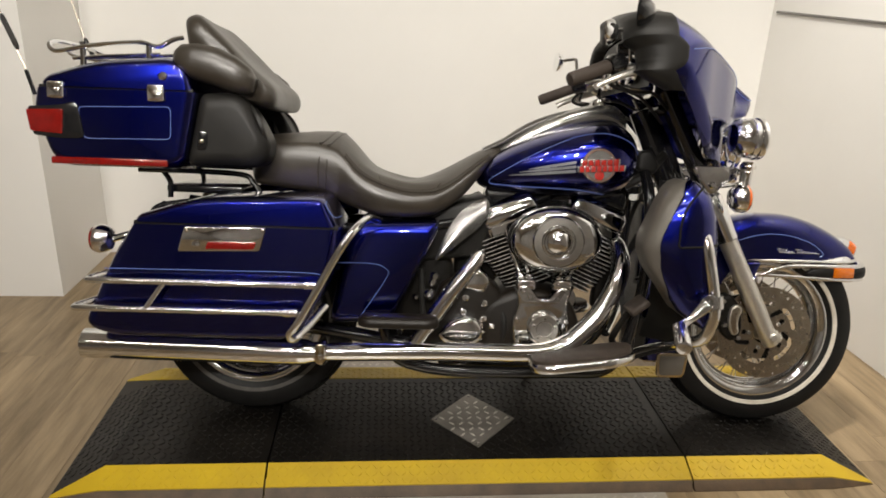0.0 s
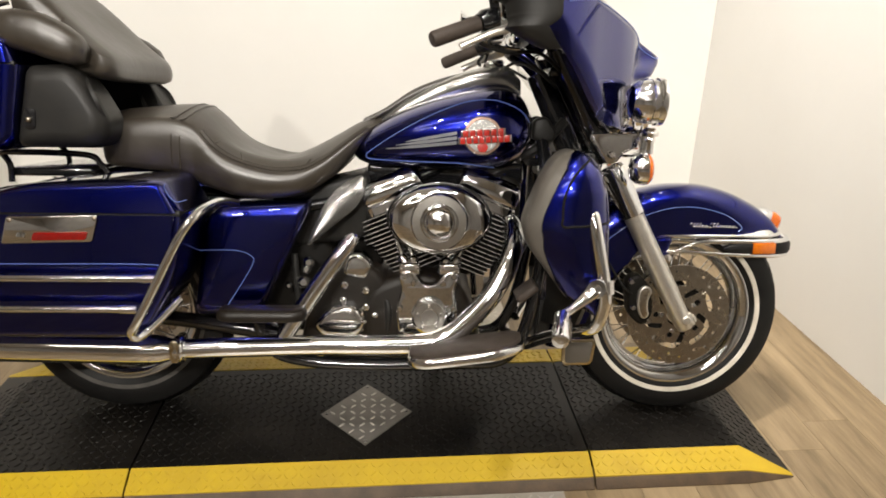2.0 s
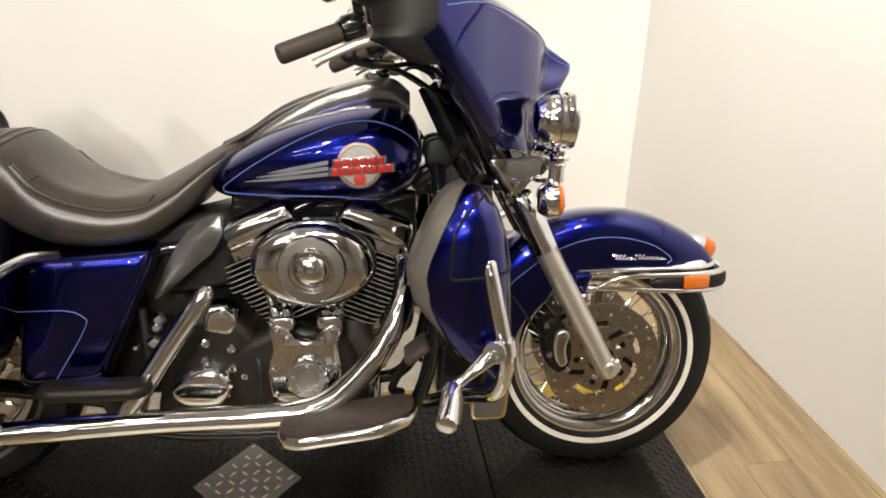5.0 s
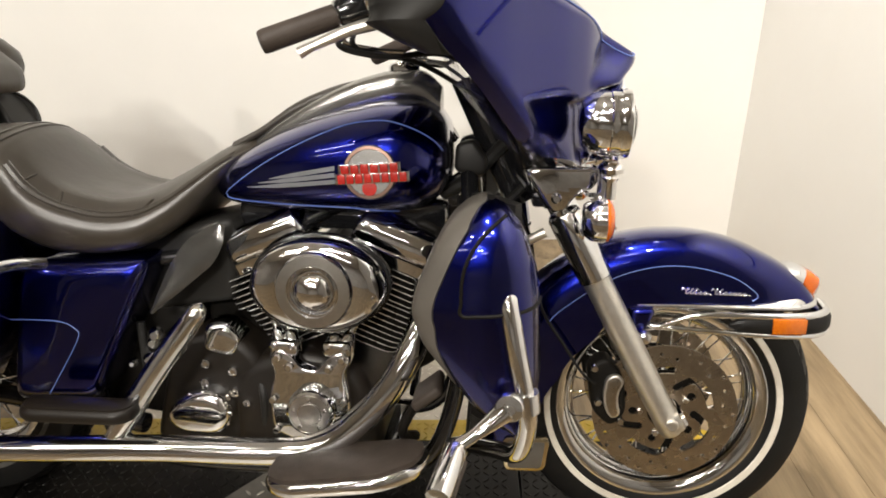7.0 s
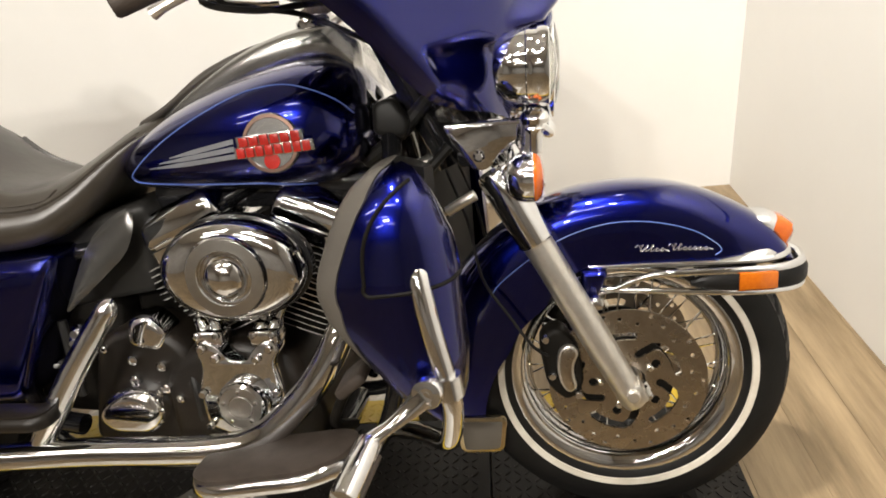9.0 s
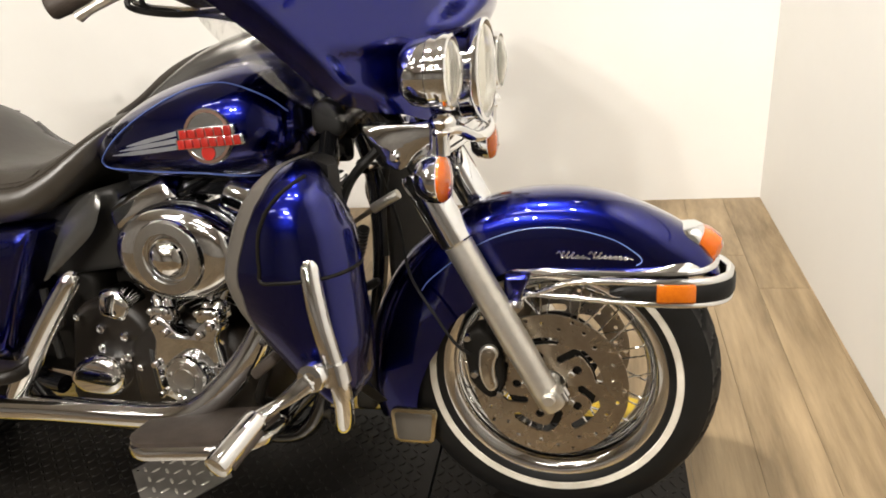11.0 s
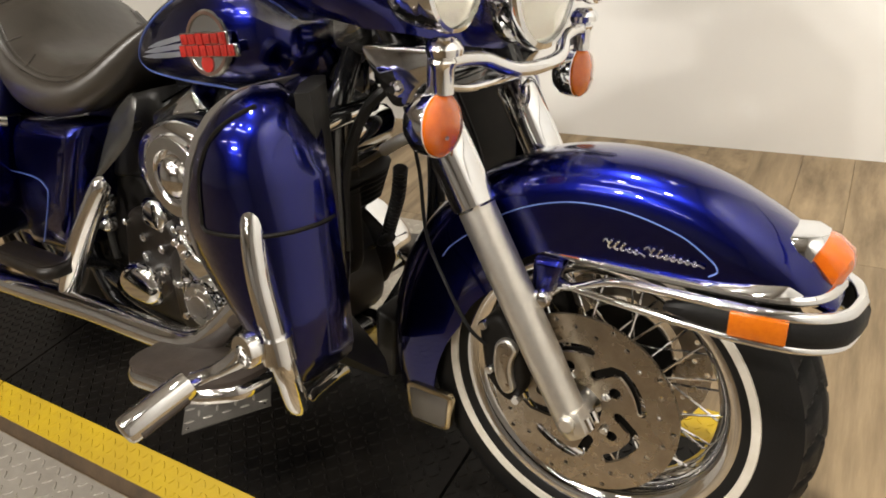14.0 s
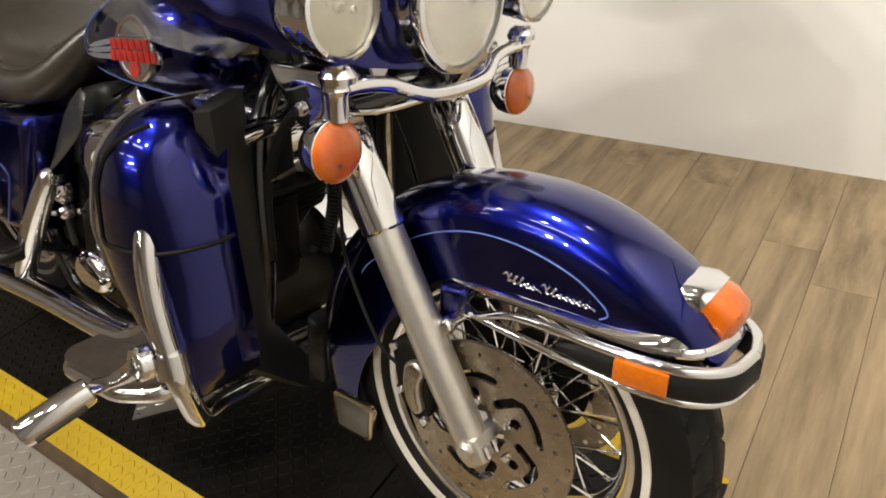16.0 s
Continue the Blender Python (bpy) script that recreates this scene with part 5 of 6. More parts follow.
# cylinders
def cylinder(base, top, name):
    axis = (Vector(top) - Vector(base)).normalized()
    m = along(base, axis, (0, 1, 0))
    bm = B()
    lathe(bm, [(0.060, 0.0), (0.060, 0.26)], m, 32)
    cyl = part(name, bm, CRINKLE, bike, "black finned cylinder")
    for k in range(15):
        h = 0.024 + k * 0.0125
        a, b = (0.088 + 0.0036 * k, 0.104) if k < 9 else (0.130, 0.112)
        poly = rounded([(-a, -b), (a, -b), (a, b), (-a, b)], [0.035, 0.035, 0.085, 0.085], 4)
        bm = B()
        skin(bm, [[m @ Vector((p[0], p[1], h + dz)) for p in inset(poly, d)] for dz, d in ((0.0, 0.0060), (0.0008, 0.0006), (0.0012, 0.0), (0.0032, 0.0), (0.0036, 0.0006), (0.0044, 0.0060))])
        fin = part("fin", bm, CRINKLE, cyl)
        fin.data.materials.append(FIN_EDGE)
        up = m.to_3x3() @ Vector((0, 0, 1))
        for f in fin.data.polygons:
            f.material_index = 1 if abs(f.normal.dot(up)) < 0.45 and abs(f.normal.y) > 0.5 else 0
    bm = B()
    poly = rounded([(-0.088, -0.118), (0.088, -0.118), (0.094, 0.0), (0.088, 0.118), (-0.088, 0.118), (-0.094, 0)], 0.02, 4)
    skin(bm, [[m @ Vector((p[0], p[1], z)) for p in inset(poly, d)] for z, d in ((0.206, 0.008), (0.206, 0.0), (0.228, 0.0), (0.231, 0.003), (0.231, 0.008), (0.236, 0.008), (0.236, 0.002), (0.240, 0.0), (0.262, 0.002), (0.276, 0.006), (0.288, 0.014), (0.296, 0.026))])
    rb = part("rocker_box", bm, CHROME, cyl, "chrome rocker box")
    for x in (-0.07, 0.07):
        for y in (-0.06, 0.0, 0.06):
            bm = B()
            lathe(bm, [(0.007, 0), (0.007, 0.008), (0.005, 0.010)], m @ pose(x * 0.98, y * 1.5, 0.272), 10)
            part("cover_bolt", bm, CHROME, rb)
    return cyl


cylinder((0.880, 0, 0.437), (0.776, 0, 0.688), "rear_cylinder")
cylinder((0.953, 0, 0.437), (1.057, 0, 0.688), "front_cylinder")

# cam cover with round timer cover
bm = B()
pillow(bm, rounded([(0.800, 0.285), (0.850, 0.262), (0.925, 0.262), (0.962, 0.288), (0.966, 0.355), (0.956, 0.415), (0.972, 0.448), (0.952, 0.470), (0.922, 0.452), (0.905, 0.425), (0.868, 0.427), (0.850, 0.455), (0.822, 0.474), (0.800, 0.452), (0.812, 0.415), (0.796, 0.36)], 0.016), -0.148, -0.186, 0, 0.012, 4)
cam_c = part("cam_cover", bm, CHROME, bike, "chrome cam cover")
bm = B()
tc = (0.888, -0.188, 0.341)
lathe(bm, [(0.050, -0.004), (0.050, 0.014), (0.047, 0.021), (0.042, 0.024), (0.0405, 0.0225), (0.024, 0.0225), (0.0235, 0.0245), (0.003, 0.0245)], along(tc, (0, -1, 0)), 48)
tim = part("timer_cover", bm, CHROME, cam_c, "round chrome timer cover")
bm = B()
lathe(bm, [(0.0400, 0.0226), (0.0400, 0.0236), (0.0250, 0.0236), (0.0250, 0.0226)], along(tc, (0, -1, 0)), 48, close=True)
part("timer_ring", bm, BRUSHED, tim, "satin ring")
bm = B()
lathe(bm, [(0.0225, 0.0246), (0.0225, 0.0256), (0.003, 0.0258)], along(tc, (0, -1, 0)), 40)
part("timer_disc", bm, BRUSHED, tim, "satin disc")
for k in range(5):
    a = 2 * math.pi * k / 5 + 0.3
    bm = B()
    lathe(bm, [(0.0042, 0), (0.0042, 0.003), (0.002, 0.004)], along((tc[0] + 0.0325 * math.cos(a), tc[1] - 0.0236, tc[2] + 0.0325 * math.sin(a)), (0, -1, 0)), 10)
    part("cover_screw", bm, CHROME, tim)
for u, w in ((0.812, 0.292), (0.952, 0.296), (0.954, 0.36), (0.808, 0.36), (0.822, 0.452), (0.953, 0.450), (0.845, 0.432), (0.925, 0.430)):
    bm = B()
    lathe(bm, [(0.008, 0), (0.008, 0.007), (0.006, 0.009)], along((u, -0.188, w), (0, -1, 0)), 12)
    part("case_bolt", bm, CHROME, cam_c)
for base, top in (((0.820, 0.478), (0.765, 0.640)), ((0.846, 0.474), (0.805, 0.650)), ((0.928, 0.470), (0.990, 0.650)), ((0.954, 0.474), (1.035, 0.640))):
    bm = B()
    a, b = Vector((base[0], -0.158, base[1])), Vector((top[0], -0.105, top[1]))
    d = (b - a).normalized()
    lathe(bm, [(0.015, -0.022), (0.015, 0.016), (0.012, 0.022), (0.0085, 0.026), (0.0085, 0.08), (0.0105, 0.084), (0.0105, 0.09), (0.0075, 0.094), (0.0075, (b - a).length)], along(a, d), 18)
    part("pushrod_tube", bm, CHROME, bike, "chrome pushrod tube")
for u in (0.833, 0.941):
    bm = B()
    box(bm, (u, -0.156, 0.466), (0.056, 0.050, 0.032), None, 0.007, 3)
    for du in (-0.019, 0.019):
        lathe(bm, [(0.007, 0.0), (0.007, 0.007), (0.004, 0.009)], along((u + du, -0.180, 0.474), (0, -1, 0.2)), 10)
    part("lifter_block", bm, CHROME, bike, "chrome lifter block")

# oval air cleaner
ac = Vector((0.912, -0.150, 0.603))
m = along(ac, (0, -1, 0))
bm = B()
lathe(bm, [(0.93, 0.0), (0.98, 0.010), (1.0, 0.026), (1.0, 0.040), (0.975, 0.054), (0.90, 0.063), (0.78, 0.068), (0.60, 0.071), (0.02, 0.072)], m, 64, 0.134, 0.094)
air = part("air_cleaner", bm, CHROME, bike, "oval chrome air cleaner cover")
bm = B()
lathe(bm, [(1.03, -0.004), (1.045, 0.004), (1.045, 0.020), (1.01, 0.022)], m, 64, 0.134, 0.094)
part("air_cleaner_back", bm, GLOSS_BLACK, air, "black backing plate")
bm = B()
lathe(bm, [(0.076, 0.060), (0.075, 0.074), (0.071, 0.079), (0.050, 0.081), (0.047, 0.078), (0.045, 0.072), (0.041, 0.073), (0.037, 0.082), (0.028, 0.090), (0.016, 0.095), (0.003, 0.097)], m, 56)
ins = part("round_insert", bm, CHROME, air, "round chrome insert")
bm = B()
lathe(bm, [(0.0700, 0.0795), (0.0700, 0.0808), (0.0505, 0.0822), (0.0505, 0.0812)], m, 56, close=True)
part("insert_ring", bm, BRUSHED, ins, "satin insert ring")
bm = B()
lathe(bm, [(0.0380, 0.0795), (0.0385, 0.0805), (0.0360, 0.0850), (0.0350, 0.0845)], m, 40, close=True)
part("insert_band", bm, CHROME, ins)

# gearbox side cover and small fittings
bm = B()
pillow(bm, rounded([(0.568, 0.300), (0.60, 0.268), (0.685, 0.266), (0.715, 0.300), (0.708, 0.350), (0.66, 0.372), (0.60, 0.352)], 0.03), -0.140, -0.192, 0, 0.022, 5)
gc = part("gearbox_cover", bm, CHROME, gear, "chrome gearbox side cover")
for u, w in ((0.65, 0.372), (0.712, 0.352), (0.655, 0.415), (0.712, 0.400)):
    bm = B()
    lathe(bm, [(0.010, 0), (0.010, 0.010), (0.007, 0.012), (0.005, 0.009)], along((u, -0.146, w), (0, -1, 0)), 14)
    part("case_bolt", bm, CHROME, gear)
bm = B()
pillow(bm, rounded([(0.645, 0.440), (0.715, 0.425), (0.735, 0.47), (0.70, 0.505), (0.655, 0.500)], 0.018), -0.09, -0.150, 0, 0.016, 4)
part("starter_cover", bm, CHROME, gear, "chrome starter cover")
for u, w, r in ((0.545, 0.425, 0.017), (0.553, 0.462, 0.013), (0.560, 0.480, 0.015), (0.505, 0.415, 0.009)):
    bm = B()
    lathe(bm, [(r, 0), (r * 1.1, 0.012), (r * 0.9, 0.022), (r * 0.5, 0.028)], along((u, -0.150, w), (0.1, -1, 0.1)), 18)
    part("chrome_fitting", bm, CHROME, gear)
for pts in ([(0.52, -0.145, 0.50), (0.525, -0.15, 0.43), (0.53, -0.15, 0.34)], [(0.70, -0.12, 0.24), (0.78, -0.14, 0.26), (0.84, -0.15, 0.25)], [(0.76, -0.13, 0.40), (0.775, -0.15, 0.34), (0.77, -0.14, 0.27)]):
    bm = B()
    tube(bm, pts, 0.009, 10)
    part("oil_hose", bm, PLASTIC, gear, "black oil hose")

for u, w in ((0.738, 0.330), (0.60, 0.44)):
    bm = B()
    lathe(bm, [(0.008, 0), (0.008, 0.010), (0.005, 0.012), (0.004, 0.009)], along((u, -0.147, w), (0, -1, 0)), 12)
    part("case_bolt", bm, CHROME, gear)
for k in range(7):
    a = radians(-60 + 30 * k)
    bm = B()
    lathe(bm, [(0.0052, 0), (0.0052, 0.005), (0.003, 0.007)], along((0.655 + 0.056 * math.cos(a), -0.176, 0.318 + 0.044 * math.sin(a)), (0, -1, 0)), 10)
    part("cover_screw", bm, CHROME, gc)

# exhaust
bm = B()
tube(bm, [(1.090, -0.06, 0.600), (1.112, -0.120, 0.575), (1.106, -0.185, 0.512), (1.060, -0.220, 0.420), (0.995, -0.236, 0.346), (0.930, -0.245, 0.298), (0.840, -0.252, 0.280), (0.60, -0.265, 0.282), (0.40, -0.282, 0.281), (0.24, -0.292, 0.279)],
     [0.024, 0.027, 0.028, 0.028, 0.028, 0.028, 0.0275, 0.027, 0.026, 0.026], 18, 10)
part("exhaust_pipe", bm, CHROME, bike, "chrome exhaust pipe")
bm = B()
tube(bm, [(0.690, -0.226, 0.562), (0.684, -0.234, 0.554), (0.650, -0.242, 0.508), (0.600, -0.250, 0.440), (0.545, -0.258, 0.358), (0.502, -0.262, 0.292)], [0.013, 0.0195, 0.0225, 0.0235, 0.0235, 0.020], 18, 10)
part("heat_shield", bm, CHROME, bike, "chrome rear exhaust shield")
for s in (-1, 1):
    bm = B()
    m = along((0.235, s * 0.300, 0.280), (-1, -s * 0.012, 0.012))
    lathe(bm, [(0.026, -0.03), (0.034, -0.024), (0.037, -0.015), (0.034, -0.004), (0.030, 0.0), (0.030, 0.01), (0.0365, 0.03), (0.0395, 0.10), (0.0395, 0.42), (0.040, 0.55), (0.0415, 0.645), (0.039, 0.647), (0.036, 0.60)], m, 36)
    part("muffler", bm, CHROME, bike, "long chrome muffler")
bm = B()
tube(bm, [(0.80, 0.15, 0.27), (0.6, 0.20, 0.26), (0.4, 0.28, 0.27), (0.235, 0.30, 0.28)], 0.026, 14)
part("exhaust_pipe", bm, CHROME, bike, "chrome exhaust pipe")
for s in (-1, 1):
    bm = B()
    pillow(bm, rounded([(0.235, 0.255), (0.26, 0.255), (0.26, 0.315), (0.235, 0.315)], 0.012), s * 0.26, s * 0.335, 0.004, 0.004, 2)
    part("muffler_clamp", bm, GOLD, bike, "aged chrome muffler clamp")

# floorboards
def board(poly, v0, v1, tilt_o, tilt, pad_h, name, label, padmat):
    M = Matrix.Translation(tilt_o) @ pose(0, 0, 0, 0, tilt, 0)
    bm = B()
    skin(bm, [[M @ Vector((p[0], p[1], z)) for p in inset(poly, d)] for z, d in ((-0.022, 0.010), (-0.019, 0.003), (-0.013, 0.0), (-0.004, 0.0005), (0.002, 0.003), (0.005, 0.007))])
    ob = part(name, bm, CHROME if padmat is PAD else CASE, bike, label)
    bm = B()
    skin(bm, [[M @ Vector((p[0], p[1], z)) for p in inset(poly, d)] for z, d in ((0.003, 0.008), (pad_h, 0.008), (pad_h + 0.003, 0.013))])
    part("rubber_pad", bm, padmat, ob, "worn dark rubber pad")
    return ob


for s in (-1, 1):
    poly = rounded([(-0.14, s * 0.25), (-0.145, s * 0.34), (-0.10, s * 0.372), (0.08, s * 0.372), (0.155, s * 0.33), (0.165, s * 0.26), (0.13, s * 0.235), (-0.11, s * 0.235)], 0.03)
    board(poly, 0, 0, (0.974, 0, 0.287), -7.5, 0.014, "floorboard", "chrome rider floorboard with rubber pad", PAD)
    poly = rounded([(-0.112, s * 0.262), (-0.115, s * 0.31), (-0.09, s * 0.330), (0.09, s * 0.330), (0.115, s * 0.31), (0.112, s * 0.262)], 0.02)
    board(poly, 0, 0, (0.462, 0, 0.382), 0, 0.008, "passenger_floorboard", "dark brown passenger floorboard", CASE)
    bm = B()
    tube(bm, [(0.46, s * 0.14, 0.30), (0.46, s * 0.24, 0.36)], 0.012, 10)
    part("board_bracket", bm, GLOSS_BLACK, bike, "black floorboard bracket")
    for u, w in ((0.93, 0.262), (1.05, 0.285)):
        bm = B()
        tube(bm, [(u, s * 0.14, 0.22), (u, s * 0.25, w)], 0.012, 10)
        part("board_bracket", bm, GLOSS_BLACK, bike, "black floorboard bracket")
bm = B()
tube(bm, [(1.10, -0.20, 0.30), (1.08, -0.25, 0.335), (1.11, -0.26, 0.40), (1.125, -0.27, 0.425)], [0.010, 0.010, 0.009, 0.008], 10)
ped = part("brake_pedal", bm, CRINKLE, bike, "dark brake pedal")
bm = B()
box(bm, (0, 0, 0), (0.062, 0.085, 0.020), Matrix.Translation((1.135, -0.275, 0.436)) @ pose(0, 0, 0, 0, -38, 0), 0.007, 3)
part("pedal_pad", bm, PAD, ped, "worn rubber pedal pad")

# engine guard, highway peg
for s in (-1, 1):
    bm = B()
    tube(bm, [(1.205, s * 0.06, 0.72), (1.225, s * 0.20, 0.715), (1.255, s * 0.32, 0.695), (1.270, s * 0.345, 0.668), (1.277, s * 0.372, 0.640), (1.290, s * 0.386, 0.570), (1.308, s * 0.388, 0.479), (1.312, s * 0.380, 0.425), (1.298, s * 0.357, 0.365), (1.262, s * 0.30, 0.335), (1.21, s * 0.21, 0.29), (1.16, s * 0.13, 0.24)], 0.0165, 16)
    part("engine_guard", bm, CHROME, bike, "chrome engine guard bar")
for s in (-1, 1):
    bm = B()
    lathe(bm, [(0.0172, -0.017), (0.0225, -0.017), (0.0225, 0.017), (0.0172, 0.017)], along((1.309, s * 0.389, 0.478), (0.12, 0, -1)), 24)
    cl = part("peg_clamp", bm, CHROME, bike, "chrome clamp of the highway peg")
    bm = B()
    lathe(bm, [(0.021, -0.012), (0.0235, -0.009), (0.0235, 0.006), (0.0215, 0.009), (0.0110, 0.0095), (0.0100, 0.0065), (0.0050, 0.0065), (0.0045, 0.0085), (0.0010, 0.0085)], along((1.282, s * 0.416, 0.480), (-0.10, s, 0.12)), 32)
    part("clamp_joint", bm, CHROME, cl, "chrome pivot joint")
    bm = B()
    tube(bm, [(1.276, s * 0.417, 0.476), (1.252, s * 0.424, 0.456), (1.226, s * 0.434, 0.438), (1.196, s * 0.448, 0.422)], [0.020, 0.0145, 0.0105, 0.0125], 16, 6, flat=0.62)
    part("peg_arm", bm, CHROME, cl, "chrome peg arm")
    d = Vector((1.178, s * 0.543, 0.393)) - Vector((1.198, s * 0.452, 0.423))
    bm = B()
    lathe(bm, [(0.012, 0), (0.0195, 0.002), (0.0205, 0.010), (0.0205, d.length - 0.006), (0.019, d.length), (0.014, d.length + 0.003), (0.006, d.length + 0.004)], along((1.198, s * 0.452, 0.423), d), 28)
    pg = part("highway_peg", bm, CHROME, cl, "chrome highway peg")
    mm = along((1.198, s * 0.452, 0.423), d)
    bm = B()
    tube(bm, [mm @ Vector((0.0185, -0.008, 0.016)), mm @ Vector((0.0185, -0.008, d.length - 0.012))], 0.005, 8)
    part("peg_rib", bm, PAD, pg, "dark rubber rib")

# lower fairings with glove boxes
def trim_w(w):
    return min(0.040, 0.3 * (low_uf(w) - low_ur(w))) * min(max((w - 0.47) / 0.12, 0.06), 1.0)


def low_ur(w):
    return float(np.interp(w, (0.392, 0.40, 0.44, 0.50, 0.535, 0.57, 0.617, 0.65, 0.70, 0.74, 0.77, 0.79, 0.797), (1.295, 1.280, 1.222, 1.178, 1.150, 1.126, 1.113, 1.120, 1.141, 1.160, 1.180, 1.206, 1.232)))


def low_uf(w):
    return float(np.interp(w, (0.392, 0.40, 0.43, 0.50, 0.64, 0.70, 0.75, 0.77, 0.79, 0.797), (1.300, 1.312, 1.328, 1.336, 1.330, 1.322, 1.308, 1.296, 1.275, 1.252)))


def low_k(w):
    """How far the shell stands out at a height, drawn in towards its domed top and its foot."""
    return float(np.interp(w, (0.392, 0.42, 0.50, 0.62, 0.70, 0.735, 0.76, 0.78, 0.79, 0.797), (0.93, 0.965, 0.99, 1.0, 0.99, 0.97, 0.935, 0.885, 0.845, 0.80)))


def low_line(w):
    """Outline of the shell at a height, from its rear edge round the bulging side to the inner edge of its front."""
    a, b, k = low_ur(w), low_uf(w), low_k(w)
    d = b - a
    P = [(a, 0.315), (a + 0.004 * d, 0.346), (a + 0.05 * d, 0.366), (a + 0.22 * d, 0.381), (a + 0.45 * d, 0.391), (a + 0.68 * d, 0.388), (a + 0.86 * d, 0.370), (a + 0.965 * d, 0.338), (b, 0.300), (b - 0.03 * d, 0.272)]
    return [(p.x, p.y * k) for p in spline([(u, v, 0) for u, v in P], 6)]


def low_v(u, w):
    """Outer face of the shell at (u, w)."""
    L = low_line(w)[6:49]
    return float(np.interp(u, [p[0] for p in L], [p[1] for p in L]))


def low_drop(u, v, w):
    """How far the top of the shell falls away towards the inner edge of its front."""
    a, b, k = low_ur(w), low_uf(w), low_k(w)
    return 0.050 * ease((0.352 - v / k) / 0.08) * ease((w - 0.66) / 0.12) * ease((u - a) / (b - a) / 0.4 - 1.0)


ws = [0.392 + 0.405 * (0.5 - 0.5 * math.cos(math.pi * i / 40)) for i in range(41)]
for s in (-1, 1):
    bm = B()
    rows = []
    for w in ws:
        u1 = low_ur(w) + trim_w(w)
        L = [(u1, low_v(u1, w) - 0.03), (u1, low_v(u1, w))] + [(u1 + (low_uf(w) - u1) * i / 24, 0) for i in range(1, 20)]
        L = L[:2] + [(u, low_v(u, w)) for u, _ in L[2:]]
        tail = [p for p in low_line(w)[36:] if p[0] > L[-1][0] or p[1] < L[-1][1]]
        tail = [tail[round(i * (len(tail) - 1) / 13)] for i in range(14)]
        rows.append([Vector((u, s * v, w - low_drop(u, v, w))) for u, v in L + tail])
    skin(bm, rows, True, True)
    low = part("lower_fairing", bm, BLUE, bike, "cobalt blue lower fairing", 60)
    bm = B()
    rows = []
    for w in ws[3:-1]:
        u0, u1 = low_ur(w), low_ur(w) + trim_w(w) - 0.0006
        L = low_line(w)
        ring = [(u0, L[0][1] - 0.03), (u0, L[0][1])] + [(u0 + (u1 - u0) * f, low_v(u0 + (u1 - u0) * f, w) + 0.0015) for f in (0.04, 0.12, 0.3, 0.5, 0.75, 0.95)] + [(u1, low_v(u1, w) - 0.002), (u1, L[0][1] - 0.03)]
        rows.append([Vector((u, s * v, w)) for u, v in ring])
    skin(bm, rows)
    part("vent_trim", bm, GREY_TRIM, low, "grey rear edge trim", 60)
    bm = B()
    rows = []
    for w in (0.30, 0.34, 0.40, 0.55, 0.68, 0.75, 0.785):
        f = 1.0 if w > 0.4 else 0.6 + 0.4 * (w - 0.30) / 0.10
        rows.append([Vector((u, s * v, w)) for u, v in ((1.205, 0.170 * f), (1.222, 0.160 * f), (1.262, 0.205 * f), (1.300 - 0.05 * max(0, w - 0.7), 0.268 * f), (1.285, 0.285 * f), (1.235, 0.225 * f))])
    skin(bm, rows)
    part("inner_panel", bm, PLASTIC, low, "black inner panel", 30)
    # joint round the glove box lid
    up = [(1.2005, 0.640), (1.2005, 0.66), (1.202, 0.68), (1.206, 0.70), (1.214, 0.72), (1.226, 0.74), (1.239, 0.755), (1.257, 0.77), (1.270, 0.778)]
    flat = [(1.206 + 0.016 * i, 0.6215 + 0.0008 * i) for i in range(8)]
    bm = B()
    tube(bm, [(u, s * (low_v(u, w) + 0.0004), w) for u, w in up[::-1] + [(1.1985, 0.629)] + flat] + [(x, s * (y + 0.0004), 0.628) for x, y in low_line(0.628)[44:53]], 0.0032, 6, 3)
    part("lid_joint", bm, CRINKLE, low, "dark joint of the glove box lid")
# dark parts between the lowers
bm = B()
pillow(bm, rounded([(1.19, 0.22), (1.235, 0.22), (1.245, 0.34), (1.20, 0.36)], 0.01), -0.07, 0.07, 0.008, 0.008, 3)
part("oil_cooler", bm, PLASTIC, bike, "black oil cooler")
for s in (-1, 1):
    bm = B()
    tube(bm, [(1.30, s * 0.075, 0.78), (1.245, s * 0.110, 0.72), (1.215, s * 0.132, 0.62), (1.21, s * 0.135, 0.50)], 0.009, 8)
    tube(bm, [(1.26, s * 0.03, 0.86), (1.20, s * 0.06, 0.80), (1.14, s * 0.05, 0.76)], 0.014, 10)
    part("wiring_hose", bm, PLASTIC, bike, "black wiring hose")
    bm = B()
    pillow(bm, rounded([(1.150, 0.735), (1.195, 0.735), (1.200, 0.785), (1.175, 0.800), (1.150, 0.785)], 0.012), s * 0.034, s * 0.046, 0, 0.003, 2)
    br = part("tank_bracket", bm, GLOSS_BLACK, bike, "black bracket with bright bolt")
    bm = B()
    lathe(bm, [(0.010, 0), (0.010, 0.005), (0.006, 0.008)], along((1.179, s * 0.045, 0.768), (0, s, 0)), 14)
    part("bracket_bolt", bm, CHROME, br)
    bm = B()
    pillow(bm, rounded([(1.165, 0.81), (1.225, 0.80), (1.235, 0.83), (1.205, 0.875), (1.168, 0.865)], 0.014), s * 0.045, s * 0.08, 0.006, 0.010, 3)
    part("switch_box", bm, PLASTIC, bike, "black electrical box")

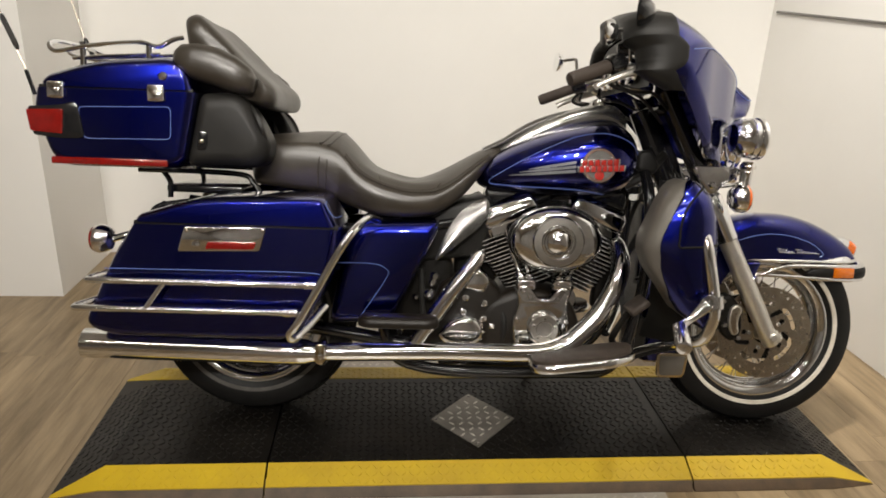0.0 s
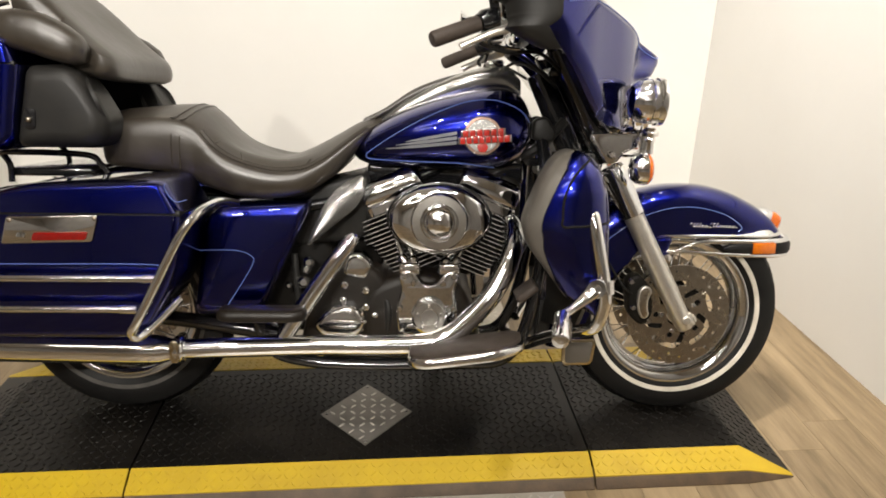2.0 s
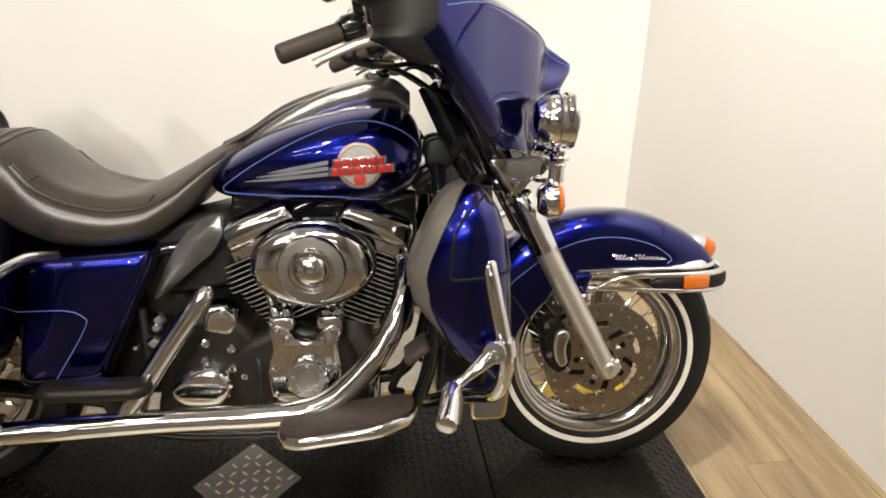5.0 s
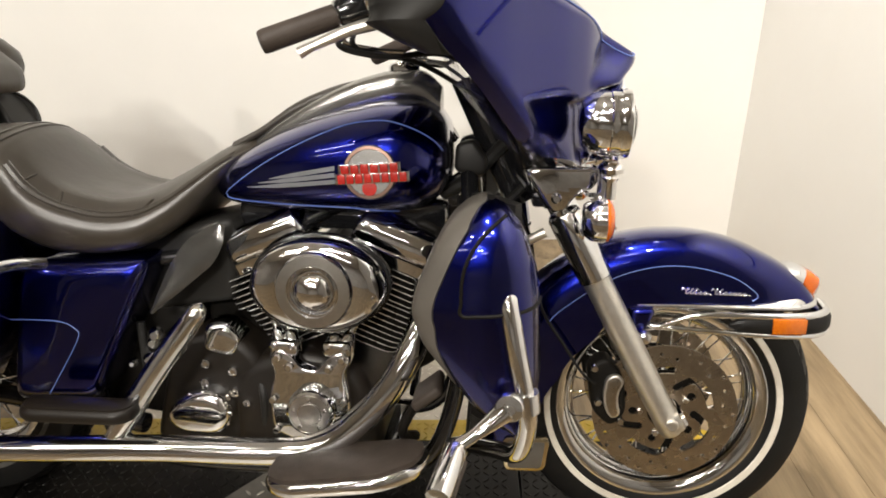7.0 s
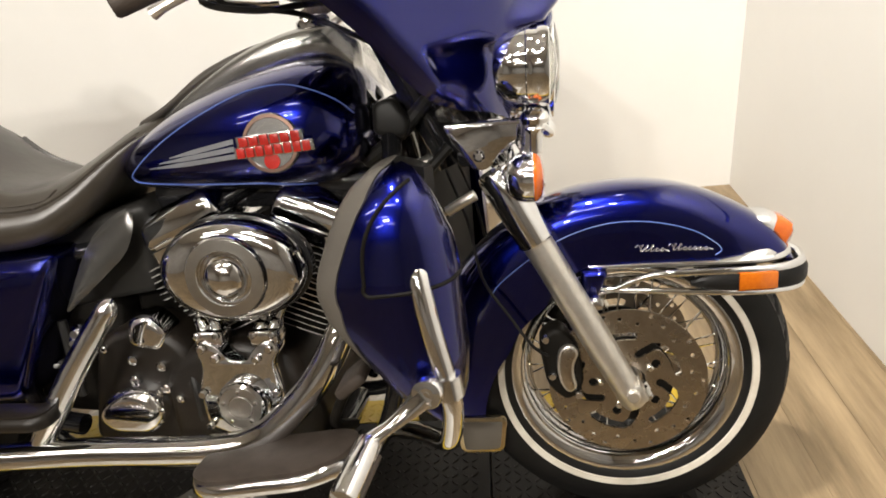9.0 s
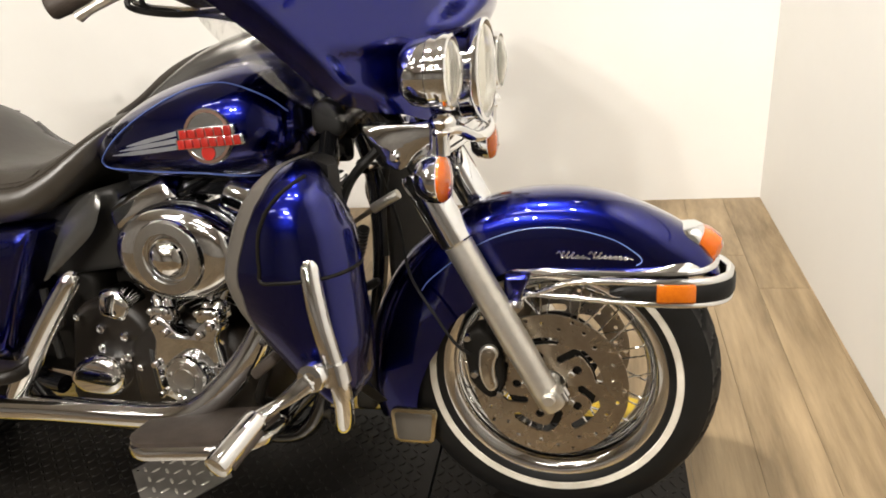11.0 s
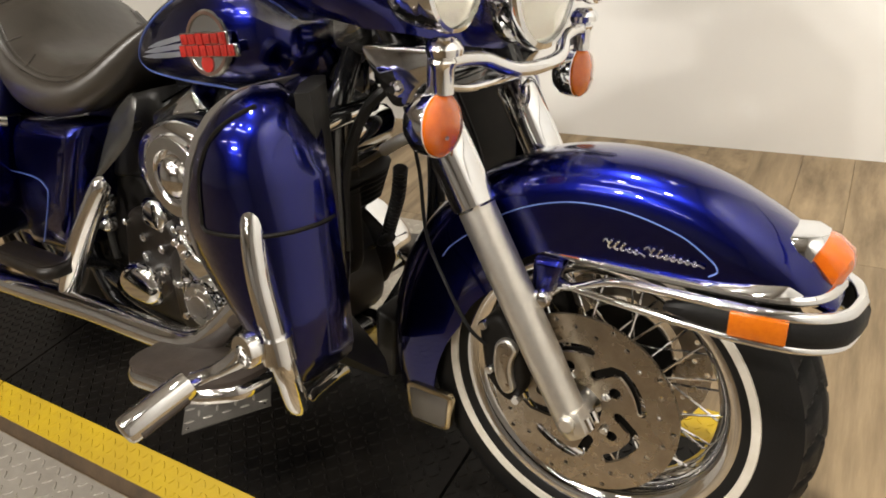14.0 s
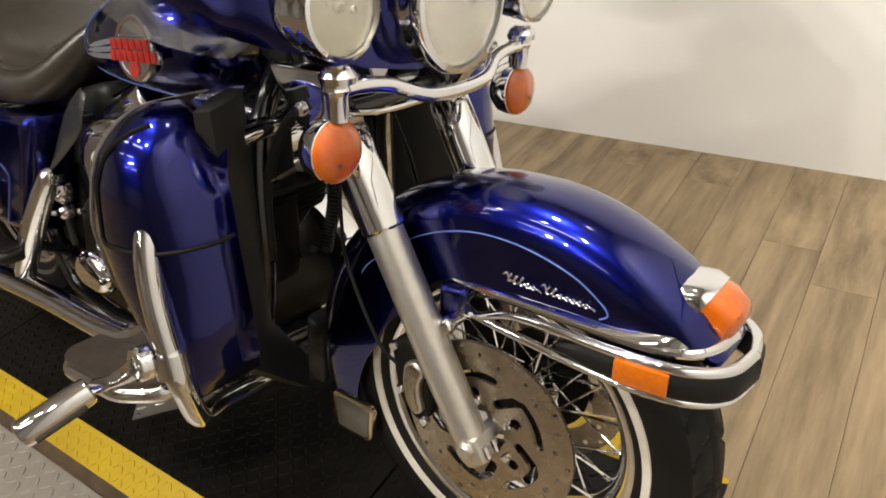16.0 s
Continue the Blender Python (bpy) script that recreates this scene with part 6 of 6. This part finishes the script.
bm = B()
tube(bm, [(1.345, -0.128, 0.703), (1.318, -0.128, 0.689), (1.294, -0.128, 0.675)], 0.0095, 12)
rod = part("fork_stop", bm, SATIN, bike, "bright sleeve on a thin rod")
bm = B()
tube(bm, [(1.300, -0.128, 0.678), (1.262, -0.130, 0.655), (1.235, -0.134, 0.640)], 0.0045, 8)
part("rod", bm, STEEL, rod)
bm = B()
tube(bm, [(1.19, -0.06, 0.47), (1.225, -0.085, 0.492), (1.262, -0.10, 0.515)], 0.004, 8)
lv = part("small_lever", bm, GLOSS_BLACK, bike, "thin black lever")
bm = B()
tube(bm, [(1.240, -0.092, 0.501), (1.252, -0.096, 0.509), (1.275, -0.105, 0.523), (1.284, -0.108, 0.529)], [0.004, 0.009, 0.009, 0.005], 10, 4)
part("lever_tip", bm, RUBBER, lv, "black rubber tip")
bm = B()
pts = [(1.215, 0.010, 0.60), (1.190, 0.030, 0.54), (1.160, 0.042, 0.48), (1.14, 0.045, 0.43)]
P = spline(pts, 14)
tube(bm, P, [0.011 + 0.003 * (k % 2) for k in range(len(P))], 10, 1)
part("corrugated_hose", bm, PLASTIC, bike, "black corrugated hose")
# satin air deflector flap below the seat nose
for s in (-1, 1):
    g = []
    for a, b in zip(spline([(0.704, 0.716, 0.140), (0.672, 0.702, 0.138), (0.628, 0.668, 0.142), (0.594, 0.616, 0.152), (0.560, 0.535, 0.172)], 5), spline([(0.716, 0.706, 0.142), (0.713, 0.672, 0.154), (0.690, 0.632, 0.156), (0.645, 0.594, 0.158), (0.566, 0.530, 0.174)], 5)):
        g.append([Vector((a.x + (b.x - a.x) * k / 4, s * (a.z + (b.z - a.z) * k / 4 + 0.006 * math.sin(math.pi * k / 4)), a.y + (b.y - a.y) * k / 4)) for k in range(5)])
    bm = B()
    skin(bm, g, False, False)
    bmesh.ops.solidify(bm, geom=bm.faces[:], thickness=0.004)
    part("air_deflector", bm, SILVER, bike, "dark silver air deflector flap")

# ---- rear end ----
BAG = [(-0.375, 0.362), (-0.285, 0.560), (-0.232, 0.640), (0.302, 0.640), (0.285, 0.50), (0.190, 0.335), (-0.30, 0.335)]
LID = [(-0.232, 0.646), (-0.222, 0.664), (-0.065, 0.712), (0.235, 0.724), (0.262, 0.720), (0.304, 0.646)]
for s in (-1, 1):
    bm = B()
    pillow(bm, rounded(BAG, [0.05, 0.08, 0, 0, 0.08, 0.06, 0.045], 5), s * 0.165, s * 0.385, 0.01, 0.024, 6, 0, 0.640)
    bag = part("saddlebag", bm, BLUE, bike, "cobalt blue hard saddlebag with chrome rails", 45)
    bm = B()
    pillow(bm, rounded(LID, [0, 0.012, 0.06, 0.05, 0.04, 0], 4), s * 0.160, s * 0.388, 0.004, 0.045, 8, 0, 0.646, 0.36)
    part("lid", bm, BLUE, bag, "blue saddlebag lid", 45)
    # added dark box inside the bag, keeps light from showing through the lid gap
    bm = B()
    box(bm, (0.036, s * 0.274, 0.643), (0.530, 0.212, 0.012), None, 0.002)
    part("lid_seal", bm, PLASTIC, bag, "black filler added to stop light in the lid gap")
    bm = B()
    pillow(bm, rounded([(-0.114, 0.572), (0.098, 0.578), (0.117, 0.642), (-0.095, 0.637)], 0.006), s * 0.380, s * 0.3935, 0, 0.003, 2)
    pl = part("latch_plate", bm, CHROME, bag, "chrome latch plate")
    bm = B()
    pillow(bm, rounded([(-0.042, 0.580), (0.085, 0.583), (0.092, 0.603), (-0.035, 0.600)], 0.006), s * 0.392, s * 0.397, 0, 0.002, 2)
    part("reflector", bm, RED, pl, "red reflector")
    bm = B()
    lathe(bm, [(0.010, 0), (0.010, 0.004), (0.006, 0.005)], along((-0.065, s * 0.392, 0.592), (0, s, 0)), 18)
    part("lock", bm, CHROME, pl)
    for u, w in ((-0.088, 0.628), (0.108, 0.633)):
        bm = B()
        lathe(bm, [(0.005, 0), (0.005, 0.002), (0.002, 0.003)], along((u, s * 0.393, w), (0, s, 0)), 10)
        part("screw", bm, STEEL, pl)
    bm = B()
    tube(bm, [(-0.300, s * 0.3845, 0.520), (-0.28, s * 0.3855, 0.521), (0.0, s * 0.3855, 0.523), (0.21, s * 0.3855, 0.524), (0.262, s * 0.3855, 0.518)], 0.0010, 6, 3)
    part("pinstripe", bm, STRIPE, bag, "light blue pinstripe")
    bm = B()
    tube(bm, [(0.272, s * 0.381, 0.715), (0.268, s * 0.372, 0.700), (0.290, s * 0.373, 0.672), (0.305, s * 0.34, 0.672)], 0.0010, 6, 3)
    part("pinstripe", bm, STRIPE, bag, "light blue pinstripe")
    # guard rails
    for w, u0, u1 in ((0.498, -0.335, 0.262), (0.424, -0.372, 0.205)):
        bm = B()
        tube(bm, [(u0 + 0.075, s * 0.30, w + 0.018), (u0 + 0.03, s * 0.37, w + 0.008), (u0, s * 0.415, w), (u0 + 0.03, s * 0.424, w - 0.001), (u0 + 0.2, s * 0.424, w - 0.001), (u1, s * 0.424, w)], 0.0085, 12, 6)
        part("guard_rail", bm, CHROME, bike, "chrome saddlebag guard rail")
        bm = B()
        lathe(bm, [(0.011, 0), (0.011, 0.035), (0.008, 0.038)], along((u1 - 0.038, s * 0.424, w), (1, 0, 0)), 14)
        part("rail_collar", bm, CHROME, bike)
    bm = B()
    tube(bm, [(-0.138, s * 0.424, 0.496), (-0.188, s * 0.424, 0.424)], 0.0075, 12)
    part("guard_brace", bm, CHROME, bike, "chrome rail brace")
    bm = B()
    tube(bm, [(0.395, s * 0.24, 0.650), (0.375, s * 0.32, 0.665), (0.350, s * 0.40, 0.648), (0.315, s * 0.425, 0.600), (0.255, s * 0.428, 0.490), (0.205, s * 0.425, 0.400), (0.180, s * 0.41, 0.362), (0.195, s * 0.385, 0.348), (0.260, s * 0.30, 0.415)], 0.0112, 14)
    part("guard_bar", bm, CHROME, bike, "chrome saddlebag guard bar")
    # side cover with stripe
    bm = B()
    pillow(bm, rounded([(0.300, 0.600), (0.335, 0.640), (0.575, 0.650), (0.560, 0.600), (0.495, 0.47), (0.440, 0.345), (0.250, 0.335)], 0.03), s * 0.10, s * 0.210, 0, 0.035, 5)
    sc = part("side_cover", bm, BLUE, bike, "cobalt blue side cover", 45)
    bm = B()
    tube(bm, [(0.285, s * 0.2115, 0.522), (0.38, s * 0.2115, 0.522), (0.418, s * 0.2115, 0.508), (0.420, s * 0.2115, 0.480), (0.345, s * 0.2115, 0.362)], 0.0010, 6, 5)
    part("pinstripe", bm, STRIPE, sc, "light blue pinstripe")
    # support and rear signal
    bm = B()
    tube(bm, [(-0.235, s * 0.24, 0.655), (-0.22, s * 0.20, 0.672), (-0.10, s * 0.17, 0.690)], 0.008, 8)
    part("bag_support", bm, GLOSS_BLACK, bike)
    c = Vector((-0.375, s * 0.235, 0.575))
    bm = B()
    lathe(bm, [(0.010, -0.03), (0.030, -0.022), (0.038, -0.006), (0.041, 0.010), (0.039, 0.018)], along(c, (-1, 0, 0)), 32)
    sg = part("turn_signal", bm, CHROME, bike, "round chrome rear signal")
    bm = B()
    lathe(bm, [(0.039, 0.016), (0.034, 0.026), (0.016, 0.031), (0.003, 0.032)], along(c, (-1, 0, 0)), 32)
    part("lens", bm, RED, sg, "dark red lens")
    bm = B()
    tube(bm, [(-0.35, s * 0.235, 0.575), (-0.27, s * 0.20, 0.60), (-0.20, s * 0.12, 0.62)], 0.010, 10)
    part("signal_arm", bm, CHROME, sg)
# rear fender
bm = B()
rows = []
for deg in np.linspace(5, 172, 36):
    a = radians(deg)
    ring, inner = [], []
    for i in range(13):
        t = math.pi * i / 12
        v, r = -0.095 * math.copysign(abs(math.cos(t)) ** 0.7, math.cos(t)), 0.315 + 0.055 * math.sin(t) ** 0.8
        ring.append(RA + Vector((r * math.cos(a), v, r * math.sin(a))))
        inner.append(RA + Vector(((r - 0.004) * math.cos(a), v * 0.96, (r - 0.004) * math.sin(a))))
    rows.append(ring + inner[::-1])
skin(bm, rows)
part("rear_fender", bm, BLUE, bike, "cobalt blue rear fender", 50)

# top case
BODY = [(-0.478, 0.778), (-0.132, 0.778), (-0.094, 0.984), (-0.518, 0.984), (-0.532, 0.925)]
TOP = [(-0.518, 0.988), (-0.496, 1.022), (-0.360, 1.064), (-0.160, 1.078), (-0.112, 1.050), (-0.092, 0.988)]
bm = B()
pillow(bm, rounded(BODY, [0.05, 0.04, 0, 0, 0.03], 5), -0.285, 0.285, 0.028, 0.028, 6, 0, 0.984)
tc_ob = part("top_case", bm, BLUE, bike, "cobalt blue luggage top case with chrome rack", 45)
bm = B()
pillow(bm, rounded(TOP, [0, 0.02, 0.08, 0.06, 0.05, 0], 4), -0.287, 0.287, 0.060, 0.060, 8, 0, 0.988, 0.42)
part("lid", bm, BLUE, tc_ob, "blue top case lid", 45)
# same added filler for the top case, blocks light at its lid gap
bm = B()
box(bm, (-0.306, 0, 0.986), (0.406, 0.556, 0.012), None, 0.002)
part("lid_seal", bm, PLASTIC, tc_ob, "black filler added to stop light in the lid gap")
for s in (-1, 1):
    for u in (-0.458, -0.196):
        bm = B()
        box(bm, (u, s * 0.290, 0.978), (0.044, 0.014, 0.044), None, 0.005, 3)
        lt = part("latch", bm, CHROME, tc_ob, "chrome latch")
        bm = B()
        box(bm, (u, s * 0.2975, 0.972), (0.030, 0.005, 0.022), None, 0.002, 2)
        part("latch_lever", bm, CHROME, lt)
    bm = B()
    lathe(bm, [(0.011, 0), (0.011, 0.006), (0.007, 0.009)], along((-0.178, s * 0.284, 1.022), (0, s, 0.2)), 18)
    part("lock", bm, CHROME, tc_ob, "chrome lock")
    bm = B()
    tube(bm, [(p[0], s * 0.2855, p[1]) for p in rounded([(-0.404, 0.936), (-0.160, 0.943), (-0.162, 0.857), (-0.392, 0.853)], 0.014, 4)], 0.0010, 6, 1, True)
    part("pinstripe", bm, STRIPE, tc_ob, "light blue pinstripe")
    bm = B()
    box(bm, (-0.327, s * 0.280, 0.793), (0.31, 0.012, 0.020), None, 0.004)
    part("light_strip", bm, RED, tc_ob, "long red light strip")
    bm = B()
    pillow(bm, rounded([(-0.536, 0.934), (-0.45, 0.940), (-0.412, 0.950), (-0.404, 0.938), (-0.390, 0.858), (-0.400, 0.852), (-0.45, 0.850), (-0.524, 0.858)], 0.008), s * 0.262, s * 0.2895, 0, 0.004, 2)
    th = part("lamp_surround", bm, GLOSS_BLACK, tc_ob, "black lamp surround")
    bm = B()
    pillow(bm, rounded([(-0.540, 0.926), (-0.441, 0.929), (-0.446, 0.862), (-0.530, 0.868)], 0.006), s * 0.240, s * 0.2925, 0, 0.004, 2)
    part("wrap_light", bm, RED, th, "red wrap-around light")
    # speaker pods beside the passenger
    bm = B()
    pillow(bm, rounded([(-0.134, 0.786), (0.062, 0.786), (0.092, 0.812), (0.096, 0.856), (0.060, 0.925), (0.024, 0.976), (-0.004, 0.988), (-0.092, 0.985)], 0.022, 4), s * 0.150, s * 0.272, 0.01, 0.040, 6)
    pod = part("speaker_pod", bm, PLASTIC, tc_ob, "black moulded speaker pod", 45)
    bm = B()
    pillow(bm, rounded([(-0.098, 0.832), (-0.070, 0.832), (-0.066, 0.882), (-0.094, 0.882)], 0.011), s * 0.270, s * 0.276, 0, 0.002, 2)
    part("socket_plate", bm, GLOSS_BLACK, pod, "small black switch plate")
    bm = B()
    lathe(bm, [(0.006, 0), (0.006, 0.008), (0.003, 0.010)], along((-0.082, s * 0.275, 0.855), (0, s, 0)), 12)
    part("socket", bm, STEEL, pod)
    bm = B()
    lathe(bm, [(0.068, 0), (0.070, 0.008), (0.064, 0.012), (0.060, 0.008), (0.003, 0.012)], along((0.046, s * 0.200, 0.892), (1, -s * 0.45, 0.40)), 36)
    part("speaker", bm, PLASTIC, pod, "round black speaker")
# backrest and arm pads
def cushion(bm, rows, n=28):
    rings = []
    for c, ax, a, b, p in rows:
        c, ax = Vector(c), Vector(ax).normalized()
        up = (Vector((0, 0, 1)) - ax * ax.z).normalized() if abs(ax.z) < 0.95 else Vector((1, 0, 0))
        sd = ax.cross(up)
        rings.append([c + sd * a * math.copysign(abs(math.cos(t)) ** (2 / p), math.cos(t)) + up * b * math.copysign(abs(math.sin(t)) ** (2 / p), math.sin(t)) for t in (2 * math.pi * i / n for i in range(n))])
    return skin(bm, rings)


PADP = rounded([(-0.168, 1.196), (-0.132, 1.212), (-0.062, 1.150), (0.012, 1.072), (0.092, 1.006), (0.090, 0.946), (0.012, 0.956), (-0.06, 0.995), (-0.15, 1.050)], [0.03, 0.03, 0.08, 0.08, 0.035, 0.035, 0.06, 0.06, 0.04], 4)
bm = B()
rows = []
for k in range(21):
    v = -0.222 + 0.444 * k / 20
    e = abs(v) / 0.222
    f = (1 - e ** 6) ** 0.5 if e < 1 else 0.0
    hug = 0.020 * e ** 2
    rows.append([Vector((-0.055 + (p[0] + 0.055) * (0.80 + 0.20 * f) + hug, v, 1.05 + (p[1] - 1.05) * (0.72 + 0.28 * f) - 0.008 * (1 - f))) for p in PADP])
skin(bm, rows)
bk = part("backrest", bm, LEATHER, tc_ob, "black leather passenger backrest", 60)
for s in (-1, 1):
    bm = B()
    rows = []
    for u, v, w, a, b in ((-0.156, 0.250, 1.082, 0.016, 0.016), (-0.142, 0.250, 1.078, 0.032, 0.034), (-0.104, 0.250, 1.068, 0.040, 0.048), (-0.050, 0.250, 1.056, 0.042, 0.050), (0.000, 0.249, 1.036, 0.042, 0.046), (0.036, 0.248, 1.020, 0.036, 0.036), (0.054, 0.246, 1.010, 0.020, 0.020)):
        rows.append(((u, s * v, w), (1, 0, -0.25), a, b, 2.4))
    cushion(bm, rows)
    part("arm_pad", bm, LEATHER, bk, "black leather arm pad", 60)
# luggage rack
bm = B()
tube(bm, [(-0.160, -0.17, 1.138), (-0.185, -0.18, 1.130), (-0.225, -0.19, 1.108), (-0.275, -0.195, 1.118), (-0.40, -0.195, 1.106), (-0.505, -0.19, 1.088), (-0.530, -0.16, 1.115), (-0.535, 0, 1.125), (-0.530, 0.16, 1.115), (-0.505, 0.19, 1.088), (-0.40, 0.195, 1.106), (-0.275, 0.195, 1.118), (-0.225, 0.19, 1.108), (-0.185, 0.18, 1.130), (-0.160, 0.17, 1.138)], 0.0065, 10)
rk = part("luggage_rack", bm, CHROME, tc_ob, "chrome luggage rack")
for v in (-0.13, -0.045, 0.045, 0.13):
    bm = B()
    tube(bm, [(-0.500, v, 1.090), (-0.44, v, 1.078), (-0.17, v, 1.095)], 0.0048, 8)
    part("rack_bar", bm, CHROME, rk, "chrome rack bar")
for s in (-1, 1):
    bm = B()
    tube(bm, [(-0.22, s * 0.19, 1.088), (-0.35, s * 0.192, 1.080), (-0.46, s * 0.185, 1.070)], 0.005, 8)
    part("rack_bar", bm, CHROME, rk)
for u in (-0.25, -0.43):
    for s in (-1, 1):
        bm = B()
        lathe(bm, [(0.009, -0.05), (0.008, 0.0), (0.008, 0.045)], pose(u, s * 0.19, 1.070), 10)
        part("rack_post", bm, CHROME, rk)
# top case support
for s in (-1, 1):
    bm = B()
    tube(bm, [(-0.30, s * 0.16, 0.768), (-0.12, s * 0.16, 0.768), (0.00, s * 0.165, 0.762), (0.03, s * 0.17, 0.74), (0.05, s * 0.175, 0.715)], 0.008, 10)
    tube(bm, [(-0.235, s * 0.15, 0.766), (-0.215, s * 0.15, 0.735), (-0.215, s * 0.15, 0.690)], 0.008, 10)
    part("case_support", bm, GLOSS_BLACK, tc_ob, "black top case support")
bm = B()
box(bm, (-0.12, 0, 0.715), (0.22, 0.28, 0.022), None, 0.006)
part("case_plate", bm, GLOSS_BLACK, tc_ob, "black carrier plate")
# whip aerials
for s in (-1, 1):
    bm = B()
    tube(bm, [(-0.545, s * 0.23, 0.965), (-0.566, s * 0.23, 1.03)], 0.0055, 10)
    an = part("aerial_base", bm, GLOSS_BLACK, tc_ob, "black aerial base")
    bm = B()
    tube(bm, [(-0.566, s * 0.23, 1.03), (-0.622, s * 0.23, 1.17)], 0.0016, 8)
    part("aerial_rod", bm, STEEL, an)
    bm = B()
    tube(bm, [(-0.622, s * 0.23, 1.17), (-0.72, s * 0.23, 1.47)], 0.0014, 8)
    part("aerial_whip", bm, STEEL, an, "thin aerial whip")
    bm = B()
    tube(bm, [(-0.584, s * 0.23, 1.083), (-0.590, s * 0.23, 1.098), (-0.618, s * 0.23, 1.160), (-0.623, s * 0.23, 1.175)], [0.003, 0.0075, 0.0075, 0.003], 10, 3)
    part("aerial_coil", bm, PLASTIC, an, "black aerial coil")
# side stand
bm = B()
tube(bm, [(0.86, 0.15, 0.19), (0.90, 0.23, 0.11), (0.93, 0.275, 0.066)], 0.012, 10)
part("side_stand", bm, GLOSS_BLACK, bike, "black side stand")

# ---- floor planks, children of the floor ----
PW, PL = 0.152, 1.22
pm = bpy.data.meshes.new("plank")
g, hz = 0.0002, 0.004
vs = [(-PW / 2 + g, -PL / 2 + g, -hz), (PW / 2 - g, -PL / 2 + g, -hz), (PW / 2 - g, PL / 2 - g, -hz), (-PW / 2 + g, PL / 2 - g, -hz)]
k = 0.0004
vs += [(x * (1 - k / PW * 2), y * (1 - k / PL * 2), 0.0) for x, y, z in vs]
pm.from_pydata(vs, [], [(4, 5, 6, 7), (0, 1, 5, 4), (1, 2, 6, 5), (2, 3, 7, 6), (3, 0, 4, 7)])
pm.materials.append(WOOD)
rnd = random.Random(5)
x = -5.2 + PW / 2
while x < 1.95:
    y = -7.5 - rnd.uniform(0.1, PL)
    while y < YB + 0.02:
        y1 = min(y + PL, YB + 0.03)
        y0 = max(y, -7.52)
        if y1 - y0 > 0.02:
            ob = new("plank", pm)
            ob.location, ob.scale = (x, (y0 + y1) / 2, FLOOR - 0.0003 * rnd.random()), (1, (y1 - y0) / PL, 1)
            ob.parent = floor
        y += PL
    x += PW
